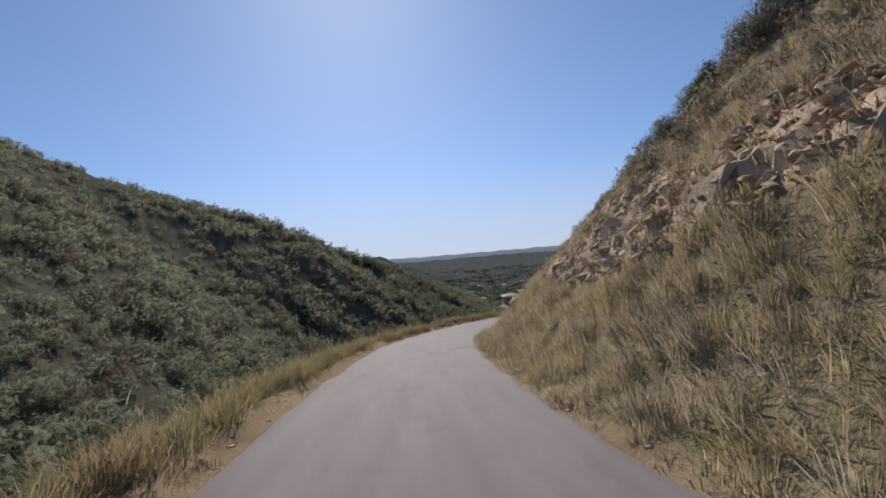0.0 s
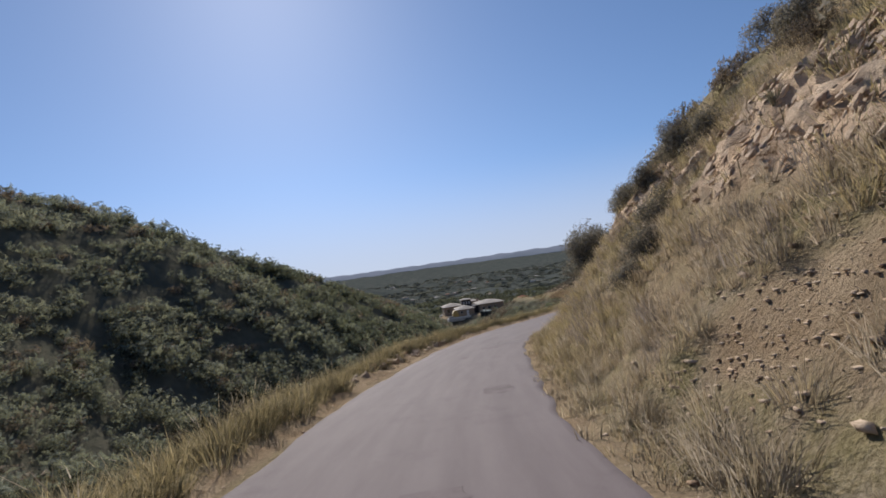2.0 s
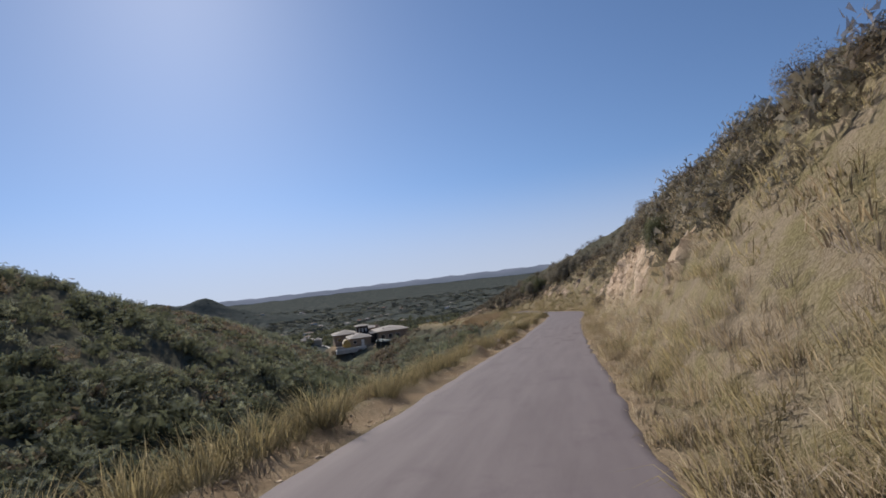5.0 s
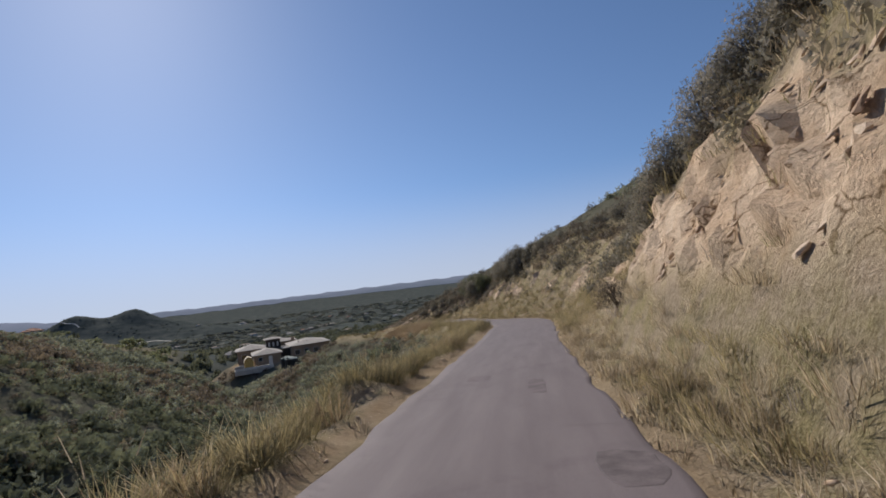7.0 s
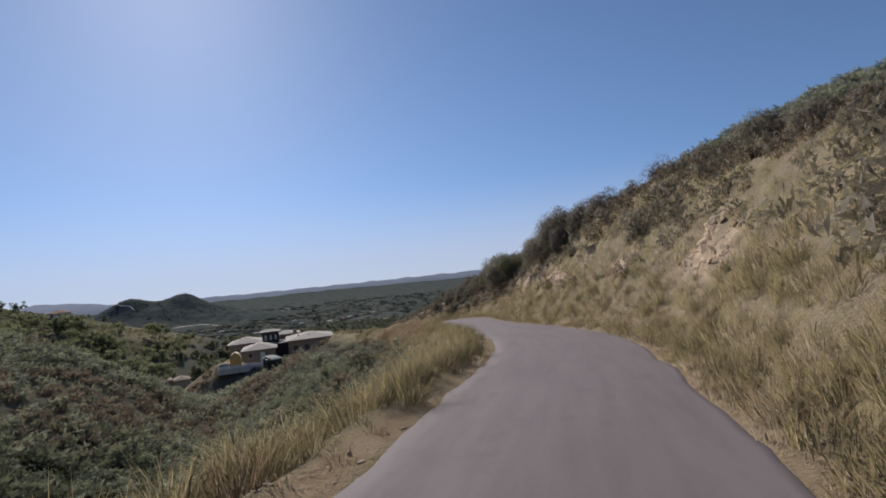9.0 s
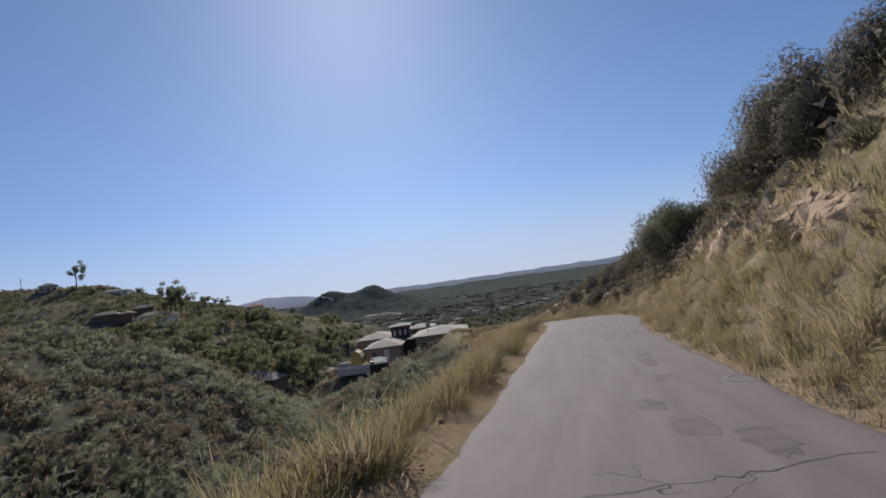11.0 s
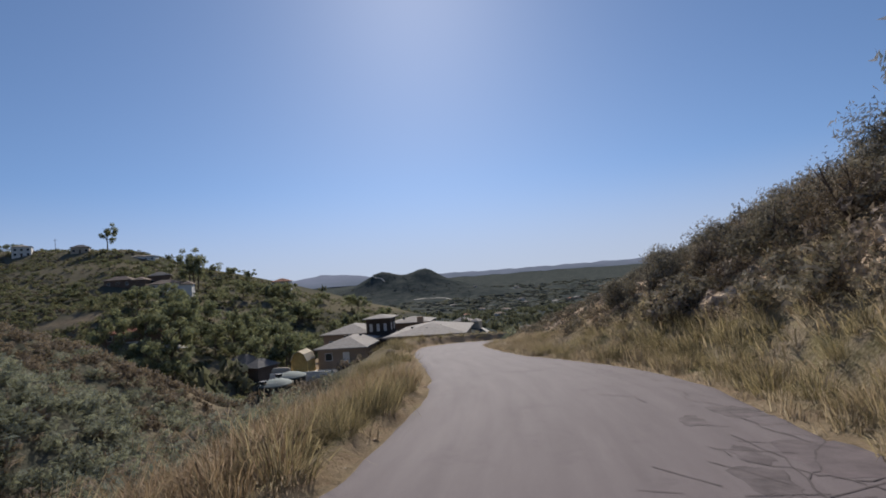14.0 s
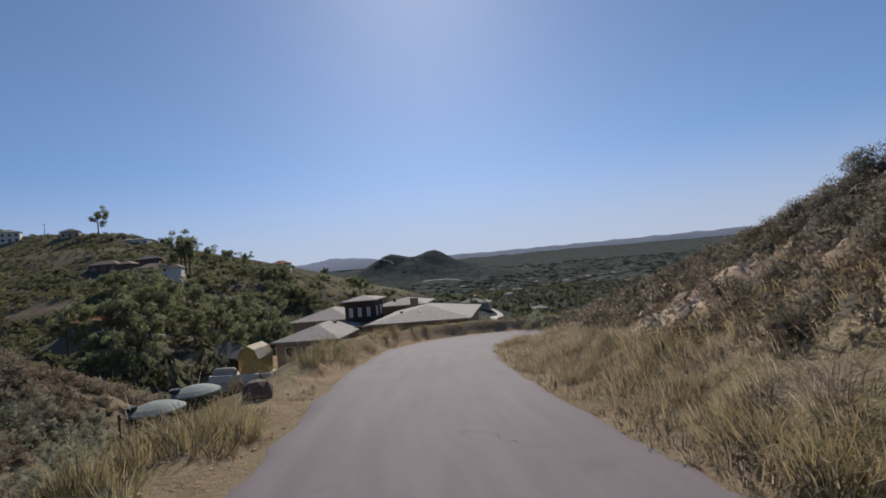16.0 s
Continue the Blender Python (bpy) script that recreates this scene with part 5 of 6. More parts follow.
def crack(y, d0, d1, seed, wide=0.018, slant=0.0):
    """A wandering crack across the road."""
    r = random.Random(seed)
    n_ = max(3, int(abs(d1 - d0) / 0.25))
    s0 = station(y)
    pts, dev = [], 0.0
    for i in range(n_ + 1):
        dev += r.uniform(-0.1, 0.1)
        pts.append((s0 + dev + slant * i / n_, d0 + (d1 - d0) * i / n_))
    strip("crack", pts, wide, M_CRACK, 0.006, seed, 0.5)


for y_, d0, d1, sl in ((11.5, -2.1, -0.2, 0.1), (24, -2.2, -0.8, 0.2), (30.5, -2.1, -0.6, 0.0), (36, -2.0, 0.2, -0.1), (47.6, -1.3, -0.4, 0.5), (84, 0.2, 1.7, 0.2), (90.3, 0.9, 1.7, 0.0), (92.8, -1.7, -0.9, 0.1), (94.5, 0.6, 1.7, 0.1),
                      (125.3, -2.0, 0.3, 0.3), (124, -1.6, 1.9, 0.1), (136.2, -2.1, -0.9, 0.1), (141.5, -2.2, 0.5, -0.3), (146.0, -2.2, -0.2, 0.2), (156.3, -1.9, 1.2, 0.2), (170.8, -1.7, 1.6, 0.2), (177.6, -2.0, -1.0, 0.0), (176.9, -2.0, -1.1, 0.1), (141.2, 1.0, 2.1, 0.5)):
    crack(y_, d0, d1, int(y_ * 10), 0.012, sl)
# long cracks and crazed patches
for y0_, y1_, d0, sd in ((124.5, 128.5, -0.3, 1), (122.5, 125.5, 0.1, 3), (149, 153, 1.6, 4), (159, 163, 1.9, 5), (21, 26, -1.0, 6)):
    r = random.Random(sd)
    dev, pts = d0, []
    for s_ in np.arange(station(y0_), station(y1_), 0.3):
        dev += r.uniform(-0.1, 0.1)
        pts.append((s_, dev))
    strip("crack", pts, 0.016, M_CRACK, 0.006, sd, 0.5)
for yc_, dc, ry, rx, n_, sd in ((122.8, -0.6, 1.2, 0.5, 12, 2), (159.5, 1.6, 2.0, 0.6, 14, 3), (164.2, 2.6, 2.2, 0.8, 14, 5), (167.5, 2.6, 1.8, 0.9, 18, 6), (155.0, 1.5, 1.5, 0.5, 10, 4)):
    r = random.Random(sd)
    for i in range(n_):
        a = r.uniform(0, math.pi)
        s0, d0 = station(yc_) + r.uniform(-ry, ry), dc + r.uniform(-rx, rx)
        ln = r.uniform(0.3, 0.8)
        strip("crack", [(s0, d0), (s0 + math.sin(a) * ln * 0.5, d0 + math.cos(a) * ln * 0.5 + r.uniform(-0.06, 0.06)), (s0 + math.sin(a) * ln, d0 + math.cos(a) * ln)], 0.013, M_CRACK, 0.006, i, 0.5)


def wander(points, wide, seed):
    """A crack through world places, jogging between them."""
    r = random.Random(seed)
    line = [on_road(*p) for p in points]
    pts = []
    for (s0, d0), (s1, d1) in zip(line, line[1:]):
        for i in range(4):
            j = 0.02 if i == 0 else 0.06
            pts.append((s0 + (s1 - s0) * i / 4 + r.uniform(-j, j), d0 + (d1 - d0) * i / 4 + r.uniform(-j, j)))
    pts.append(line[-1])
    strip("crack", pts, wide, M_CRACK, 0.006, seed, 0.6)


wander([(48, 129.5), (48.49, 129.52), (49.09, 129.61), (49.59, 129.66), (50.03, 129.81), (50.65, 129.84)], 0.013, 1)
wander([(33.6, 105.3), (34.14, 104.77), (34.55, 103.1), (35.47, 103.52)], 0.012, 2)
wander([(30.9, 99.5), (31.31, 99.16), (31.64, 98.9), (31.97, 98.5), (32.27, 98.17)], 0.012, 3)
wander([(17.79, 79.69), (18.29, 79.09), (18.78, 78.46), (19.24, 78.06), (20.02, 77.49), (20.71, 77.05), (21.33, 76.62)], 0.014, 5)
# a tarred net of cracks
net = [(34.67, 100.28), (35.13, 99.88), (34.4, 99.85), (34.84, 99.46), (34.14, 99.41), (34.55, 99.04), (34.0, 98.95), (34.5, 98.7)]
for i, (a, b_) in enumerate(((0, 1), (2, 3), (4, 5), (6, 7), (0, 2), (2, 4), (4, 6), (1, 3), (3, 5), (5, 7), (2, 5))):
    wander([net[a], net[b_]], 0.015, 20 + i)
# broken edge of the widening
for i, line_ in enumerate(([(57.44, 165.39), (57.83, 164.65), (58.19, 164.32), (58.68, 164.53)], [(57.7, 163.04), (57.86, 162.4), (57.56, 161.9), (57.28, 161.48)], [(57.28, 161.48), (57.51, 161.26), (57.6, 161.05), (57.87, 160.7)], [(58.04, 162.05), (57.86, 162.4), (58.15, 162.9), (58.29, 163.6)], [(57.07, 160.9), (57.28, 161.48), (56.86, 161.9)], [(57.83, 164.65), (57.64, 164.0), (57.7, 163.04)], [(57.51, 166.9), (57.62, 166.0), (57.44, 165.39)], [(58.06, 161.4), (57.51, 161.26)])):
    wander(line_, 0.016, 40 + i)


M_TAR = plain("tar_stain", (0.13, 0.107, 0.11), 0.3, 4, 0.85, 0.2, 0, 0.004, 60)


def patch(y, d, ly, lx, seed, ragged=0.12, material=None):
    """A thin worn skin of darker asphalt with a wavering edge."""
    r = random.Random(seed)
    s0 = station(y)
    n_ = 22
    verts = [tuple(road_at(s0, d, 0.004))]
    for i in range(n_):
        a = i * 2 * math.pi / n_
        q_ = (abs(math.cos(a)) ** 4 + abs(math.sin(a)) ** 4) ** -0.25 * (1 + r.uniform(-ragged, ragged))
        for reach, lift_ in ((0.0, 0.004), (0.035, -0.003)):
            ss, dd = s0 + math.sin(a) * (q_ * ly + reach), d + math.cos(a) * (q_ * lx + reach)
            f0 = ss / 0.4
            k0 = min(max(int(f0), 0), len(S) - 2)
            u_ = f0 - k0
            p = ROAD[k0] * (1 - u_) + ROAD[k0 + 1] * u_
            verts.append((p[0] + RIGHT[k0, 0] * dd, p[1] + RIGHT[k0, 1] * dd, p[2] + 0.045 - 0.012 * (dd / 2) ** 2 + lift_))
    nxt = [(i + 1) % n_ for i in range(n_)]
    faces = [(0, 1 + 2 * i, 1 + 2 * j_) for i, j_ in enumerate(nxt)] + [(1 + 2 * i, 2 + 2 * i, 2 + 2 * j_, 1 + 2 * j_) for i, j_ in enumerate(nxt)]
    ob = new("asphalt_patch", mesh_of("asphalt_patch", verts, faces, [material or M_PATCH]))
    ob.parent = road


for i, (y_, d_, ly, lx) in enumerate(((84.6, 0.95, 0.35, 0.22), (86.8, 1.0, 0.3, 0.12), (83.4, 0.55, 0.25, 0.12), (86.2, 0.45, 0.12, 0.2), (88.8, 1.45, 0.5, 0.3), (82.0, -0.9, 0.3, 0.35), (88.0, -0.2, 0.15, 0.18), (94.3, -0.55, 0.35, 0.25), (93, 0.7, 0.8, 0.16), (131.5, 0.6, 0.5, 0.22), (128.5, 1.3, 0.45, 0.22), (137.5, 0.9, 0.8, 0.16), (139, 1.0, 0.7, 0.14), (135, 0.9, 0.4, 0.2), (23.3, -0.6, 0.25, 0.35), (18.2, 0.5, 0.5, 0.14), (44.2, -0.1, 0.3, 0.12), (47.2, 0.55, 0.35, 0.35), (157.6, 1.5, 0.5, 0.35), (159.5, 1.8, 0.35, 0.25), (162, 2.8, 0.6, 0.4), (145.5, 1.6, 0.9, 0.08), (30.2, 0.3, 0.3, 0.35), (19.6, 1.45, 0.4, 0.28), (36.5, 1.3, 0.5, 0.3), (128, -1.5, 0.4, 0.2))):
    patch(y_, d_, ly, lx, i, 0.12, M_TAR if 80 < y_ < 91 else None)

for i, (x_, y_, ly, lx) in enumerate(((57.76, 164.29, 0.4, 0.3), (57.01, 163.73, 0.3, 0.16), (56.84, 161.28, 0.35, 0.2), (57.02, 162.09, 0.3, 0.14), (49.7, 132.73, 0.4, 0.18), (50.09, 130.5, 0.5, 0.2), (24.9, 84.1, 0.35, 0.22))):
    s_, d_ = on_road(x_, y_)
    patch(float(np.interp(s_, S, ROAD[:, 1])), d_, ly, lx, 70 + i, 0.25, M_TAR)


# ---- buildings ----
M_STUCCO = plain("tan_stucco", (0.33, 0.255, 0.19), 0.12, 0.8, 0.9, 0.1, 0, 0.006, 60)
M_DARKWALL = plain("dark_brown_wall", (0.075, 0.06, 0.052), 0.2, 1.0, 0.85, 0.2, 0, 0.006, 50)
M_WHITEWALL = plain("white_wall", (0.72, 0.69, 0.64), 0.1, 0.7, 0.85)
M_CONCRETE = plain("pale_concrete", (0.58, 0.54, 0.48), 0.15, 0.6, 0.9, 0.15, 0, 0.004, 30)
M_GLASS = plain("window_glass", (0.03, 0.035, 0.04), 0.1, 1.0, 0.12, 0.5)
M_PALEWIN = plain("pale_window", (0.6, 0.6, 0.57), 0.1, 2.0, 0.4, 0.4)
M_TRIM = plain("white_trim", (0.74, 0.72, 0.68), 0.08, 2.0, 0.6)
M_OSB = plain("yellow_sheathing", (0.56, 0.39, 0.145), 0.2, 2.2, 0.85, 0.15, 0, 0.003, 35)
M_PLY = plain("bare_plywood", (0.62, 0.52, 0.37), 0.12, 1.5, 0.85)
M_TANK = plain("black_tank", (0.022, 0.026, 0.024), 0.2, 1.0, 0.45, 0.4)
M_TANKTOP = plain("green_grey_lid", (0.25, 0.28, 0.26), 0.15, 1.2, 0.8, 0.15)
M_PIPE = plain("dark_pipe", (0.03, 0.03, 0.032), 0.2, 3.0, 0.5, 0.4)
M_CREAM = plain("cream_wall", (0.5, 0.42, 0.33), 0.12, 0.6, 0.9)
M_BROWNWALL = plain("brown_wall", (0.17, 0.12, 0.09), 0.15, 0.6, 0.9)


def roof_mat(name, color):
    """Roof tiles: courses shown by fine relief along the height."""
    m, t, b = mat(name, 0.85, 0.15)
    c = ramp(t, noise_of(t, 2.2, 5, 0.7), [(0.3, tuple(v * 0.8 for v in color)), (0.7, tuple(min(1, v * 1.15) for v in color))])
    t.links.new(c, b.inputs["Base Color"])
    w_ = node(t, "ShaderNodeTexWave", wave_type="BANDS", bands_direction="Z")
    w_.inputs["Scale"].default_value = 5.0
    t.links.new(coords(t), w_.inputs["Vector"])
    bump(t, b, math_of(t, "ADD", w_.outputs["Fac"], noise_of(t, 9, 3)), 0.5, 0.03)
    return m


R_GREY = roof_mat("pale_grey_tile", (0.34, 0.305, 0.275))
R_DARK = roof_mat("dark_grey_tile", (0.17, 0.16, 0.155))
R_RED = roof_mat("red_clay_tile", (0.30, 0.12, 0.07))
R_BROWN = roof_mat("brown_tile", (0.24, 0.18, 0.14))


def box(bm, x0, x1, y0, y1, z0, z1, soft_=0.0):
    r = bmesh.ops.create_cube(bm, size=1)
    for v in r["verts"]:
        v.co = Vector((x0 + (x1 - x0) * (v.co.x + 0.5), y0 + (y1 - y0) * (v.co.y + 0.5), z0 + (z1 - z0) * (v.co.z + 0.5)))
    if soft_:
        bmesh.ops.bevel(bm, geom=list({e for v in r["verts"] for e in v.link_edges}), offset=soft_, segments=1, affect="EDGES")


def box_part(name, dims, material, parent, label="", soft_=0.0):
    bm = bmesh.new()
    box(bm, *dims, soft_)
    return part(name, bm, material, parent, label)


def hip_roof(name, x0, x1, y0, y1, z0, rise, material, parent, over=0.45, thick=0.16, label=""):
    """A hipped roof with overhanging eaves and a fascia's thickness."""
    x0, x1, y0, y1 = x0 - over, x1 + over, y0 - over, y1 + over
    w, d = x1 - x0, y1 - y0
    k = min(w, d) / 2
    if w >= d:
        r0, r1 = (x0 + k, (y0 + y1) / 2), (x1 - k + 0.01, (y0 + y1) / 2)
    else:
        r0, r1 = ((x0 + x1) / 2, y0 + k), ((x0 + x1) / 2, y1 - k + 0.01)
    bm = bmesh.new()
    lo = [bm.verts.new((x, y, z0 - thick)) for x, y in ((x0, y0), (x1, y0), (x1, y1), (x0, y1))]
    up = [bm.verts.new((x, y, z0)) for x, y in ((x0, y0), (x1, y0), (x1, y1), (x0, y1))]
    a, b_ = bm.verts.new((*r0, z0 + rise)), bm.verts.new((*r1, z0 + rise))
    bm.faces.new(lo[::-1])
    for i in range(4):
        bm.faces.new((lo[i], lo[(i + 1) % 4], up[(i + 1) % 4], up[i]))
    if w >= d:
        fs_ = ((up[0], up[1], b_, a), (up[1], up[2], b_), (up[2], up[3], a, b_), (up[3], up[0], a))
    else:
        fs_ = ((up[0], up[1], a), (up[1], up[2], b_, a), (up[2], up[3], b_), (up[3], up[0], a, b_))
    for f_ in fs_:
        bm.faces.new(f_)
    return part(name, bm, material, parent, label)


def window(parent, x, y, z, w, h, side, glass=None):
    """A framed window, proud of a wall. side: which way it faces, s, n, e or w."""
    dx, dy = {"s": (0, -1), "n": (0, 1), "e": (1, 0), "w": (-1, 0)}[side]
    bm = bmesh.new()
    for a0, a1, z0, z1 in ((-w / 2 - 0.06, -w / 2, -0.06, h + 0.06), (w / 2, w / 2 + 0.06, -0.06, h + 0.06), (-w / 2, w / 2, -0.06, 0), (-w / 2, w / 2, h, h + 0.06)):
        if dy:
            box(bm, x + a0, x + a1, y + min(0.002 * dy, 0.05 * dy), y + max(0.002 * dy, 0.05 * dy), z + z0, z + z1)
        else:
            box(bm, x + min(0.002 * dx, 0.05 * dx), x + max(0.002 * dx, 0.05 * dx), y + a0, y + a1, z + z0, z + z1)
    fr = part("window", bm, M_TRIM, parent)
    bm = bmesh.new()
    if dy:
        box(bm, x - w / 2, x + w / 2, y + min(0.002 * dy, 0.02 * dy), y + max(0.002 * dy, 0.02 * dy), z, z + h)
    else:
        box(bm, x + min(0.002 * dx, 0.02 * dx), x + max(0.002 * dx, 0.02 * dx), y - w / 2, y + w / 2, z, z + h)
    part("pane", bm, glass or M_GLASS, fr)
    return fr


Z0 = -24.9
house = tagged(new("house"), "large tan stucco house with grey hipped roofs and a dark tower", "house")
house.location = (0.86, 0, 0.6)
box_part("wall", (27.3, 33.8, 221.5, 231.0, Z0 - 1.5, -22.25), M_STUCCO, house)
hip_roof("roof", 27.3, 33.8, 221.5, 231.0, -22.22, 1.12, R_GREY, house)
door = box_part("door", (30.75, 31.65, 221.44, 221.495, Z0 + 0.05, Z0 + 2.1), M_TRIM, house, "pale panelled garage side door", 0.01)
box_part("handle", (31.5, 31.56, 221.38, 221.44, Z0 + 1.0, Z0 + 1.1), M_PIPE, door)
window(house, 28.8, 221.5, Z0 + 1.1, 0.9, 0.9, "s")
window(house, 27.3, 225.0, Z0 + 1.0, 1.2, 1.0, "w")
box_part("tower_wall", (31.0, 34.7, 232.0, 235.6, Z0, -19.5), M_DARKWALL, house, "dark brown tower wall")
hip_roof("tower_roof", 31.0, 34.7, 232.0, 235.6, -19.45, 0.5, R_GREY, house, 0.5, 0.12)
for wx in (31.75, 32.85, 33.95):
    window(house, wx, 232.0, -21.35, 0.32, 1.0, "s", M_PALEWIN)
for wy in (232.9, 234.6):
    window(house, 31.0, wy, -21.35, 0.32, 1.0, "w", M_PALEWIN)
    window(house, 34.7, wy, -21.35, 0.32, 1.0, "e", M_PALEWIN)
box_part("link_wall", (33.0, 36.6, 227.5, 238.5, Z0, -22.0), M_DARKWALL, house, "dark shaded entrance wall")
hip_roof("link_roof", 34.9, 36.6, 227.5, 231.5, -21.95, 0.35, R_GREY, house, 0.3)
box_part("wall", (36.6, 46.6, 224.6, 236.5, Z0 - 1.5, -21.55), M_STUCCO, house)
hip_roof("roof", 36.6, 46.6, 224.6, 236.5, -21.5, 1.15, R_GREY, house)
for wx in (38.2, 40.6, 43.0):
    window(house, wx, 224.6, Z0 + 1.0, 1.2, 1.2, "s")
box_part("wall", (23.6, 31.0, 233.2, 242.0, Z0 - 1.5, -21.65), M_STUCCO, house)
hip_roof("roof", 23.6, 31.0, 233.2, 242.0, -21.6, 1.2, R_GREY, house)
window(house, 25.2, 233.2, Z0 + 1.0, 1.3, 1.2, "s")
window(house, 23.6, 237.5, Z0 + 1.0, 1.5, 1.2, "w")
box_part("wall", (33.2, 39.5, 238.6, 244.5, Z0 - 1.5, -21.0), M_STUCCO, house)
hip_roof("roof", 33.2, 39.5, 238.6, 244.5, -20.95, 0.75, R_GREY, house, 0.35)
for vx, vy, vz in ((29.3, 227.0, -21.55), (31.4, 227.5, -21.45), (29.0, 229.2, -21.7), (39.0, 228.0, -20.95), (41.2, 227.2, -21.1), (43.0, 228.4, -20.9), (26.0, 236.5, -21.0), (35.0, 240.5, -20.5)):
    box_part("roof_vent", (vx - 0.16, vx + 0.16, vy - 0.16, vy + 0.16, vz - 0.15, vz + 0.28), M_PIPE, house, "", 0.03)
box_part("chimney", (38.0, 38.9, 236.7, 237.5, -22.5, -20.0), M_STUCCO, house, "stucco chimney")

# terrace: pale slab with a low white wall
slab_z = Z0 + 0.02
terrace = tagged(new("terrace"), "pale concrete terrace with a low white wall", "terrace")
terrace.location = (0.9, 0, 0.6)
box_part("slab", (22.6, 31.5, 216.8, 221.3, Z0 - 1.0, slab_z), M_CONCRETE, terrace)
for wx in range(4):
    box_part("wall_panel", (22.7 + wx * 2.2, 24.85 + wx * 2.2, 216.9, 217.1, slab_z, slab_z + 0.55), M_WHITEWALL, terrace, "", 0.02)

# timber shed with a gambrel roof
shed = tagged(new("shed"), "unfinished yellow plywood shed with a gambrel roof", "shed")
shed.location = (0.9, 0, 0.6)
bm = bmesh.new()
prof = [(24.8, slab_z), (27.0, slab_z), (27.0, -23.25), (26.6, -22.4), (25.9, -22.0), (25.2, -22.4), (24.8, -23.25)]
a_ = [bm.verts.new((x, 218.6, z)) for x, z in prof]
b2_ = [bm.verts.new((x, 221.1, z)) for x, z in prof]
bm.faces.new(a_)
bm.faces.new(b2_[::-1])
for i in range(7):
    bm.faces.new((a_[i], b2_[i], b2_[(i + 1) % 7], a_[(i + 1) % 7]))
bmesh.ops.recalc_face_normals(bm, faces=bm.faces)
part("wall", bm, M_OSB, shed)
for (xa, za), (xb, zb) in zip(prof[2:], prof[3:]):
    nx, nz = -(zb - za), (xb - xa)
    ln = math.hypot(nx, nz)
    nx, nz = -nx / ln * 0.06, -nz / ln * 0.06
    bm = bmesh.new()
    vs_ = [bm.verts.new((x + (nx if k else nx * 0.1), y, z + (nz if k else nz * 0.1))) for y in (218.35, 221.25) for x, z, k in ((xa, za, 0), (xb, zb, 0), (xb, zb, 1), (xa, za, 1))]
    for q_ in ((0, 1, 2, 3), (7, 6, 5, 4), (0, 4, 5, 1), (1, 5, 6, 2), (2, 6, 7, 3), (3, 7, 4, 0)):
        bm.faces.new([vs_[i] for i in q_])
    bmesh.ops.recalc_face_normals(bm, faces=bm.faces)
    part("roof_panel", bm, M_PLY, shed, "bare plywood roof panel")


def water_tank(x, y, top, r=1.55, h=2.7):
    """A round plastic tank with a shallow domed lid and a hatch."""
    tank = tagged(new("water_tank"), "black round water tank with a grey-green domed lid", "water tank", "water tanks below the road")
    n_ = 36
    bm = bmesh.new()
    rings = []
    for rr_, zz in ((r * 0.98, top - h), (r, top - h + 0.1), (r, top - 1.7), (r * 1.015, top - 1.65), (r * 1.015, top - 1.55), (r, top - 1.5), (r, top - 0.95), (r * 1.015, top - 0.9), (r * 1.015, top - 0.8), (r, top - 0.75), (r, top - 0.42)):
        rings.append([bm.verts.new((x + rr_ * math.cos(a * 2 * math.pi / n_), y + rr_ * math.sin(a * 2 * math.pi / n_), zz)) for a in range(n_)])
    for a, b_ in zip(rings, rings[1:]):
        for i in range(n_):
            bm.faces.new((a[i], a[(i + 1) % n_], b_[(i + 1) % n_], b_[i]))
    bm.faces.new(rings[0][::-1])
    part("body", bm, M_TANK, tank)
    bm = bmesh.new()
    rings = []
    for rr_, zz in ((r * 1.03, top - 0.46), (r * 1.03, top - 0.36), (r * 0.8, top - 0.2), (r * 0.5, top - 0.07), (r * 0.25, top)):
        rings.append([bm.verts.new((x + rr_ * math.cos(a * 2 * math.pi / n_), y + rr_ * math.sin(a * 2 * math.pi / n_), zz)) for a in range(n_)])
    for a, b_ in zip(rings, rings[1:]):
        for i in range(n_):
            bm.faces.new((a[i], a[(i + 1) % n_], b_[(i + 1) % n_], b_[i]))
    bm.faces.new(rings[-1])
    lid = part("lid", bm, M_TANKTOP, tank, "grey-green domed lid")
    bm = bmesh.new()
    bmesh.ops.create_cone(bm, cap_ends=True, segments=16, radius1=0.3, radius2=0.28, depth=0.22, matrix=Matrix.Translation((x - 0.75, y - 0.85, top - 0.1)))
    part("hatch", bm, M_PIPE, lid, "black hatch")
    bm = bmesh.new()
    limb(bm, [(x - 1.0, y - 1.32, top - h), (x - 1.0, y - 1.32, top - 0.2)], 0.06, 0.06, 8)
    part("pipe", bm, M_PIPE, tank)
    return tank


water_tank(34.7, 196.5, -20.6, 1.3)
water_tank(34.15, 200.4, -20.75, 1.3)
gas = tagged(new("gas_tank"), "pale horizontal gas tank on two feet", "gas tank")
gas.location = (0.95, 0, 0.6)
bm = bmesh.new()
bmesh.ops.create_uvsphere(bm, u_segments=16, v_segments=12, radius=0.48)
for v in bm.verts:
    v.co = Vector((v.co.z + (0.75 if v.co.z > 0.01 else -0.75 if v.co.z < -0.01 else 0), v.co.x, v.co.y)) + Vector((23.7, 217.9, -24.25))
part("vessel", bm, M_CREAM, gas)
for dx in (-0.6, 0.6):
    box_part("foot", (23.7 + dx - 0.1, 23.7 + dx + 0.1, 217.6, 218.2, slab_z - 0.02, -24.55), M_CONCRETE, gas)


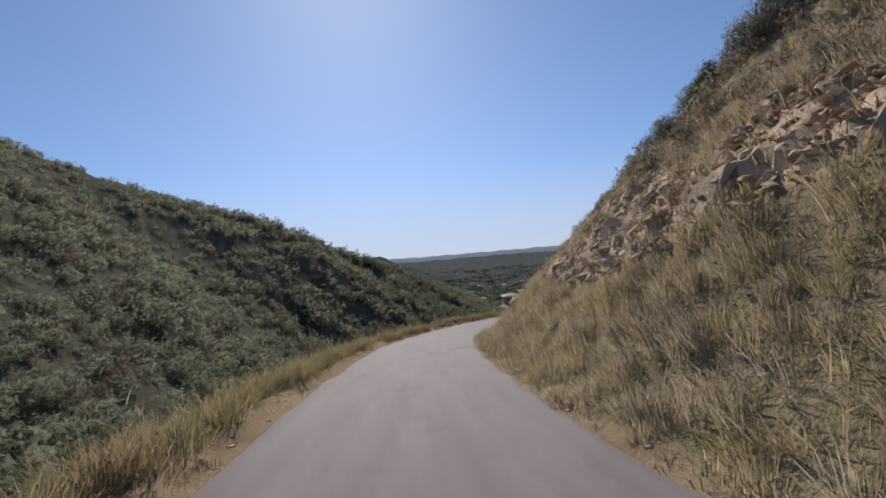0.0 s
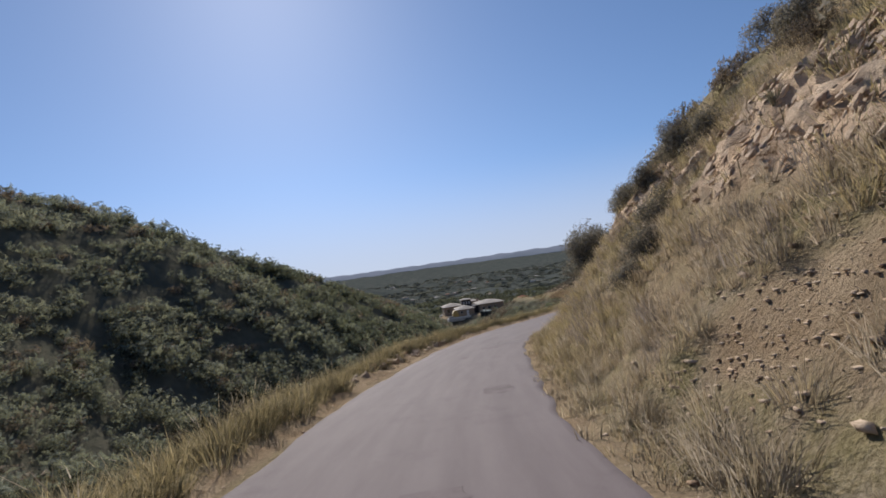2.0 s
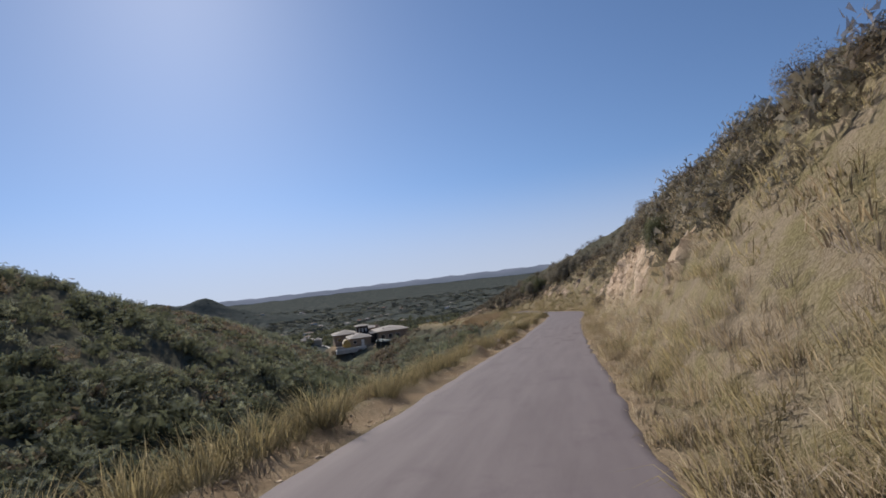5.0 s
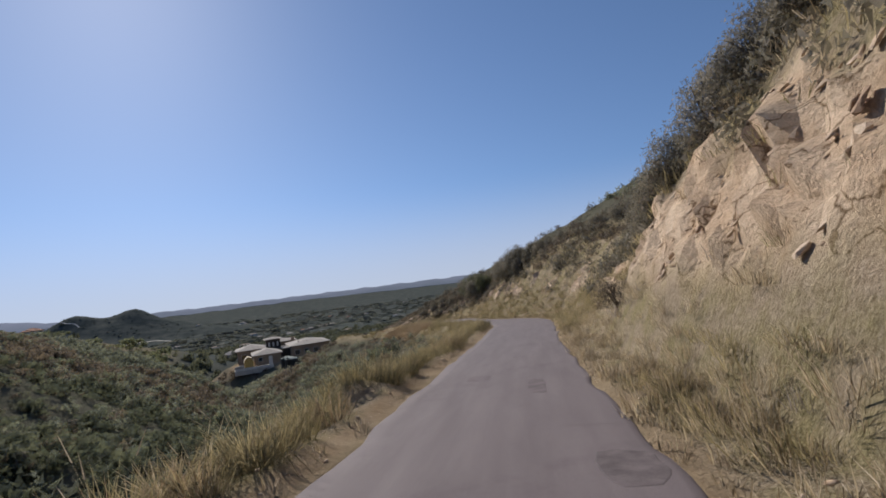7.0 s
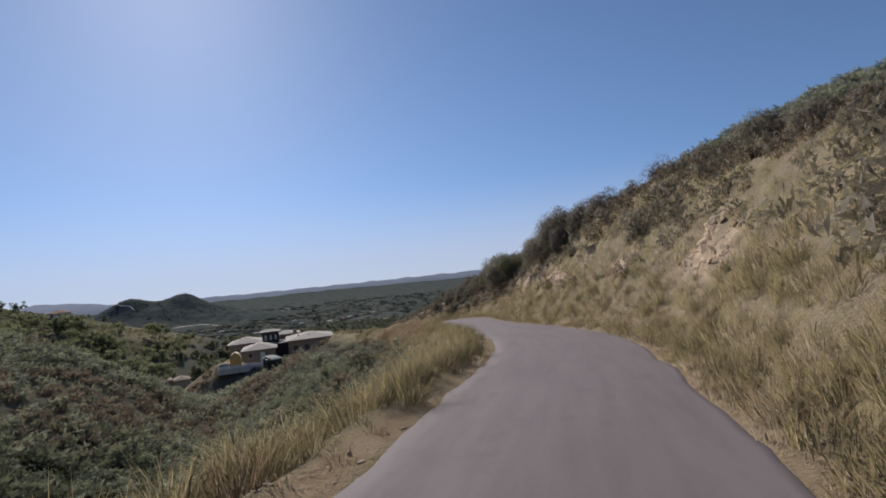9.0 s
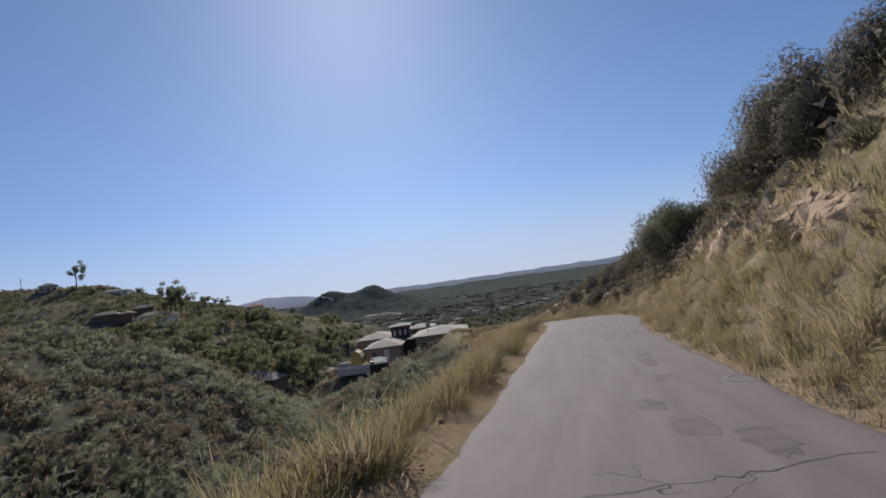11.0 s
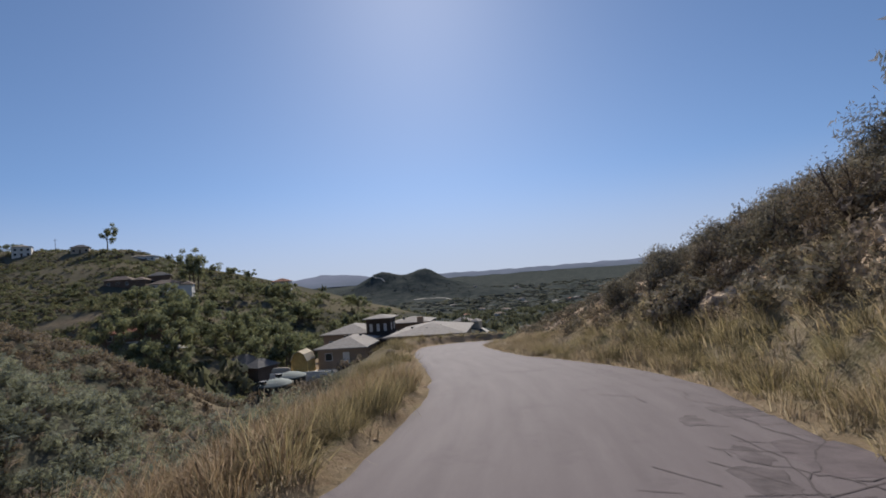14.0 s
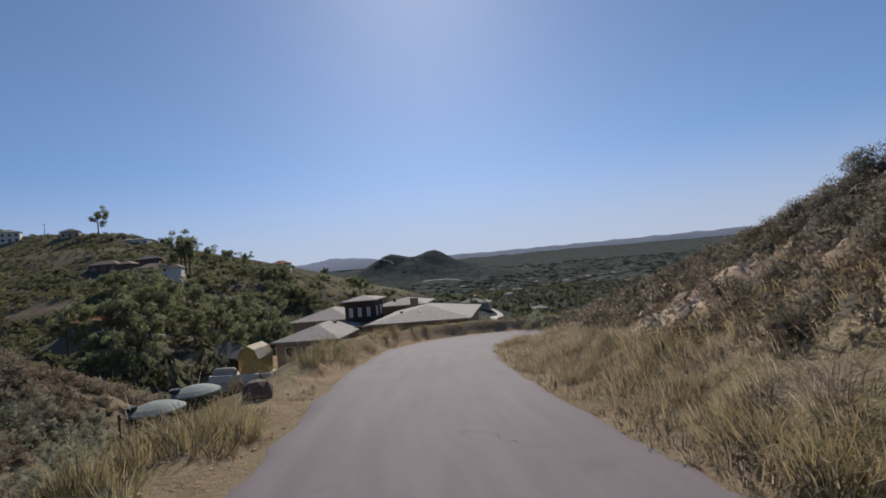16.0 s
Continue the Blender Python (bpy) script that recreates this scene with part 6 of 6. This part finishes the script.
def villa(x, y, yaw, w, d, h, roof, wall, label, rise=1.6, wing=0.0, base=None, over=0.5):
    """A distant house: walls, hipped roof, windows and a door; wing: a second block's length."""
    zg = float(np.min(on_ground([x, x - w / 2, x + w / 2, x], [y - d / 2, y, y, y + d / 2]))) if base is None else base
    root = tagged(new("villa"), label, "house", "houses in the valley")
    root.matrix_basis = pose(x, y, zg, 0, 0, yaw)
    box_part("wall", (-w / 2, w / 2, -d / 2, d / 2, -1.5, h), wall, root)
    hip_roof("roof", -w / 2, w / 2, -d / 2, d / 2, h + 0.03, rise, roof, root, over, 0.2)
    n_ = max(2, int(w / 3))
    for s_ in range(int(h // 2.8) or 1):
        for i in range(n_):
            window(root, -w / 2 + (i + 0.5) * w / n_, -d / 2, 0.9 + s_ * 2.8, 1.2, 1.3, "s")
    box_part("door", (-0.5, 0.5, -d / 2 - 0.05, -d / 2 - 0.004, 0, 2.1), M_BROWNWALL, root)
    if wing:
        box_part("wall", (w / 2 + 0.01, w / 2 + wing, -d / 2 - 1.2, d / 2 - 1.2, -1.5, h * 0.85), wall, root)
        hip_roof("roof", w / 2 + 0.5, w / 2 + wing, -d / 2 - 1.2, d / 2 - 1.2, h * 0.85 + 0.03, rise * 0.8, roof, root, over, 0.2)
    return root


villa(-54, 285.5, 30, 9, 6.5, 2.8, R_RED, M_BROWNWALL, "low house with a red clay tile roof on the hillside", 1.5, 5)
villa(-22.5, 292, -20, 9, 7, 3.2, R_DARK, M_BROWNWALL, "dark grey-roofed house among trees in the canyon", 2.4, 6)
villa(-12, 330, 15, 11, 8, 3.4, R_BROWN, M_CREAM, "pale house with a brown roof at the canyon mouth", 1.6, 6)
villa(-100, 366, 25, 12, 8, 5.8, R_BROWN, M_WHITEWALL, "two-storey white house on the hillside", 1.8, 5)
villa(-121, 364, 20, 11, 7, 3.2, R_BROWN, M_BROWNWALL, "brown house on the hillside", 1.8, 6)
villa(-112, 378, 28, 9, 7, 4.5, R_DARK, M_BROWNWALL, "dark-roofed house below the ridge", 1.8)
villa(-198, 425, 35, 9, 7, 3.6, R_DARK, M_CREAM, "grey-roofed house on the ridge", 1.8)
villa(-158, 424, 18, 17, 6, 3.2, R_GREY, M_WHITEWALL, "long low white house on the ridge", 0.6, 0, None, 0.3)
villa(-232, 420, 40, 9, 8, 6.2, R_GREY, M_WHITEWALL, "two-storey white house on the ridge", 1.2)
villa(-60, 352, 10, 10, 7, 3, R_BROWN, M_CREAM, "low house on a terrace of the hill", 1.5)
villa(21, 470, -10, 11, 8, 3.6, R_GREY, M_CREAM, "pale house beside a driveway in the valley", 2.0, 6)
rv = random.Random(17)
for i in range(70):
    yy = rv.uniform(380, 1500) if i < 40 else rv.uniform(600, 2600)
    xx = rv.uniform(-0.32, 0.62) * yy + 20
    villa(xx, yy, rv.uniform(-50, 50), rv.uniform(10, 17), rv.uniform(8, 11), rv.choice((3.2, 3.4, 5.6)), rv.choice((R_GREY, R_BROWN, R_RED, R_GREY)), rv.choice((M_CREAM, M_WHITEWALL, M_WHITEWALL, M_STUCCO)), "small pale house among trees on the valley floor", 1.7)
# a group of long white sheds far out
for i in range(6):
    villa(-60 + i * 24, 2350 + (i % 3) * 40, 4, 22, 14, 6, R_GREY, M_WHITEWALL, "long white building far out on the plain", 1.0)


def track(name, pts, width, material, label):
    """A lane draped over the ground."""
    pts = np.array(pts, float)
    s_ = np.concatenate([[0], np.cumsum(np.hypot(*np.diff(pts, axis=0).T))])
    at = np.linspace(0, s_[-1], max(12, int(s_[-1] / 5)))
    px, py = spline(at, s_, pts[:, 0]), spline(at, s_, pts[:, 1])
    tx, ty = np.gradient(px), np.gradient(py)
    ln = np.hypot(tx, ty)
    verts = []
    for sg in (-1, 0, 1):
        ex, ey = px - ty / ln * width / 2 * sg, py + tx / ln * width / 2 * sg
        verts.append(np.stack([ex, ey, on_ground(ex, ey) + 0.25], 1))
    n_ = len(at)
    verts = np.concatenate(verts)
    faces = [(i, i + 1, n_ + i + 1, n_ + i) for i in range(n_ - 1)] + [(n_ + i, n_ + i + 1, 2 * n_ + i + 1, 2 * n_ + i) for i in range(n_ - 1)]
    return tagged(new(name, mesh_of(name, verts, faces, [material])), label, "road", kind="structure")


track("driveway", [(38, 425), (35, 440), (38, 455), (34, 470), (30, 480)], 3.4, M_CONCRETE, "pale concrete driveway in the valley")
track("lane", [(-60, 287), (-50, 284), (-42, 287), (-38, 292)], 3, M_CONCRETE, "pale lane below the red-roofed house")
track("hill_road", [(-250, 1660), (-215, 1690), (-170, 1695), (-135, 1670), (-120, 1620)], 5, M_CONCRETE, "pale road cut round the foot of a far hill")
track("hill_track", [(-440, 1900), (-425, 1880), (-400, 1870), (-385, 1850)], 3, M_CONCRETE, "pale track on a far hill")

# ---- distance: hills on the horizon, with blue haze put into colour and glow ----
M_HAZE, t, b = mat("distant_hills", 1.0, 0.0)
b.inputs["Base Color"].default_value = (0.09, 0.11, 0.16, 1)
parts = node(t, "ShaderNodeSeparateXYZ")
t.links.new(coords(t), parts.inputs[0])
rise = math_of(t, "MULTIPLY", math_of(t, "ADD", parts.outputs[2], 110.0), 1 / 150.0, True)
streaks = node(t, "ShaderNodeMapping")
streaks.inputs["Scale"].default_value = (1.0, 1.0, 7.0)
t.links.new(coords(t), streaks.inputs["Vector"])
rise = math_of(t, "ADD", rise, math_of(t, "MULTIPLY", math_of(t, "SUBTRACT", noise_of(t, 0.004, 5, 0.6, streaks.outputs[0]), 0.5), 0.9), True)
# the haze is an emitted tone, paler towards the crest
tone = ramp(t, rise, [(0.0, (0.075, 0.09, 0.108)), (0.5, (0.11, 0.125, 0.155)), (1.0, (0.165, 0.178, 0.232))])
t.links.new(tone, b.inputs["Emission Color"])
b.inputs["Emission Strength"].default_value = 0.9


def backdrop():
    n_ = 240
    az = np.linspace(80, -80, n_)
    el = np.interp(az, [-80, -30, -20, -5, 4, 7, 12, 16, 18, 21, 24, 27, 32, 80], [0.4, 0.35, 0.3, 0.22, 0.2, 0.28, 0.15, 0.5, 0.85, 1.02, 0.6, 0.45, 0.4, 0.4])
    el = el + 0.035 * np.sin(az * 3.1) + 0.03 * np.sin(az * 7.7 + 1) + 0.02 * np.sin(az * 17 + 2)
    r_ = 4500
    verts = []
    for e_ in (None, el * 0.4 - 0.3, el):
        ex = np.full(n_, -3.2) if e_ is None else e_
        verts.append(np.stack([40 - np.sin(np.radians(az)) * r_, 120 + np.cos(np.radians(az)) * r_, -12 + np.tan(np.radians(ex)) * r_], 1))
    faces = [(k * n_ + i, k * n_ + i + 1, (k + 1) * n_ + i + 1, (k + 1) * n_ + i) for k in range(2) for i in range(n_ - 1)]
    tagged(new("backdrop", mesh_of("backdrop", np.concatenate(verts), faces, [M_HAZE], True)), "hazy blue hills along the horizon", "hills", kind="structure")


backdrop()


# ---- trees ----
def tree(seed, h, spread, material, leaves=2200, leaf=0.28, limbs=7, bare=0.35, lobes=16, name="tree"):
    """A tapering trunk that forks into limbs, with leaves in uneven lobes."""
    r = random.Random(seed)
    root = new(name)
    bm = bmesh.new()
    lean = Vector((r.uniform(-0.06, 0.06) * h, r.uniform(-0.06, 0.06) * h, 0))
    top = Vector((0, 0, h * 0.85)) + lean
    limb(bm, [(0, 0, -0.4), Vector((0, 0, h * 0.3)) + lean * 0.3, Vector((0, 0, h * 0.6)) + lean * 0.7, top], h * 0.028, h * 0.006, 7)
    ends = [top]
    for i in range(limbs):
        u_ = r.uniform(bare, 0.8)
        st = Vector((0, 0, h * u_)) + lean * u_
        a = i * 2.4 + r.uniform(-0.4, 0.4)
        k = spread * r.uniform(0.55, 1.0)
        en = st + Vector((math.cos(a) * k, math.sin(a) * k, h * r.uniform(0.08, 0.24)))
        limb(bm, [st, st.lerp(en, 0.5) + Vector((0, 0, h * 0.03)), en], h * 0.012, h * 0.003, 5)
        ends.append(en)
    part("trunk", bm, M_WOOD, root)
    rn = np.random.RandomState(seed)
    c = np.array([[*(Vector(ends[rn.randint(len(ends))]) + Vector(rn.randn(3) * spread * 0.22))] for _ in range(lobes)])
    lr = spread * (0.22 + 0.2 * rn.rand(lobes))
    w_ = rn.randint(lobes, size=leaves)
    d = rn.randn(leaves, 3)
    d /= np.linalg.norm(d, axis=1)[:, None]
    p = c[w_] + d * (lr[w_] * (0.5 + 0.55 * rn.rand(leaves)))[:, None] * [1, 1, 0.8]
    face = d + 0.6 * rn.randn(leaves, 3)
    u_ = np.cross(face, rn.randn(leaves, 3))
    u_ /= np.linalg.norm(u_, axis=1)[:, None]
    t_ = np.cross(u_, face)
    t_ /= np.linalg.norm(t_, axis=1)[:, None]
    s = leaf * (0.6 + 0.8 * rn.rand(leaves))[:, None]
    v = np.stack([p - u_ * s - t_ * s * 0.6, p - u_ * s * 0.4 + t_ * s * 0.6, p + u_ * s * 1.2], 1).reshape(-1, 3)
    nv = np.repeat(d * 0.8 + UP3 * 0.2 + 0.2 * rn.randn(leaves, 3), 3, 0)
    cr = new("crown", fast_mesh("crown", v, np.arange(3 * leaves).reshape(-1, 3), material, nv / np.linalg.norm(nv, axis=1)[:, None]))
    cr.parent = root
    return root


euc = [tagged(tree(300 + s, 13, 4.2, M_TREE, 1700, 0.40, 9, 0.3, 20), "tall grey-green eucalyptus tree in the canyon", "tree", "trees in the canyon") for s in range(3)]
oak = [tagged(tree(320 + s, 7, 3.6, M_TREE, 1300, 0.40, 9, 0.3, 18), "round dark green tree on the hillside", "tree", "trees in the canyon") for s in range(3)]
rt = random.Random(23)
for x_, y_, s_ in ((-35, 269, 1.0), (-30, 272, 1.1), (-27, 266, 0.9), (-40, 276, 1.05), (-33, 262, 0.85), (-45, 280, 0.9), (-38, 285, 1.0), (-12, 296, 1.1), (-6, 304, 1.0), (-15, 305, 1.0), (-47, 300, 1.0), (-52, 310, 0.9), (-30, 300, 0.95), (-22, 310, 1.0), (-62, 315, 0.9), (-40, 320, 1.0)):
    plant(rt.choice(euc), x_, y_, s_, rt.uniform(0, 360), 0.2)
for i in range(115):
    x_, y_ = rt.uniform(-150, -10), rt.uniform(285, 415)
    if -20 - x_ > (y_ - 250) * 1.25 or any(math.hypot(x_ - vx - 4, y_ - vy + 6) < 8 for vx, vy in ((-54, 285.5), (-22.5, 292), (-100, 366), (-121, 364), (-112, 378), (-60, 352))):
        continue
    plant(rt.choice(oak), x_, y_, rt.uniform(0.6, 1.15) * (0.5 if float(on_ground([x_], [y_])[0]) > -16 else 1.0), rt.uniform(0, 360), 0.2)
for x_, y_, s_ in ((-183, 428, 1.15), (-240, 424, 0.9), (-246, 421, 0.8), (-100, 386, 1.3), (-96, 383, 1.1), (-105, 390, 1.2), (-120, 420, 0.8), (-112, 424, 0.85), (-105, 428, 0.9), (-96, 432, 0.8)):
    plant(euc[0] if s_ > 1 else rt.choice(oak), x_, y_, s_, rt.uniform(0, 360), 0.2)
for pr, (x_, y_) in zip(euc + oak, ((-48, 272), (-10, 312), (-42, 292), (-70, 330), (-85, 345), (-64, 338))):
    pr.matrix_basis = pose(x_, y_, float(on_ground([x_], [y_])[0]) - 0.2)
pole = tagged(new("utility_pole"), "wooden utility pole on the ridge", "utility pole")
zp = float(on_ground([-214.0], [424.0])[0])
bm = bmesh.new()
limb(bm, [(-214, 424, zp - 0.5), (-214, 424, zp + 8.5)], 0.16, 0.11, 8)
part("post", bm, M_WOOD, pole)
box_part("crossarm", (-215.2, -212.8, 423.9, 424.02, zp + 7.6, zp + 7.75), M_WOOD, pole)

# woods on the valley floor and the slopes, and the brush beyond the road's bend
WOOD = [clump(28, 0.35, 400 + s, 7, 0.9, (1.0, 0.55)) for s in range(5)]
rw = np.random.RandomState(31)
N = 8500
yy = 250 + 850 * rw.rand(N) ** 0.8
xx = 30 + (rw.rand(N) * 1.15 - 0.42) * (yy + 60)
keep = (np.hypot((xx - 33) / 1.15, yy - 229) > 32) & (fbm(xx, yy, 0.025, 3, 2.0) + rw.randn(N) * 0.35 > -0.35)
zz_ = on_ground(xx, yy)
keep &= (zz_ < -36) | (rw.rand(N) < 0.12)
keep &= ~((np.abs(xx - 36) < 9) & (yy > 300) & (yy < 486))
xx, yy = xx[keep], yy[keep]
sz = 1.6 + 2.6 * rw.rand(len(xx)) ** 1.5 + 0.0012 * yy
M_VALLEY = leafy("valley_leaf", [(0.15, (0.088, 0.104, 0.078)), (0.45, (0.136, 0.15, 0.108)), (0.7, (0.182, 0.188, 0.135)), (0.92, (0.235, 0.22, 0.165))], 0.5, 0.03, 0.45, 0.2)
stuff("valley_trees", spread_out(WOOD, rw.randint(5, size=len(xx)), np.stack([xx, yy, on_ground(xx, yy) - 0.3], 1), rw.rand(len(xx)) * 6.28, np.stack([sz, sz, sz * (0.9 + 0.8 * rw.rand(len(xx)))], 1)), M_VALLEY, "dark green trees spread over the valley", "trees")
# greyer and bluer than the valley leaves: distance haze put into the colour
M_FARWOOD = leafy("hazed_far_leaf", [(0.2, (0.11, 0.126, 0.118)), (0.5, (0.145, 0.16, 0.15)), (0.85, (0.19, 0.198, 0.18))], 0.5, 0.01)
M_HILL = leafy("garden_leaf", [(0.15, (0.112, 0.129, 0.0806)), (0.4, (0.174, 0.193, 0.112)), (0.65, (0.241, 0.241, 0.14)), (0.9, (0.336, 0.297, 0.196))], 0.45, 0.035, 0.55, 0.25)
FARW = [clump(10, 0.7, 420 + s, 5, 0.8) for s in range(5)]
N = 14000
yy = 1000 + 3400 * rw.rand(N) ** 1.3
xx = 30 + (rw.rand(N) * 1.5 - 0.6) * yy
keep = (fbm(xx, yy, 0.006, 3, 2.0) + rw.randn(N) * 0.4 > -0.3) & ((on_ground(xx, yy) < -84) | (rw.rand(N) < 0.5))
xx, yy = xx[keep], yy[keep]
hx, hy = -340 + 230 * rw.randn(300), 1890 + 110 * rw.randn(300)
xx, yy = np.concatenate([xx, hx]), np.concatenate([yy, hy])
sz = (4 + 5 * rw.rand(len(xx)) ** 1.5) * np.where(on_ground(xx, yy) > -84, 0.38, 1.0)
stuff("far_woods", spread_out(FARW, rw.randint(5, size=len(xx)), np.stack([xx, yy, on_ground(xx, yy) - 1], 1), rw.rand(len(xx)) * 6.28, np.stack([sz * 2.3, sz * 2.3, sz * 0.6], 1)), M_FARWOOD, "woods far out on the plain, haze greyed into their leaves", "trees")
N = 1700
yy = 207 + 260 * rw.rand(N) ** 1.3
xx = 48 + rw.rand(N) ** 0.9 * 230
yy2 = 120 + 110 * rw.rand(900)
xx2 = mid_x(yy2) + 40 + rw.rand(900) * 60
xx, yy = np.concatenate([xx, xx2]), np.concatenate([yy, yy2])
keep = np.hypot((xx - 33) / 1.15, yy - 229) > 19
xx, yy = xx[keep], yy[keep]
sz = 1.0 + 1.2 * rw.rand(len(xx))
CHF = [clump(56, 0.22, 440 + s, 7, 0.85, (1.0, 0.55)) for s in range(4)]
stuff("slope_chaparral", spread_out(CHF, rw.randint(4, size=len(xx)), np.stack([xx, yy, on_ground(xx, yy) - 0.15], 1), rw.rand(len(xx)) * 6.28, sz), M_LEAF_W, "dark chaparral on the slope beyond the bend", "chaparral")
N = 9000
yy = 255 + 190 * rw.rand(N)
xx = -8 - (rw.rand(N) ** 0.85) * (yy - 190) * 1.15
keep = (fbm(xx, yy, 0.045, 3, 22.0) - rw.randn(N) * 0.35 < 0.35) & (np.hypot((xx + 96) / 13, (yy - 312) / 5) > 1)
for vx, vy in ((-54, 285.5), (-22.5, 292), (-100, 366), (-121, 364), (-112, 378), (-198, 425), (-158, 424), (-232, 420), (-60, 352)):
    keep &= np.hypot(xx - vx - 1.5, (yy - vy + 5) * 0.9) > 7.5
xx, yy = xx[keep], yy[keep]
sz = 0.8 + 1.4 * rw.rand(len(xx)) ** 1.5
HILL = [clump(34, 0.28, 460 + s, 6, 0.8, (1.0, 0.55)) for s in range(4)]
hill_m = rw.rand(len(xx)) < 0.7
hz = np.stack([xx, yy, on_ground(xx, yy) - 0.2], 1)
stuff("hill_shrubs", spread_out(HILL, np.where(hill_m, rw.randint(4, size=len(xx)), -1), hz, rw.rand(len(xx)) * 6.28, sz), M_HILL, "green shrubs over the hill with houses", "shrubs")
stuff("hill_dry_brush", spread_out(HILL, np.where(hill_m, -1, rw.randint(4, size=len(xx))), hz, rw.rand(len(xx)) * 6.28, sz * 0.7), M_BROWN, "brown brush over the hill with houses", "brush")
N = 1000
aa, rr_ = rw.rand(N) * 6.28, 13.4 + 25 * rw.rand(N)
xx, yy = 36 + rr_ * 1.1 * np.cos(aa), 229 + rr_ * np.sin(aa)
keep = (yy < 226) & (lane(xx, yy)[1] < -6)
xx, yy = xx[keep], yy[keep]
stuff("house_slope_brush", spread_out(CHF, rw.randint(4, size=len(xx)), np.stack([xx, yy, on_ground(xx, yy) - 0.05], 1), rw.rand(len(xx)) * 6.28, 0.5 + 0.7 * rw.rand(len(xx))), M_BROWN, "scattered brush on the eroded slope below the house", "brush")


# ---- yuccas and stalks ----
def yucca(x, y, r, stalk=0.0, tilt=0.0, head=True, label="spiky grey-green yucca rosette on the bank", leaf=None):
    root = tagged(new("yucca"), label, "yucca", "yuccas on the bank")
    zg = float(on_ground([x], [y])[0])
    root.matrix_basis = pose(x, y, zg, 0, tilt, x * 50 % 360)
    v, f_, _ = blades(80, r * 0.8, r * 0.12, 1.25, r * 0.045, int(x * 7) % 1000, 0.1)
    ob = new("leaves", fast_mesh("leaves", v, f_, leaf or M_YUCCA))
    ob.parent = root
    if stalk:
        bm = bmesh.new()
        limb(bm, [(0, 0, 0), (0.02, 0, stalk * 0.5), (0, 0.03, stalk)], 0.03, 0.015, 6)
        part("stalk", bm, M_TWIG, root, "bare dry flower stalk")
    if stalk and head:
        bm = bmesh.new()
        rq = random.Random(3)
        for i in range(40):
            zz = stalk * (0.72 + 0.3 * i / 40)
            a = rq.uniform(0, 6.28)
            bmesh.ops.create_icosphere(bm, subdivisions=1, radius=0.045, matrix=Matrix.Translation((math.cos(a) * 0.09, math.sin(a) * 0.09, zz)))
        part("seed_head", bm, M_PIPE, root, "dark dry seed head")
    return root


M_YUCCA = leafy("yucca_leaf", [(0.2, (0.19, 0.185, 0.13)), (0.8, (0.38, 0.35, 0.27))], 0.15, 1.0)
for y_, e_, r_, st in ((80, 5.8, 0.7, 0), (37, 5.6, 0.6, 0), (25, 2.0, 0.6, 0), (52, 6.2, 0.6, 0), (144, 4.5, 0.5, 0)):
    px, py = place(y_, e_)
    yucca(px, py, r_, st, 6 if st else 0)
yucca(59.32, 174.6, 0.75, 1.75, 3, False, "pale spiky yucca with a bare stalk above the grass")
yucca(58.44, 178.0, 0.6)
yucca(57.3, 181.1, 0.65)
yucca(46.0, 130.6, 0.75, 0, 0, False, "pale dead yucca clump beside the shoulder", M_STRAW)
yucca(36.7, 90.4, 0.5, 2.9, -3, True, "yucca with a tall dry flower stalk on the bank top")
px, py = place(89.4, 2.0, False)
yucca(px, py, 0.9, 0, 0, False, "pale dead yucca clump beside the shoulder", M_STRAW)
px, py = place(150.5, 2.6)
zg = float(on_ground([px], [py])[0])
stake = tagged(new("dry_stalk"), "bare dry plant stalk leaning over the grass", "stalk")
stake.matrix_basis = pose(px, py, zg, 0, -8, 60)
bm = bmesh.new()
limb(bm, [(0, 0, -0.2), (0.03, 0.02, 1.0), (0.0, 0.0, 1.9)], 0.022, 0.012, 6)
part("stem", bm, M_TWIG, stake)
